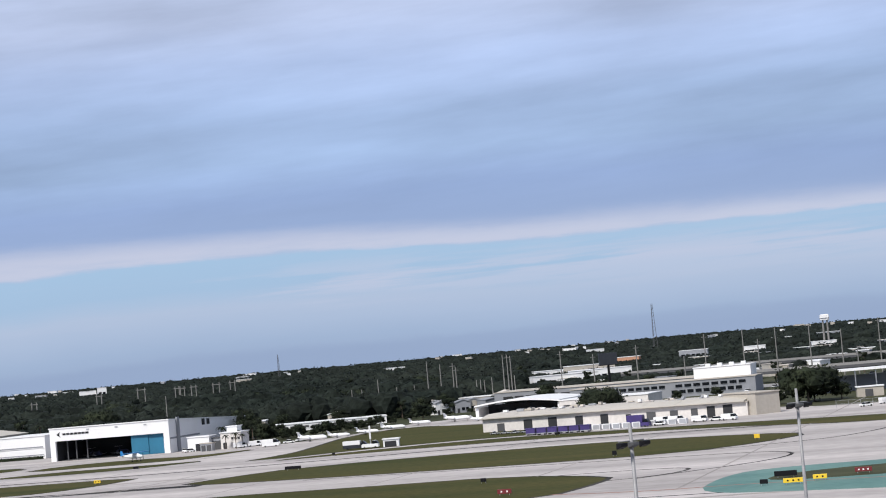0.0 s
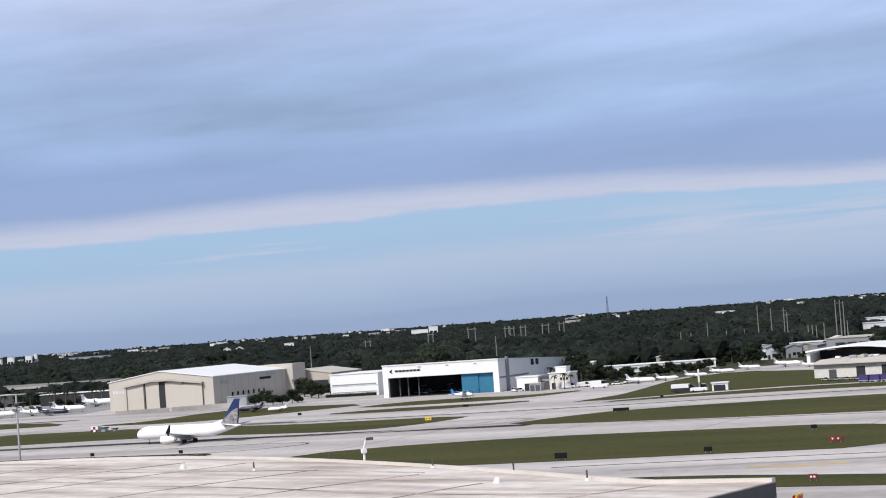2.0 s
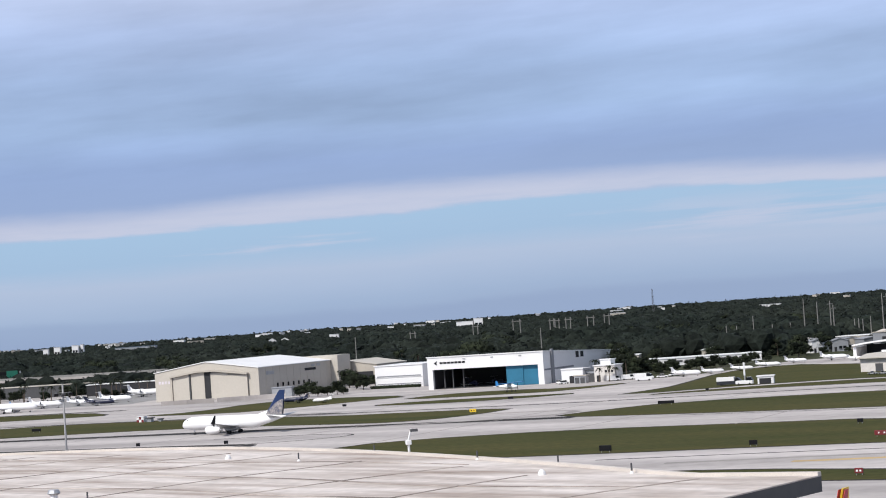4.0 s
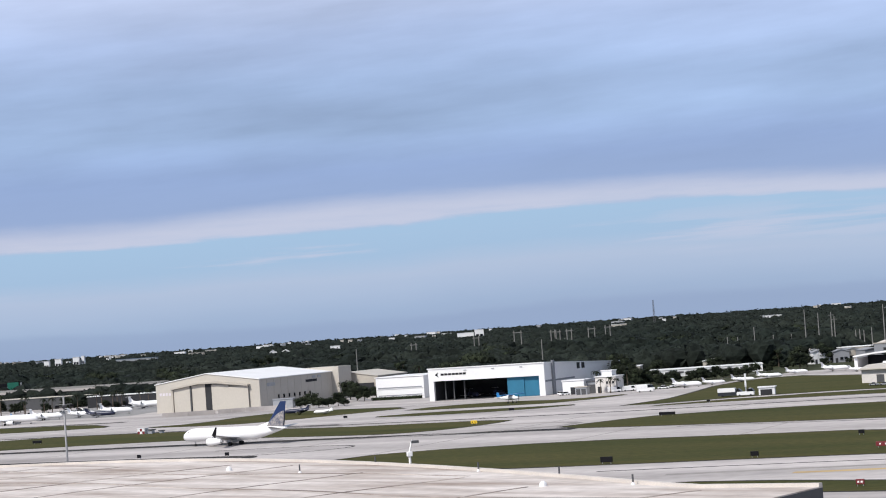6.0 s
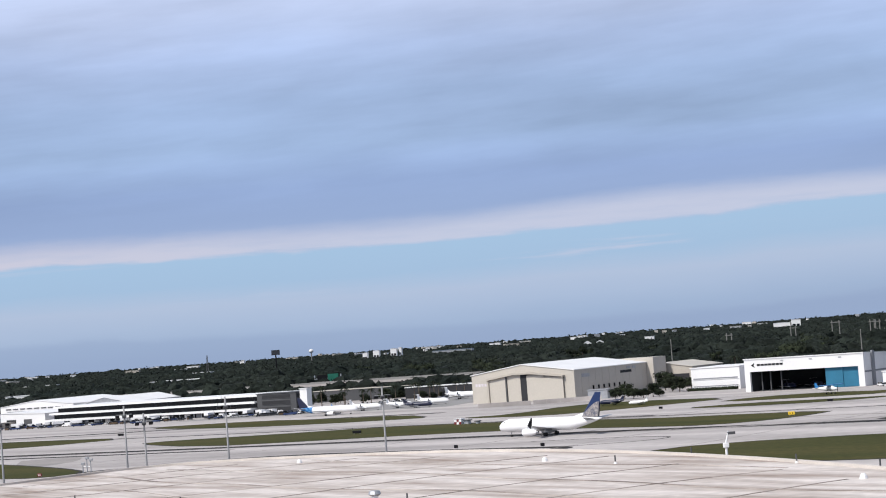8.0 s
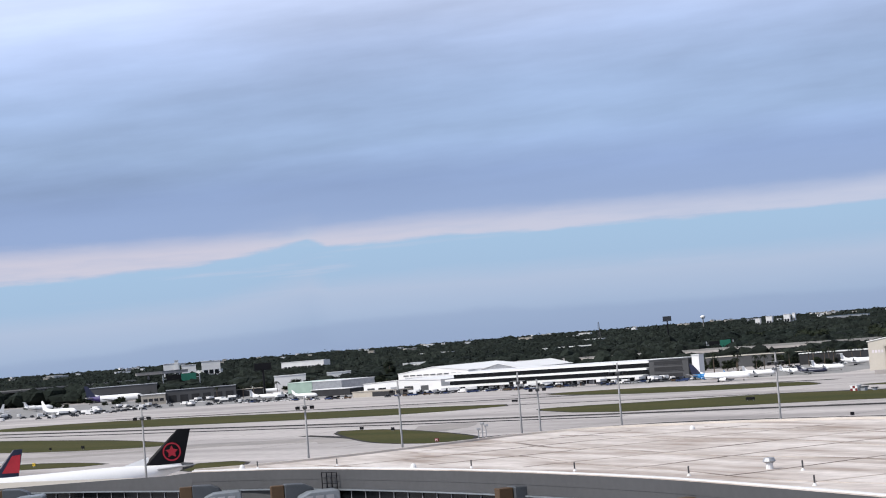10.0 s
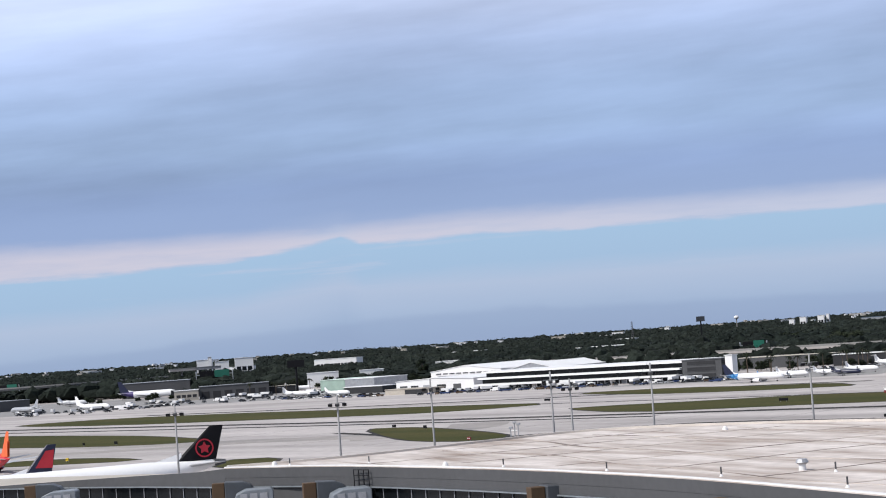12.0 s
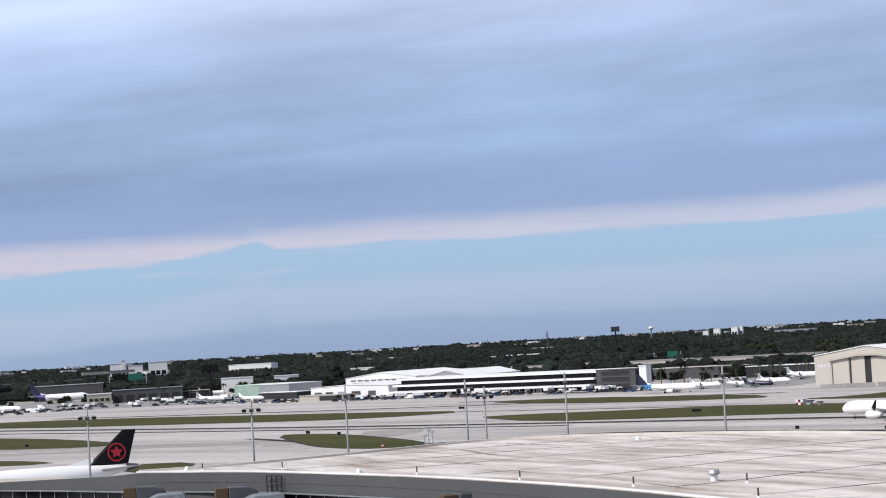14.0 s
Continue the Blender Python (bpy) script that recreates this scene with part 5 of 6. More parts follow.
# concrete barrier and huts before the cream hangar
def barrier(x, y, w, turn):
    t = thing("blast_wall", frame_at(x, y, turn), "pale concrete blast wall before the hangar", "wall", "blast walls")
    for k in range(int(w / 6)):
        bm = bmesh.new()
        box(bm, 6 * k, 6 * k + 5.92, 0, 0.4, 0, 1.9)
        part("panel", bm, M["concrete"], t)


barrier(-128, 905, 24, -8), barrier(-103, 902, 30, 6)
building("transformer_box", -80, 915, 9, 5, 4.0, "grey fenced transformer box", "steel", "steel", turn=-10)


def checker_hut(x, y):
    t = thing("equipment_hut", frame_at(x, y, AX), "red and white chequered equipment hut in the grass", "hut")
    bm = bmesh.new()
    box(bm, 0, 4.4, 0, 3.2, 0, 2.8)
    body = part("body", bm, M["white"], t)
    for i in range(3):
        for j in range(2):
            if (i + j) % 2 == 0:
                bm = bmesh.new()
                box(bm, i * 1.46 + 0.02, i * 1.46 + 1.44, -0.04, -0.005, j * 1.4, j * 1.4 + 1.38)
                part("red_square", bm, M["sign_red"], body)
    bm = bmesh.new()
    box(bm, -0.2, 4.6, -0.2, 3.4, 2.81, 3.0)
    part("roof", bm, M["white"], t)
    return t


checker_hut(-115.5, 751).scale = (0.72, 0.72, 0.72)
building("equipment_box", -111.5, 749, 1.8, 1.8, 1.3, "grey equipment box beside the chequered hut", "steel", "grey")
building("equipment_box", -107, 747, 1.2, 1.2, 0.8, "low grey equipment box", "steel", "grey")


# open-sided canopy and yard clutter at the airfield's edge
t = thing("canopy", frame_at(296, 800, -22), "white flat canopy roof on slim columns", "canopy")
bm = bmesh.new()
box(bm, 0, 44, 0, 16, 8.6, 9.3)
part("roof", bm, M["white"], t)
for kx in range(6):
    for ky in range(2):
        bm = bmesh.new()
        rod(bm, (1 + 8.2 * kx, 1 + 13.5 * ky, 0), (1 + 8.2 * kx, 1 + 13.5 * ky, 8.59), 0.25, n=8)
        part("column", bm, M["steel"], t)
bm = bmesh.new()
box(bm, 6, 40, 13, 15.5, 0.02, 6.5)
part("back_wall", bm, M["office_grey"], t)
building("yard_store", 318, 770, 14, 8, 4.2, "low white yard store", "white", "white", turn=-25, doors=((2, 6, 3, "dark"),))
building("yard_store", 292, 742, 10, 7, 3.6, "small pale yard store beside trees", "tan", "white", turn=-18, doors=((3, 6, 2.8, "grey"),))
fence = thing("fence", pose(0, 0, 0), "grey chain-link perimeter fence on steel posts", "fence")
for k in range(26):
    q = Vector((258, 676, 0)) + Vector((0.87, -0.49, 0)) * (4.2 * k)
    bm = bmesh.new()
    rod(bm, q, q + Vector((0, 0, 2.4)), 0.06, n=5)
    part("post", bm, M["steel"], fence)
for zz in (1.2, 2.35):
    bm = bmesh.new()
    q0, q1 = Vector((258, 676, zz)), Vector((258, 676, zz)) + Vector((0.87, -0.49, 0)) * 105
    rod(bm, q0, q1, 0.035, n=4)
    part("rail", bm, M["steel"], fence)

# ---- trees ----
def leaf_cloud(rng, centres, count, size):
    """Many small folded leaves round the given lobes (centre, radii)."""
    vs, fs = [], []
    for _ in range(count):
        (cx, cy, cz), (rx, ry, rz) = centres[rng.randrange(len(centres))]
        d = Vector((rng.gauss(0, 1), rng.gauss(0, 1), rng.gauss(0, 1))).normalized() * rng.uniform(0.55, 1.05)
        p = Vector((cx + d.x * rx, cy + d.y * ry, cz + d.z * rz))
        a, b = Vector((rng.gauss(0, 1), rng.gauss(0, 1), rng.gauss(0, 1))).normalized(), Vector((rng.gauss(0, 1), rng.gauss(0, 1), rng.gauss(0, 1))).normalized()
        s = size * rng.uniform(0.6, 1.3)
        n = len(vs)
        vs += [p - a * s, p + b * s * 0.5, p + a * s, p - b * s * 0.5 + a.cross(b) * s * 0.3]
        fs += [(n, n + 1, n + 2), (n, n + 2, n + 3)]
    return vs, fs


def tree_kind(seed, h, w, lobes, label, mat="leaf_near"):
    rng = random.Random(seed)
    t = thing("tree", pose(0, 0, -400), label, "tree", "broadleaf trees")
    bm = bmesh.new()
    rod(bm, (0, 0, 0), (0, 0, h * 0.55), h * 0.03, h * 0.015, 7)
    cs = []
    for k in range(lobes):
        a = 2.4 * k
        r = w * 0.32 * math.sqrt((k + 0.5) / lobes)
        c = (r * math.cos(a), r * math.sin(a), h * (0.30 + 0.46 * rng.random() * (1.2 - r / w)))
        s = w * rng.uniform(0.15, 0.24)
        cs.append((c, (s, s, s * 0.75)))
        rod(bm, (0, 0, h * 0.3), c, h * 0.014, h * 0.004, 5)
    part("trunk", bm, M["trunk"], t)
    vs, fs = leaf_cloud(rng, cs, 1500, w * 0.035)
    me = bpy.data.meshes.new("crown")
    me.from_pydata(vs, [], fs)
    me.materials.append(M[mat])
    o = new("crown", me)
    o.parent = t
    # dense inner shade
    bm = bmesh.new()
    for (c, s) in cs:
        bmesh.ops.create_icosphere(bm, subdivisions=1, radius=1.0, matrix=Matrix.Translation(c) @ Matrix.Diagonal((s[0] * 0.72, s[1] * 0.72, s[2] * 0.72, 1)))
    part("inner_crown", bm, M[mat], t)
    return t


M["leaf_near"] = material("glossy_foliage", (0.010, 0.0145, 0.0085), 0.85, scale=0.12, second=(0.022, 0.028, 0.015), fine=1.2, fine_vary=0.25, spec=0.15, island=0.45)
kinds = [tree_kind(11, 11, 13, 14, "dark green broadleaf tree with a dense crown"), tree_kind(12, 8, 9, 10, "dark green broadleaf tree with a dense crown"),
         tree_kind(13, 13, 22, 22, "wide spreading dark green tree"), tree_kind(14, 15, 8, 12, "tall narrow dark green tree")]


def grow(k, x, y, s=1.0, turn=0.0, flat=1.0):
    o = copy_thing(kinds[k], pose(x, y, -0.05, 0, 0, turn))
    o.scale = (s, s, s * flat)
    return o


rng = random.Random(21)
grow(2, 271, 738, 1.22, 40, 0.95), grow(2, 276, 745, 1.1, 130, 0.95), grow(2, 206, 800, 0.95, 10, 1.0), grow(2, 209, 806, 0.9, 100, 1.0), grow(1, 262, 748, 1.0, 80), grow(1, 285, 740, 1.1, 50)
for k in range(24):  # behind the small jets
    f = k / 23
    grow(rng.choice((0, 1)), 78 + 52 * f + rng.uniform(-3, 3), 872 + 42 * f + rng.uniform(-4, 4), rng.uniform(0.40, 0.58) + (0.35 if k < 2 else 0.0), rng.uniform(0, 360))
for x, y, k, s in ((70, 880, 0, 1.0), (74, 905, 0, 1.2), (78, 930, 0, 1.1), (160, 950, 0, 0.8), (166, 985, 0, 1.0), (160, 1010, 3, 0.8), (128, 1005, 1, 1.2), (182, 1010, 0, 1.0), (100, 1000, 1, 1.3), (80, 1010, 0, 1.2),
                   (-66, 892, 1, 0.85), (-62, 890, 0, 0.68), (-58, 888, 1, 0.8), (-54, 890, 1, 0.7), (-50, 894, 0, 0.62), (-47, 890, 1, 0.6), (-40, 930, 0, 0.7), (-44, 946, 0, 0.85), (-48, 966, 0, 0.9), (-36, 968, 1, 0.9), (-20, 985, 1, 1.2), (-26, 1000, 0, 0.9),
                   (206, 960, 1, 1.1), (226, 975, 0, 1.1), (262, 1010, 0, 1.0), (250, 905, 1, 0.8), (268, 898, 1, 0.7), (285, 893, 1, 0.75), (300, 700, 1, 0.8), (318, 720, 0, 0.8)):
    grow(k, x, y, s, rng.uniform(0, 360))
for k in range(30):  # strips along the far edge of the airfield
    az = rng.uniform(-34, -9)
    d = np.interp(az, [-34, -26, -20, -14, -9], [1780, 1610, 1400, 1215, 1110]) + rng.uniform(-25, 70)
    grow(rng.choice((0, 1, 1)), d * math.sin(radians(az)), d * math.cos(radians(az)), rng.uniform(0.6, 1.0), rng.uniform(0, 360))
for k in range(30):  # dense belt between the white hangar and the office block
    az = rng.uniform(4.6, 12.2)
    d = np.interp(az, [4.6, 6.0, 8.0, 10.0, 12.2], [880, 885, 925, 970, 990]) + rng.uniform(0, 75)
    grow(rng.choice((0, 0, 1, 1)), d * math.sin(radians(az)), d * math.cos(radians(az)), rng.uniform(0.42, 0.66) + (0.45 if az < 5.6 else 0.0), rng.uniform(0, 360))
for k in range(34):  # dark clumps between the cargo sheds
    az = rng.uniform(-31.5, -21)
    d = np.interp(az, [-31.5, -26, -21], [1560, 1500, 1370]) + rng.uniform(-10, 110)
    grow(rng.choice((0, 1, 1)), d * math.sin(radians(az)), d * math.cos(radians(az)), rng.uniform(0.4, 0.7), rng.uniform(0, 360))
for k in range(10):  # round the cargo halls
    az = rng.uniform(-29, -23)
    d = rng.uniform(1490, 1620)
    grow(rng.choice((0, 1, 1)), d * math.sin(radians(az)), d * math.cos(radians(az)), rng.uniform(0.5, 0.9), rng.uniform(0, 360))
for k in range(12):  # in front of the white stores behind the cargo apron
    az = rng.uniform(-27.5, -19)
    d = rng.uniform(1405, 1500)
    grow(rng.choice((0, 1, 1)), d * math.sin(radians(az)), d * math.cos(radians(az)), rng.uniform(0.55, 0.85), rng.uniform(0, 360))
for k in range(46):  # between the roofs of the low quarter
    az = rng.uniform(11.8, 25)
    d = rng.uniform(1085, 1300)
    grow(rng.choice((0, 1, 1, 3)), d * math.sin(radians(az)), d * math.cos(radians(az)), rng.uniform(0.6, 1.05), rng.uniform(0, 360))
for k in range(34):  # crowns that stand out of the near woods
    az = rng.uniform(-12, 13)
    d = wood_start(az) + rng.uniform(20, 520)
    grow(rng.choice((0, 2, 2, 3)), d * math.sin(radians(az)), d * math.cos(radians(az)), rng.uniform(0.95, 1.35), rng.uniform(0, 360))
for k in range(20):  # dark belt behind the parked jets
    az = rng.uniform(-14.5, -8.2)
    d = rng.uniform(1115, 1165)
    grow(rng.choice((0, 1, 1)), d * math.sin(radians(az)), d * math.cos(radians(az)), rng.uniform(0.45, 0.75), rng.uniform(0, 360))
for az, s in ((-5.35, 1.25), (-5.05, 1.35), (-4.9, 1.2), (-21.3, 1.2), (-8.0, 1.1), (1.0, 1.2), (7.6, 1.2)):
    grow(3, 1500 * math.sin(radians(az)), 1500 * math.cos(radians(az)), s * 1.25, rng.uniform(0, 360))


def palm_kind(seed):
    rng = random.Random(seed)
    t = thing("palm", pose(0, 0, -400), "palm tree with a thin trunk and drooping fronds", "palm", "palms")
    bm = bmesh.new()
    rod(bm, (0, 0, 0), (0.2, 0, 9.0), 0.26, 0.18, 8)
    part("trunk", bm, M["trunk"], t)
    for k in range(13):
        a = 2 * math.pi * k / 13 + rng.uniform(-.2, .2)
        up = rng.uniform(-0.2, 1.0)
        bm = bmesh.new()
        rings = []
        for i in range(6):
            u = i / 5
            r, z = 2.9 * u, 9.0 + up * 2.0 * u - 2.6 * u * u
            w = 0.45 * (1 - u) ** 0.6 + 0.03
            ca, sa = math.cos(a), math.sin(a)
            rings.append([(0.2 + r * ca - w * sa, r * sa + w * ca, z - 0.25 * w), (0.2 + r * ca, r * sa, z + 0.08), (0.2 + r * ca + w * sa, r * sa - w * ca, z - 0.25 * w), (0.2 + r * ca, r * sa, z - 0.03)])
        tube(bm, rings)
        part("frond", bm, M["leaf_near"], t)
    return t


palm = palm_kind(5)
for x, y, s in ((59, 828, 0.62), (63, 826, 0.7), (66, 829, 0.6), (-175, 1062, 1.0), (-182, 1070, 1.1), (-160, 1085, 1.0), (-150, 1090, 0.9), (-225, 1085, 1.1), (-240, 1095, 1.2), (-31, 950, 0.8), (-14.7, 962, 1.5), (60, 858, 0.9), (72, 850, 0.85), (-206, 1060, 0.95), (-213, 1075, 0.9), (-196, 1078, 1.0), (-188, 1090, 1.05), (-176, 1098, 0.9), (-222, 1068, 0.85), (65, 834, 0.75), (68, 836, 0.7), (-168, 1110, 0.9), (-560, 1290, 1.1), (-600, 1320, 1.0),
                (-182, 1120, 1.0), (-590, 1260, 1.0), (-642, 1310, 0.95), (-650, 1318, 1.0), (-610, 1285, 0.9)):
    o = copy_thing(palm, pose(x, y, -0.03, 0, 0, rng.uniform(0, 360)))
    o.scale = (s, s, s)
for o in kinds + [palm]:
    for c in list(o.children_recursive):
        bpy.data.objects.remove(c)
    bpy.data.objects.remove(o)

# clipped hedge at the foot of the white annex
rng_h = random.Random(4)
hedge = thing("hedge", frame_at(-36, 929), "low dark green hedge along the annex", "hedge")
vs, fs = leaf_cloud(rng_h, [((1.5 * k, 0, 0.75), (1.2, 0.7, 0.75)) for k in range(17)], 1800, 0.28)
me = bpy.data.meshes.new("leaves")
me.from_pydata(vs, [], fs)
me.materials.append(M["leaf_near"])
new("leaves", me).parent = hedge
bm = bmesh.new()
box(bm, -0.4, 24.6, -0.4, 0.4, 0, 1.2)
part("branches", bm, M["leaf_near"], hedge, bevel=0.15)

# ---- vehicles ----
def vehicle(name, m, label, length=4.5, width=1.8, h=1.45, cab=(0.22, 0.82), paint="white", group="parked vehicles", box_rear=None, box_mat="white"):
    t = thing(name, m, label, "vehicle", group)
    w2, wh = width / 2, 0.33
    low = h * 0.58
    bm = bmesh.new()
    prof = [(0, 0.35), (length, 0.35), (length, low * 0.8), (length * 0.97, low), (0.03 * length, low), (0, low * 0.85)]
    tube(bm, [[(px, y, pz) for px, pz in prof] for y in (-w2, w2)])
    part("body", bm, M[paint], t, bevel=0.04)
    a, b = cab[0] * length, cab[1] * length
    bm = bmesh.new()
    prof = [(a, low + 0.003), (b, low + 0.003), (b - 0.12 * length, h), (a + 0.06 * length, h)]
    tube(bm, [[(px, y, pz) for px, pz in prof] for y in (-w2 * 0.9, w2 * 0.9)])
    part("cabin", bm, M["glass"], t, "dark glazed cabin", bevel=0.04)
    bm = bmesh.new()
    box(bm, a + 0.08 * length, b - 0.14 * length, -w2 * 0.88, w2 * 0.88, h + 0.002, h + 0.06)
    part("roof_panel", bm, M[paint], t)
    if box_rear:
        bm = bmesh.new()
        box(bm, 0.02, box_rear[0], -w2 * 1.05, w2 * 1.05, low + 0.01, box_rear[1])
        part("cargo_box", bm, M[box_mat], t, bevel=0.05)
    for px in (length * 0.18, length * 0.82):
        for s in (-1, 1):
            bm = bmesh.new()
            rod(bm, (px, s * (w2 - 0.12), wh), (px, s * (w2 + 0.02), wh), wh, n=12)
            part("wheel", bm, M["tyre"], t)
    return t


M["purple"] = material("purple_paint", (0.05, 0.033, 0.15), 0.5, vary=0.08, scale=0.5)
M["silver"] = material("silver_paint", (0.45, 0.46, 0.48), 0.35, 0.4, vary=0.05)
M["darkcar"] = material("dark_car_paint", (0.03, 0.033, 0.04), 0.3, vary=0.1)
car_w = vehicle("car", pose(67, 837, 0.03, 0, 0, 10), "white parked car on the apron")
car_s = vehicle("car", pose(333, 940, 0.0, 0, 0, 60), "silver parked car on the lot", paint="silver")
car_d = vehicle("car", pose(340, 944, 0.0, 0, 0, 60), "dark parked car on the lot", paint="darkcar")
van = vehicle("van", pose(72, 811, 0.03, 0, 0, -10), "white box van on the apron", 6.6, 2.1, 2.9, (0.12, 0.97), box_rear=(4.4, 3.0))
van2 = vehicle("van", pose(201, 686, 0.03, 0, 0, -40), "white parked delivery van", 5.4, 2.0, 2.1, (0.3, 0.97), box_rear=(3.6, 2.15))
truck = vehicle("box_truck", pose(184, 677, 0.03, 0, 0, -39), "purple and white box truck at the cargo dock", 8.0, 2.4, 2.7, (0.74, 1.0), paint="purple", box_rear=(5.7, 4.1), box_mat="purple")
tanker = vehicle("fuel_truck", pose(92, 718, 0.07, 0, 0, -20), "white fuel truck parked in the grass", 8.5, 2.5, 2.6, (0.74, 1.0), paint="darkcar", box_rear=(6.2, 2.9))
for x, y, a in ((205, 672, -40), (210, 668, -38), (213, 664, -45), (197, 690, -40), (43, 839, 80), (62, 829, 0), (71, 834, 5), (68, 831, 5), (75, 824, 10), (43, 833, 30), (82, 828, 0), (88, 836, 20), (192, 674, -40), (262, 664, 10), (284, 655, 20), (291, 668, -10), (300, 660, 30), (310, 664, 5), (318, 655, 40), (272, 671, 12)):
    copy_thing(van2 if (x + y) % 2 else car_w, pose(x, y, 0.04, 0, 0, a))
for k in range(34):
    az, d = rng.uniform(18.2, 26), rng.choice((960, 985, 1010, 1040, 1070)) + rng.uniform(-4, 4)
    copy_thing(rng.choice((car_w, car_s, car_w, car_d)), pose(d * math.sin(radians(az)), d * math.cos(radians(az)), 0.02, 0, 0, rng.choice((55, -35)) + rng.uniform(-5, 5)))
for k in range(84):  # along the terminal's kerb
    f = rng.random()
    x, y = -420 + 200 * f + rng.uniform(-4, 4), 1098 - 88 * f - rng.uniform(3, 16)
    copy_thing(rng.choice((car_w, van2, tanker, car_d, car_s, car_d)), pose(x, y, 0.04, 0, 0, rng.uniform(0, 180)))
car_r = vehicle("tow_tractor", pose(-330, 1045, 0.04, 0, 0, 40), "rust-brown tow tractor by the terminal", 4.2, 2.0, 2.0, (0.1, 0.5), paint="rust", group="tow tractors")
car_p = vehicle("belt_loader", pose(-322, 1044, 0.04, 0, 0, 20), "dark blue belt loader by the terminal", 6.5, 2.0, 1.9, (0.55, 0.9), paint="navy", group="belt loaders")
for k in range(44):  # ground equipment before the terminal
    f = rng.random()
    copy_thing(rng.choice((car_r, car_p, car_p, car_d)), pose(-425 + 215 * f, 1092 - 92 * f - rng.uniform(2, 20), 0.04, 0, 0, rng.uniform(0, 180)))
for k in range(30):  # and before the sheds
    f = rng.random()
    copy_thing(rng.choice((car_r, car_p, car_d, car_w)), pose(-560 + 110 * f, 1175 - 70 * f - rng.uniform(0, 14), 0.04, 0, 0, rng.uniform(0, 180)))
for k in range(120):  # cargo apron far left
    az, d = rng.uniform(-32.5, -24), rng.uniform(1300, 1440)
    copy_thing(rng.choice((car_w, car_s, van2, car_d, tanker, car_d, car_d)), pose(d * math.sin(radians(az)), d * math.cos(radians(az)), 0.04, 0, 0, rng.uniform(0, 180)))
for k in range(16):
    az, d = rng.uniform(-9.8, -8.4), rng.uniform(1080, 1110)
    copy_thing(rng.choice((car_w, car_s, car_d)), pose(d * math.sin(radians(az)) + rng.uniform(-40, 10), d * math.cos(radians(az)), 0.02, 0, 0, rng.uniform(0, 180)))


def cart(x, y, a, mat="purple"):
    t = thing("baggage_cart", pose(x, y, 0.04, 0, 0, a), "purple curtained baggage cart in a train", "cart", "baggage carts")
    bm = bmesh.new()
    box(bm, 0, 3.6, -0.85, 0.85, 0.45, 0.7)
    part("deck", bm, M["steel"], t)
    bm = bmesh.new()
    box(bm, 0.05, 3.55, -0.82, 0.82, 0.702, 2.3)
    part("curtain", bm, M[mat], t, bevel=0.08)
    bm = bmesh.new()
    box(bm, -0.1, 3.7, -0.95, 0.95, 2.302, 2.5)
    part("canopy", bm, M["purple"], t, bevel=0.05)
    for px in (0.6, 3.0):
        bm = bmesh.new()
        rod(bm, (px, -0.9, 0.25), (px, 0.9, 0.25), 0.25, n=10)
        part("wheel", bm, M["tyre"], t)


for k in range(6):
    cart(152 + 4.1 * k * 0.78, 692 - 4.1 * k * 0.62, -38)
for k in range(4):
    vehicle("container_dolly", pose(146 + 3 * k, 724 - 3.5 * k, 0.04, 0, 0, -40), "flat grey container dolly on the apron", 3.2, 1.6, 1.2, (0.3, 0.6), paint="silver", group="dollies")


def container(x, y, a, w=3.0, h=1.9):
    t = thing("cargo_container", pose(x, y, 0.04, 0, 0, a), "white air cargo container on the ground", "container", "cargo containers")
    bm = bmesh.new()
    prof = [(0.4, 0), (w, 0), (w, h), (0, h), (0, 0.6)]
    tube(bm, [[(px, yy, pz) for px, pz in prof] for yy in (0, 1.6)])
    part("shell", bm, M["white"], t, bevel=0.05)
    bm = bmesh.new()
    box(bm, 0.5, w - 0.2, -0.03, -0.004, 0.2, h - 0.2)
    part("door_panel", bm, M["silver"], t)


for k in range(6):
    container(170 + 2.9 * k, 686 - 2.3 * k, -38)
for k in range(4):
    container(190 + 3.0 * k, 676 - 2.4 * k, -38)

# radar truck and white hut in the grass
building("equipment_hut", 105, 711, 5.5, 3.4, 2.6, "low white hut with an open front", "white", "white", turn=-15, doors=((0.6, 4.6, 2.0, "dark"),))
vehicle("service_truck", pose(98, 714, 0.07, 0, 0, -20), "white service truck beside a tall sign post", 6, 2.3, 2.6, (0.6, 1.0), group="trucks")
t = thing("sign_post", pose(101.5, 717, 0.07), "tall white box on a post", "post")
bm = bmesh.new()
box(bm, -0.3, 0.3, -0.3, 0.3, 3.0, 7.6)
part("box", bm, M["white"], t, bevel=0.05)
bm = bmesh.new()
box(bm, -0.2, 0.2, -0.2, 0.2, 0, 3.0)
part("post", bm, M["steel"], t)

# ---- parked aircraft ----
first = airliner("business_jet", parked(98, 824, 100, 12), "small white business jet parked on the apron", body="aircraft_white", fin_mat="aircraft_white", long=12, r=0.85, belly=0.65, span=6.0, rear=True, tee=True, winglet=None,
                 group="parked business jets", wing_mat="aircraft_white")
for x, y, h, s in ((109, 834, 95, 0.78), (122, 842, 104, 0.8), (136, 860, 98, 0.9), (152, 889, 100, 0.8), (170, 892, 104, 1.0), (174, 868, 110, 0.7)):
    o = copy_thing(first, parked(x, y, h, 12 * s))
    o.scale = (s, s, s)
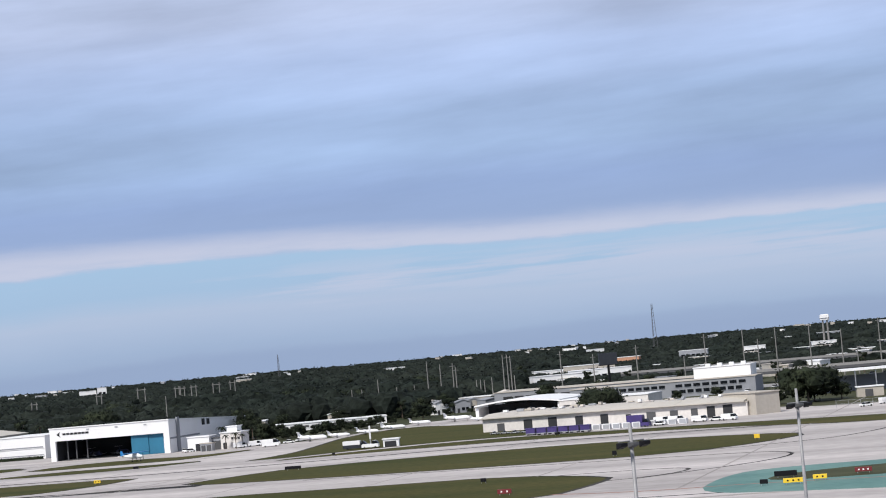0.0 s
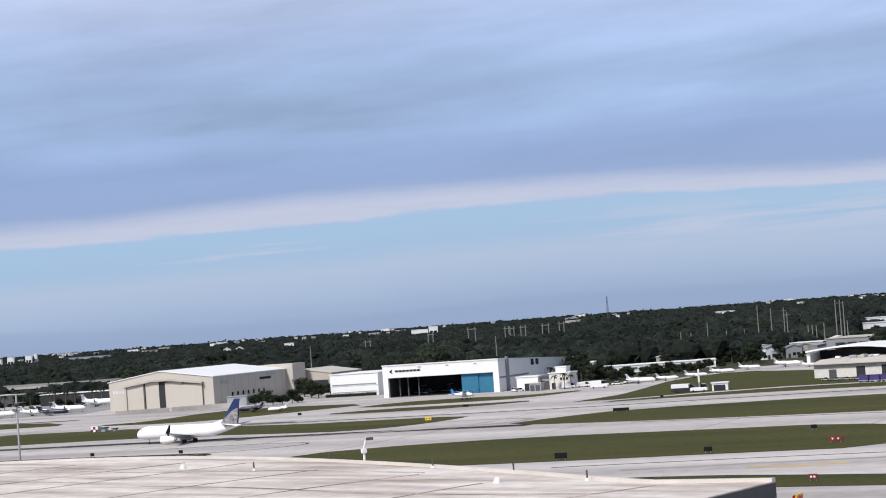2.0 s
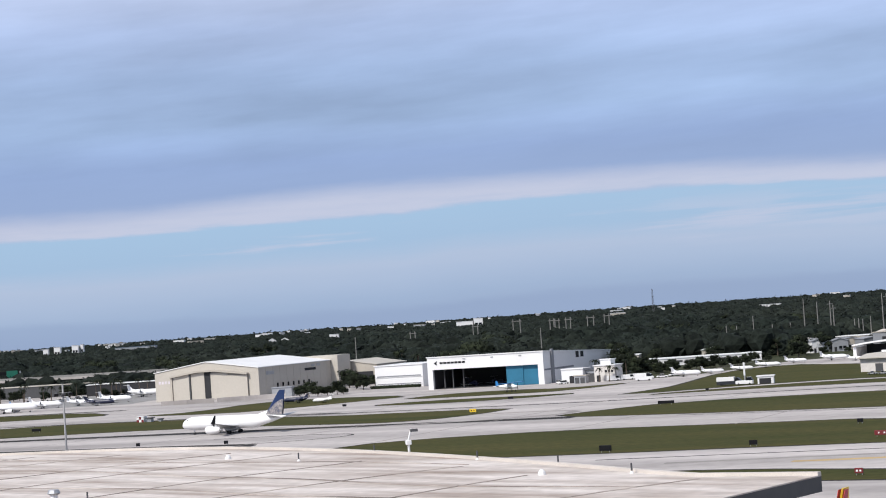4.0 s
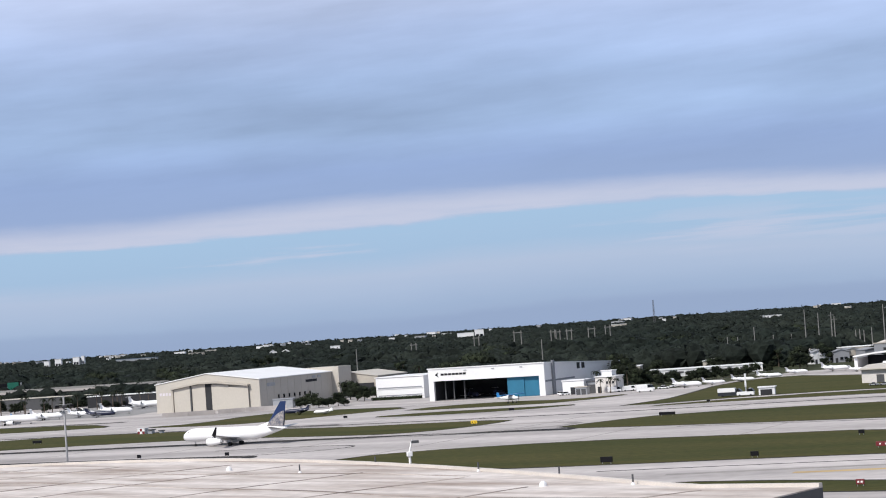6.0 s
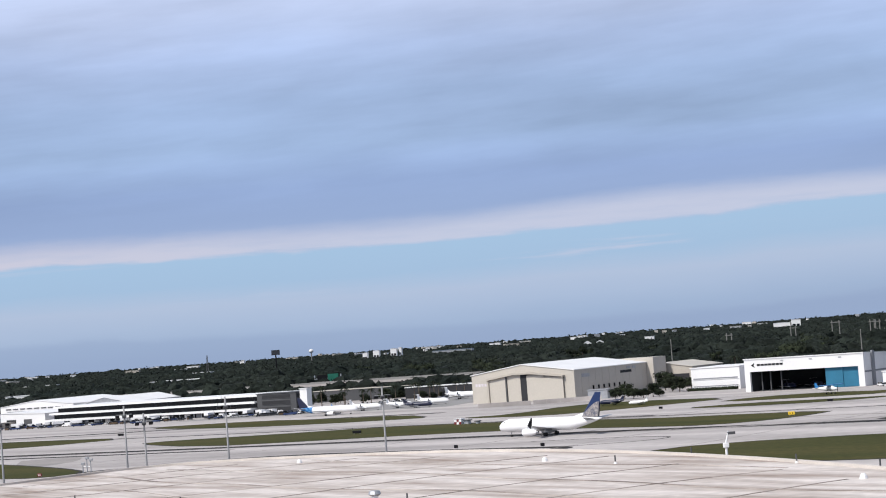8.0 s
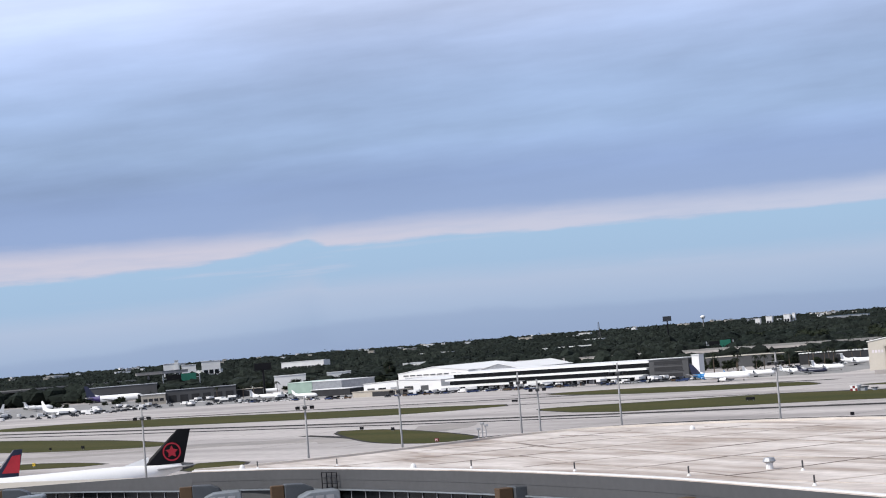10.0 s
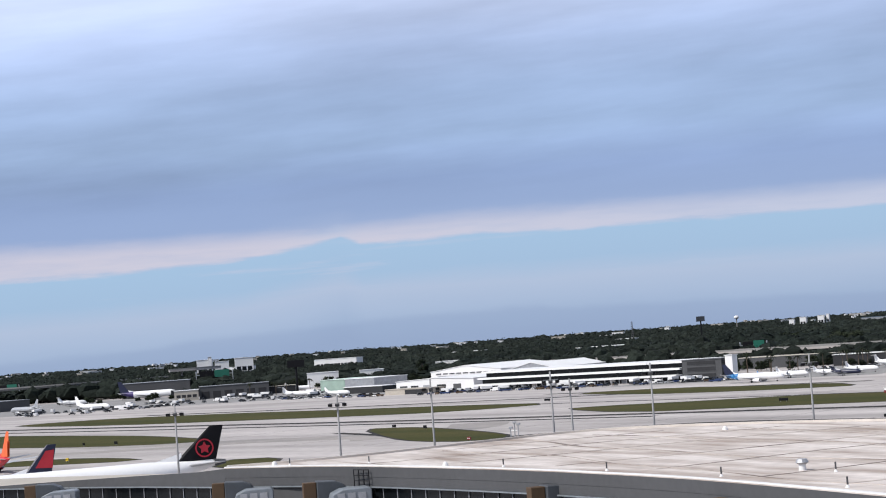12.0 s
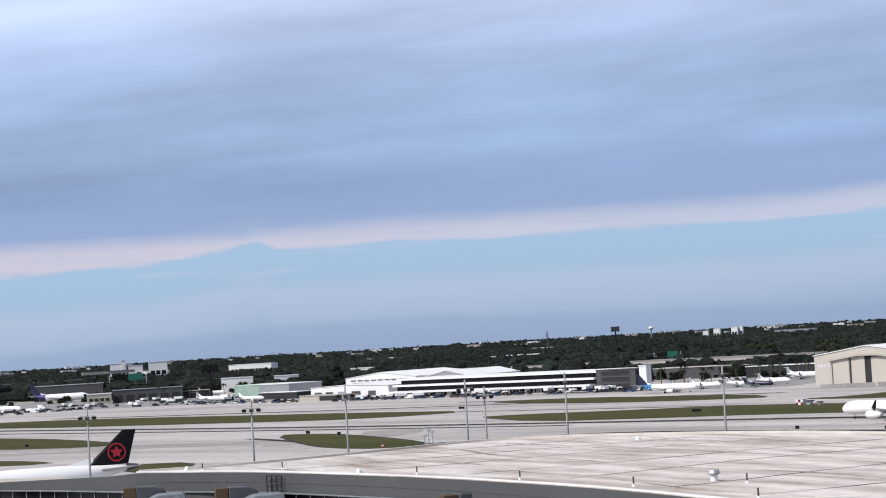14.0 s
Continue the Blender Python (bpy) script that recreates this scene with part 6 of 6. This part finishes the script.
for x, y, h, s in ((-156, 992, 100, 1.4), (-150, 1056, 100, 1.6), (-187, 978, 100, 1.4), (-172, 984, 98, 1.2), (-838, 1330, 100, 1.9), (-797, 1345, 60, 1.8), (-640, 1345, 95, 2.0), (-615, 1352, 70, 1.7)):
    o = copy_thing(first, parked(x, y, h, 12 * s))
    o.scale = (s, s, s)
dark_jet = airliner("business_jet", parked(-67, 832, -70, 11), "small dark blue business jet before the hangar", body="navy_dark", fin_mat="navy_dark", long=11, r=0.85, belly=0.6, span=5.6, rear=True, tee=True, winglet=None, wing_mat="aircraft_white")
for lx, ly in ((17, 11), (29, 12)):
    p = Vector((-10, 872, 0)) + U * lx + V * ly
    copy_thing(dark_jet, parked(p.x, p.y, 160, 11))
airliner("business_jet", parked(-160, 966, 100, 15), "dark business jet parked on the apron", body="navy_dark", fin_mat="navy_dark", long=15, r=1.0, belly=0.75, span=7.4, rear=True, tee=True, winglet=None, wing_mat="wing")
o = copy_thing(first, parked(-57, 818, -62, 12))
o.scale = (0.75, 0.75, 0.75)
M["sky_blue"] = material("bright_blue_paint", (0.02, 0.17, 0.42), 0.4, vary=0.05)
airliner("airliner", parked(-193.5, 944, 104, 31), "white airliner with a deep blue tail", body="aircraft_white", fin_mat="navy_dark", tail_low="sky_blue", long=31, r=1.6, belly=1.2, span=13, group="parked airliners", winglet="sky_blue", fin_top=9.0)
airliner("airliner", parked(-753, 1400, 75, 46), "white cargo jet with a purple tail", body="aircraft_white", fin_mat="navy_dark", long=46, r=2.5, belly=1.9, span=21, group="parked airliners", winglet=None, fin_top=15.0, tail_low="purple")
airliner("airliner", parked(-775, 1216, -70, 30), "grey-white airliner with a pale tail", body="silver", fin_mat="silver", long=30, r=1.7, belly=1.3, span=13, group="parked airliners", winglet=None)
airliner("airliner", parked(-684, 1182, 104, 31), "plain white airliner parked beside service vehicles", body="aircraft_white", fin_mat="aircraft_white", long=31, r=1.6, belly=1.2, span=13, group="parked airliners", winglet=None)
airliner("airliner", parked(-545, 1200, 95, 24), "small white regional jet with a swept tail", body="aircraft_white", fin_mat="aircraft_white", long=24, r=1.35, belly=1.0, span=10, group="parked airliners", winglet=None, rear=True, tee=True)
airliner("airliner", parked(-505, 1165, 95, 18), "small white turboprop with a pale tail", body="aircraft_white", fin_mat="aircraft_white", long=18, r=1.2, belly=0.9, span=9, group="parked airliners", winglet=None)


def light_plane(x, y, a):
    t = thing("light_plane", pose(x, y, 0.06, 0, 0, a), "small blue and white high-wing propeller plane", "airplane")
    bm = bmesh.new()
    tube(bm, [[(px, w * math.cos(2 * math.pi * j / 10), z + hh * math.sin(2 * math.pi * j / 10)) for j in range(10)] for px, w, hh, z in
              ((0, 0.1, 0.15, 1.7), (2.0, 0.3, 0.4, 1.6), (4.0, 0.6, 0.75, 1.6), (5.8, 0.62, 0.75, 1.6), (6.6, 0.5, 0.5, 1.45), (7.6, 0.3, 0.32, 1.45))])
    part("fuselage", bm, M["aircraft_white"], t, smooth=True)
    bm = bmesh.new()
    box(bm, 4.2, 5.8, -5.4, 5.4, 2.42, 2.6)
    part("wing", bm, M["sky_blue"], t, "blue high wing", bevel=0.05)
    bm = bmesh.new()
    surface(bm, (1.0, 0, 1.8), (0.4, 0, 3.2), 1.3, 0.7, 0.1, True)
    part("fin", bm, M["sky_blue"], t)
    bm = bmesh.new()
    box(bm, 0.0, 0.9, -1.6, 1.6, 1.75, 1.83)
    part("tailplane", bm, M["aircraft_white"], t)
    for px, py in ((6.7, 0), (4.6, 1.1), (4.6, -1.1)):
        bm = bmesh.new()
        rod(bm, (px, py - 0.08, 0.22), (px, py + 0.08, 0.22), 0.22, n=10)
        rod(bm, (px, py, 0.22), (px, py * 0.6, 1.2), 0.05, n=5)
        part("wheel", bm, M["tyre"], t)
    bm = bmesh.new()
    box(bm, 7.62, 7.7, -0.08, 0.08, 0.6, 2.3)
    part("propeller", bm, M["black"], t)
    return t


light_plane(17, 797, -40).scale = (1.35, 1.35, 1.35)

# ---- roads on stilts, poles, signs and towers ----
def overpass(line, z, w, label, step=32.0, deck="grey"):
    t = thing("overpass", pose(0, 0, 0), label, "overpass", "overpasses")
    bm = bmesh.new()
    ribbon(bm, line, w, z - 1.4, z)
    part("deck", bm, M[deck], t)
    for s in (-1, 1):
        bm = bmesh.new()
        ribbon(bm, line, 0.35, z + 0.003, z + 1.0, s * (w / 2 - 0.2))
        part("parapet", bm, M["roadgrey"], t)
    for (ax, ay), (bx, by) in zip(line, line[1:]):
        d = math.hypot(bx - ax, by - ay)
        for k in range(max(1, int(d / step))):
            f = (k + 0.5) / max(1, int(d / step))
            bm = bmesh.new()
            rod(bm, (ax + (bx - ax) * f, ay + (by - ay) * f, 0), (ax + (bx - ax) * f, ay + (by - ay) * f, z - 1.41), 1.0, n=10)
            part("pier", bm, M["concrete"], t)
    return t


overpass([(330, 1215), (450, 1150), (560, 1080), (640, 1020)], 7.5, 13, "grey road overpass on round piers")
overpass([(-1190, 1400), (-1040, 1490), (-930, 1540), (-860, 1600)], 14.0, 11, "dark highway overpass on round piers", 40)
overpass([(-829, 1541), (-812, 1553), (-800, 1575)], 20.0, 8, "pale highway ramp rising on piers", 30, "concrete")
overpass([(-470, 1330), (-330, 1250), (-190, 1190), (-60, 1170)], 10.2, 11, "pale road bridge behind the terminal", 30, "concrete")
overpass([(345, 1020), (420, 985), (500, 940)], 6.0, 16, "parking deck ramp beside trees", 24)
slab("road", [(160, 1060), (320, 960), (460, 860), (620, 760), (640, 800), (480, 910), (330, 1010), (180, 1110)], -0.2, 0.02, M["roadgrey"], "grey road and parking lot surface")


def utility_pole(x, y, h, arm=True):
    t = thing("utility_pole", pose(x, y, 0, 0, 0, 25), "tall pale concrete utility pole above the trees", "pole", "utility poles")
    bm = bmesh.new()
    rod(bm, (0, 0, 0), (0, 0, h), 0.42, 0.22, 8)
    part("pole", bm, M["polegrey"], t)
    if arm:
        bm = bmesh.new()
        box(bm, -1.8, 1.8, -0.12, 0.12, h - 1.8, h - 1.5)
        part("crossarm", bm, M["polegrey"], t)


M["polegrey"] = material("weathered_pole_concrete", (0.20, 0.195, 0.185), 0.85, vary=0.1, scale=0.4)
for az, el in ((9.79, -.29), (10.15, -.4), (10.5, -.4), (10.58, -.52), (11.9, -.29), (12.02, -.30), (12.11, -.34), (13.5, -.34), (8.4, -.67), (7.94, -.91), (8.91, -.92), (7.66, -.89), (11.24, -.92), (11.13, -.93), (11.35, -.95), (11.56, -.89),
               (12.19, -.88), (9.4, -.92), (18.54, -.18), (19.43, -.21), (17.49, -.22), (20.35, -.22), (22.22, -.18), (16.9, -.77), (17.81, -1.0), (18.94, -.48), (2.55, -.6), (21.2, -.4), (23.0, -.3), (24.5, -.25), (-2.6, -.5), (14.4, -.5),
               (15.6, -.35), (21.6, -.9), (22.6, -.95), (23.4, -.85)):
    d = 1100
    utility_pole(d * math.sin(radians(az)), d * math.cos(radians(az)), 32 + d * math.tan(radians(el)), el > -0.6 and int(az * 10) % 3 == 0)


def gantry(x, y, h, w=7.5):
    t = thing("power_gantry", pose(x, y, 0, 0, 0, 10), "pale H-shaped power line frame in the woods", "gantry", "power gantries")
    for s in (-1, 1):
        bm = bmesh.new()
        rod(bm, (s * w / 2, 0, 0), (s * w / 2, 0, h), 0.5, 0.36, 8)
        part("post", bm, M["polegrey"], t)
    bm = bmesh.new()
    box(bm, -w / 2 - 1, w / 2 + 1, -0.3, 0.3, h - 1.9, h - 1.3)
    part("beam", bm, M["polegrey"], t)


for az, el, w in ((0.75, -.38, 6), (1.9, -.31, 9), (2.88, -.36, 5), (3.02, -.37, 5), (3.33, -.36, 6), (3.95, -.35, 8), (-1.0, -.45, 6), (3.1, -.62, 9), (4.4, -.33, 6)):
    gantry(1600 * math.sin(radians(az)), 1600 * math.cos(radians(az)), 32 + 1600 * math.tan(radians(el)), w * 0.62)


def lattice_mast(x, y, h, w, label):
    t = thing("antenna_mast", pose(x, y, 0), label, "mast")
    for sx, sy in ((-1, -1), (1, -1), (0, 1)):
        bm = bmesh.new()
        rod(bm, (sx * w, sy * w, 0), (sx * w * 0.25, sy * w * 0.25, h), 0.35, 0.2, 5)
        part("leg", bm, M["grey"], t)
    for k in range(14):
        z = h * (k + 1) / 15
        s = w * (1 - 0.75 * z / h)
        bm = bmesh.new()
        rod(bm, (-s, -s, z), (s, -s, z + h / 22), 0.16, n=4)
        part("brace", bm, M["grey"], t)


lattice_mast(723, 2498, 66, 3.2, "thin grey lattice radio mast above the woods"), lattice_mast(298, 2985, 46, 2.2, "thin grey lattice radio mast above the woods")
lattice_mast(-665, 2410, 33, 2.2, "thin grey mast beside a stack")


def water_tower(x, y, h, r, label):
    t = thing("water_tower", pose(x, y, 0), label, "water tower", "water towers")
    bm = bmesh.new()
    rod(bm, (0, 0, 0), (0, 0, h - r), r * 0.22, n=10)
    part("stem", bm, M["polegrey"], t)
    bm = bmesh.new()
    bmesh.ops.create_uvsphere(bm, u_segments=16, v_segments=10, radius=r, matrix=Matrix.Translation((0, 0, h - r * 0.8)) @ Matrix.Diagonal((1, 1, 0.75, 1)))
    part("bowl", bm, M["white"], t, smooth=True)


tower = thing("water_tower", pose(678, 1785, 0, 0, 0, -20), "white boxy tank on two tall concrete legs", "water tower", "water towers")
for px in (-1.7, 2.2):
    bm = bmesh.new()
    rod(bm, (px, 0, 0), (px, 0, 27.5), 1.0, 0.8, 10)
    part("leg", bm, M["polegrey"], tower)
bm = bmesh.new()
box(bm, -4.0, 4.2, -2.5, 2.5, 27.52, 33.0)
part("tank", bm, M["white"], tower, "white boxy tank", bevel=0.5)
bm = bmesh.new()
box(bm, -4.4, 4.6, -2.9, 2.9, 29.2, 29.9)
part("walkway", bm, M["office_grey"], tower)
water_tower(-652, 2928, 31, 3.6, "distant white water tower")


def billboard(x, y, top, w, h, mat, label, turn=0.0):
    t = thing("billboard", pose(x, y, 0, 0, 0, turn), label, "billboard", "billboards")
    bm = bmesh.new()
    rod(bm, (0, 0, 0), (0, 0, top - h), 0.9, 0.7, 10)
    part("post", bm, M["black"], t)
    bm = bmesh.new()
    box(bm, -w / 2, w / 2, -0.6, 0.6, top - h, top)
    part("panel", bm, M[mat], t)
    bm = bmesh.new()
    box(bm, -w / 2 - 0.3, w / 2 + 0.3, -1.4, 0.7, top - h - 0.35, top - h - 0.01)
    part("catwalk", bm, M["black"], t)


billboard(294, 1112, 22, 10.5, 6.5, "darkcar", "dark back of a billboard on a post"), billboard(-608, 1316, 22.8, 12, 4.6, "black", "wide dark billboard on a single post", 25), billboard(-515, 2139, 33, 9, 5, "darkcar", "distant dark billboard on a post")


def road_sign(x, y, top, w, h, turn=10):
    t = thing("road_sign", pose(x, y, 0, 0, 0, turn), "green highway sign on a steel gantry", "road sign", "highway signs")
    for s in (-1, 1):
        bm = bmesh.new()
        rod(bm, (s * w * 0.62, 0, 0), (s * w * 0.62, 0, top), 0.4, n=8)
        part("post", bm, M["steel"], t)
    bm = bmesh.new()
    box(bm, -w * 0.62, w * 0.62, -0.2, 0.2, top - h * 0.6, top - h * 0.6 + 0.5)
    part("beam", bm, M["steel"], t)
    bm = bmesh.new()
    box(bm, 0, w * 0.5, -0.4, -0.22, top - h, top + 0.4)
    part("panel", bm, M["signgreen"], t)
    bm = bmesh.new()
    box(bm, -w * 0.5, -0.3, -0.4, -0.22, top - h, top)
    part("panel", bm, M["black"], t)


M["signgreen"] = material("green_sign_sheet", (0.01, 0.13, 0.085), 0.5, vary=0.05)
road_sign(-277, 1287, 14.5, 13.5, 4.2), road_sign(-773, 1514, 17.6, 24, 5.4, 27), road_sign(-1000, 1560, 17, 18, 5)

# ---- far roofs and houses among the trees ----
far_specs = [(306, 1263, 42, 12, 9.5, 0), (335, 1290, 40, 16, 10.5, -10), (394, 1551, 40, 20, 10.0, -15), (350, 1500, 22, 16, 9, -8), (500, 1840, 30, 24, 10, -20), (560, 1815, 26, 24, 11, -20), (610, 1790, 20, 24, 10, -20), (672, 1777, 22, 20, 9, -18),
             (420, 1420, 24, 14, 7.5, -20), (480, 1380, 26, 14, 7.0, -24), (530, 1330, 24, 14, 7.5, -26), (600, 1420, 26, 16, 8, -26), (640, 1500, 26, 16, 9, -24),
             (-872, 1688, 14.8, 12, 26, 27), (-868, 1692, 3.5, 5, 28.5, 27), (-858, 1695, 13, 12, 23.5, 27), (-840, 1704, 17, 14, 25.5, 27), (-640, 1430, 24, 14, 11.0, 24), (-606, 1446, 18, 14, 10.5, 24), (-600, 1600, 24, 16, 11, 0), (-596, 1612, 34, 18, 10.0, -6),
             (-480, 1640, 44, 18, 14, -6), (-430, 1700, 50, 18, 13, -6), (-576, 2943, 7, 10, 19.5, 0), (-560, 2946, 9, 10, 21.5, 0), (-535, 2950, 9, 10, 22.5, 0), (-526, 2955, 4, 10, 23.5, 0), (-150, 2700, 12, 14, 14, 0),
             (-700, 2500, 24, 20, 12, 0), (-840, 2300, 40, 20, 12, 0), (24, 3000, 24, 24, 17.5, 0), (44, 2990, 13, 24, 21, 0), (240, 2900, 20, 20, 15, 0), (440, 2800, 26, 20, 13, 0), (820, 2300, 26, 20, 11, 0), (900, 2350, 22, 20, 12, 0),
             (700, 2700, 20, 20, 14, 0), (-1000, 2000, 40, 18, 15, 0), (-900, 2050, 50, 18, 16, 0)]
cols = ("white", "white", "tan", "white", "cream", "steel")
M["salmon"] = material("salmon_render", (0.50, 0.27, 0.17), 0.8, vary=0.06)
for i, (x, y, w, d, h, turn) in enumerate(far_specs):
    building("far_building", x - w / 2, y, w, d, h, "distant pale flat-roofed building among the trees", ("white" if x < -380 else cols[i % 6]) if i != 4 else "salmon", "white", turn=turn, group="distant buildings",
             windows=((w * 0.06, w * 0.94, h * 0.55, h * 0.7, max(2, int(w / 4.5)), "glass"),) if y > 1460 or x > 0 else ())
rng = random.Random(77)
for k in range(130):
    az, d = rng.uniform(-34, 25), rng.uniform(3300, 4650)
    w, h = rng.uniform(4, 10) + rng.choice((0, 0, 0, 14)), 11.4 + (d - 1800) * 0.0018 + rng.uniform(0.0, 2.2)
    building("far_building", d * math.sin(radians(az)), d * math.cos(radians(az)), w, 15, h, "distant pale building at the skyline among trees", rng.choice(cols), rng.choice(("white", "white", "tan")), turn=-az + rng.uniform(-15, 15),
             group="distant buildings")
for k in range(40):  # roofs of the low quarter behind the offices
    az, d = rng.uniform(12.6, 24.5), rng.uniform(1120, 1800)
    w, h = rng.uniform(6, 15), rng.uniform(4.6, 7.0) * (0.8 + d / 4000)
    building("far_building", d * math.sin(radians(az)), d * math.cos(radians(az)), w, 14, h, "low pale-roofed building in the quarter behind the offices", rng.choice(("pale_wall", "white", "tan", "office_grey", "cream")),
             rng.choice(("white", "white", "kerb", "tan", "office_grey")), turn=-az + rng.uniform(-25, 25), group="distant buildings", windows=((w * 0.1, w * 0.9, h * 0.45, h * 0.65, max(2, int(w / 4)), "glass"),))
for k in range(16):  # houses behind the small jets
    az, d = rng.uniform(6.0, 12.4), rng.uniform(1010, 1080)
    w = rng.uniform(7, 15)
    building("house", d * math.sin(radians(az)), d * math.cos(radians(az)), w, 9, rng.uniform(4.5, 6.5), "low pale house among dark trees", rng.choice(("pale_wall", "tan", "white", "office_grey")),
             rng.choice(("white", "kerb", "office_grey")), turn=rng.uniform(-35, 20), gable=rng.uniform(0.8, 1.6), group="houses", doors=((1, 2.2, 2.2, "dark"),), windows=((3, w - 0.8, 1.2, 2.6, 2, "glass"),))
for x in (-226, -210):
    building("house", x, 2590, 9, 9, 12.2, "far white gabled house among the trees", "white", "white", turn=8, gable=2.6, group="houses")
building("far_hall", -478, 2950, 58, 20, 14.5, "wide blue-roofed distant hall", "steel", "sky_dull", turn=0)
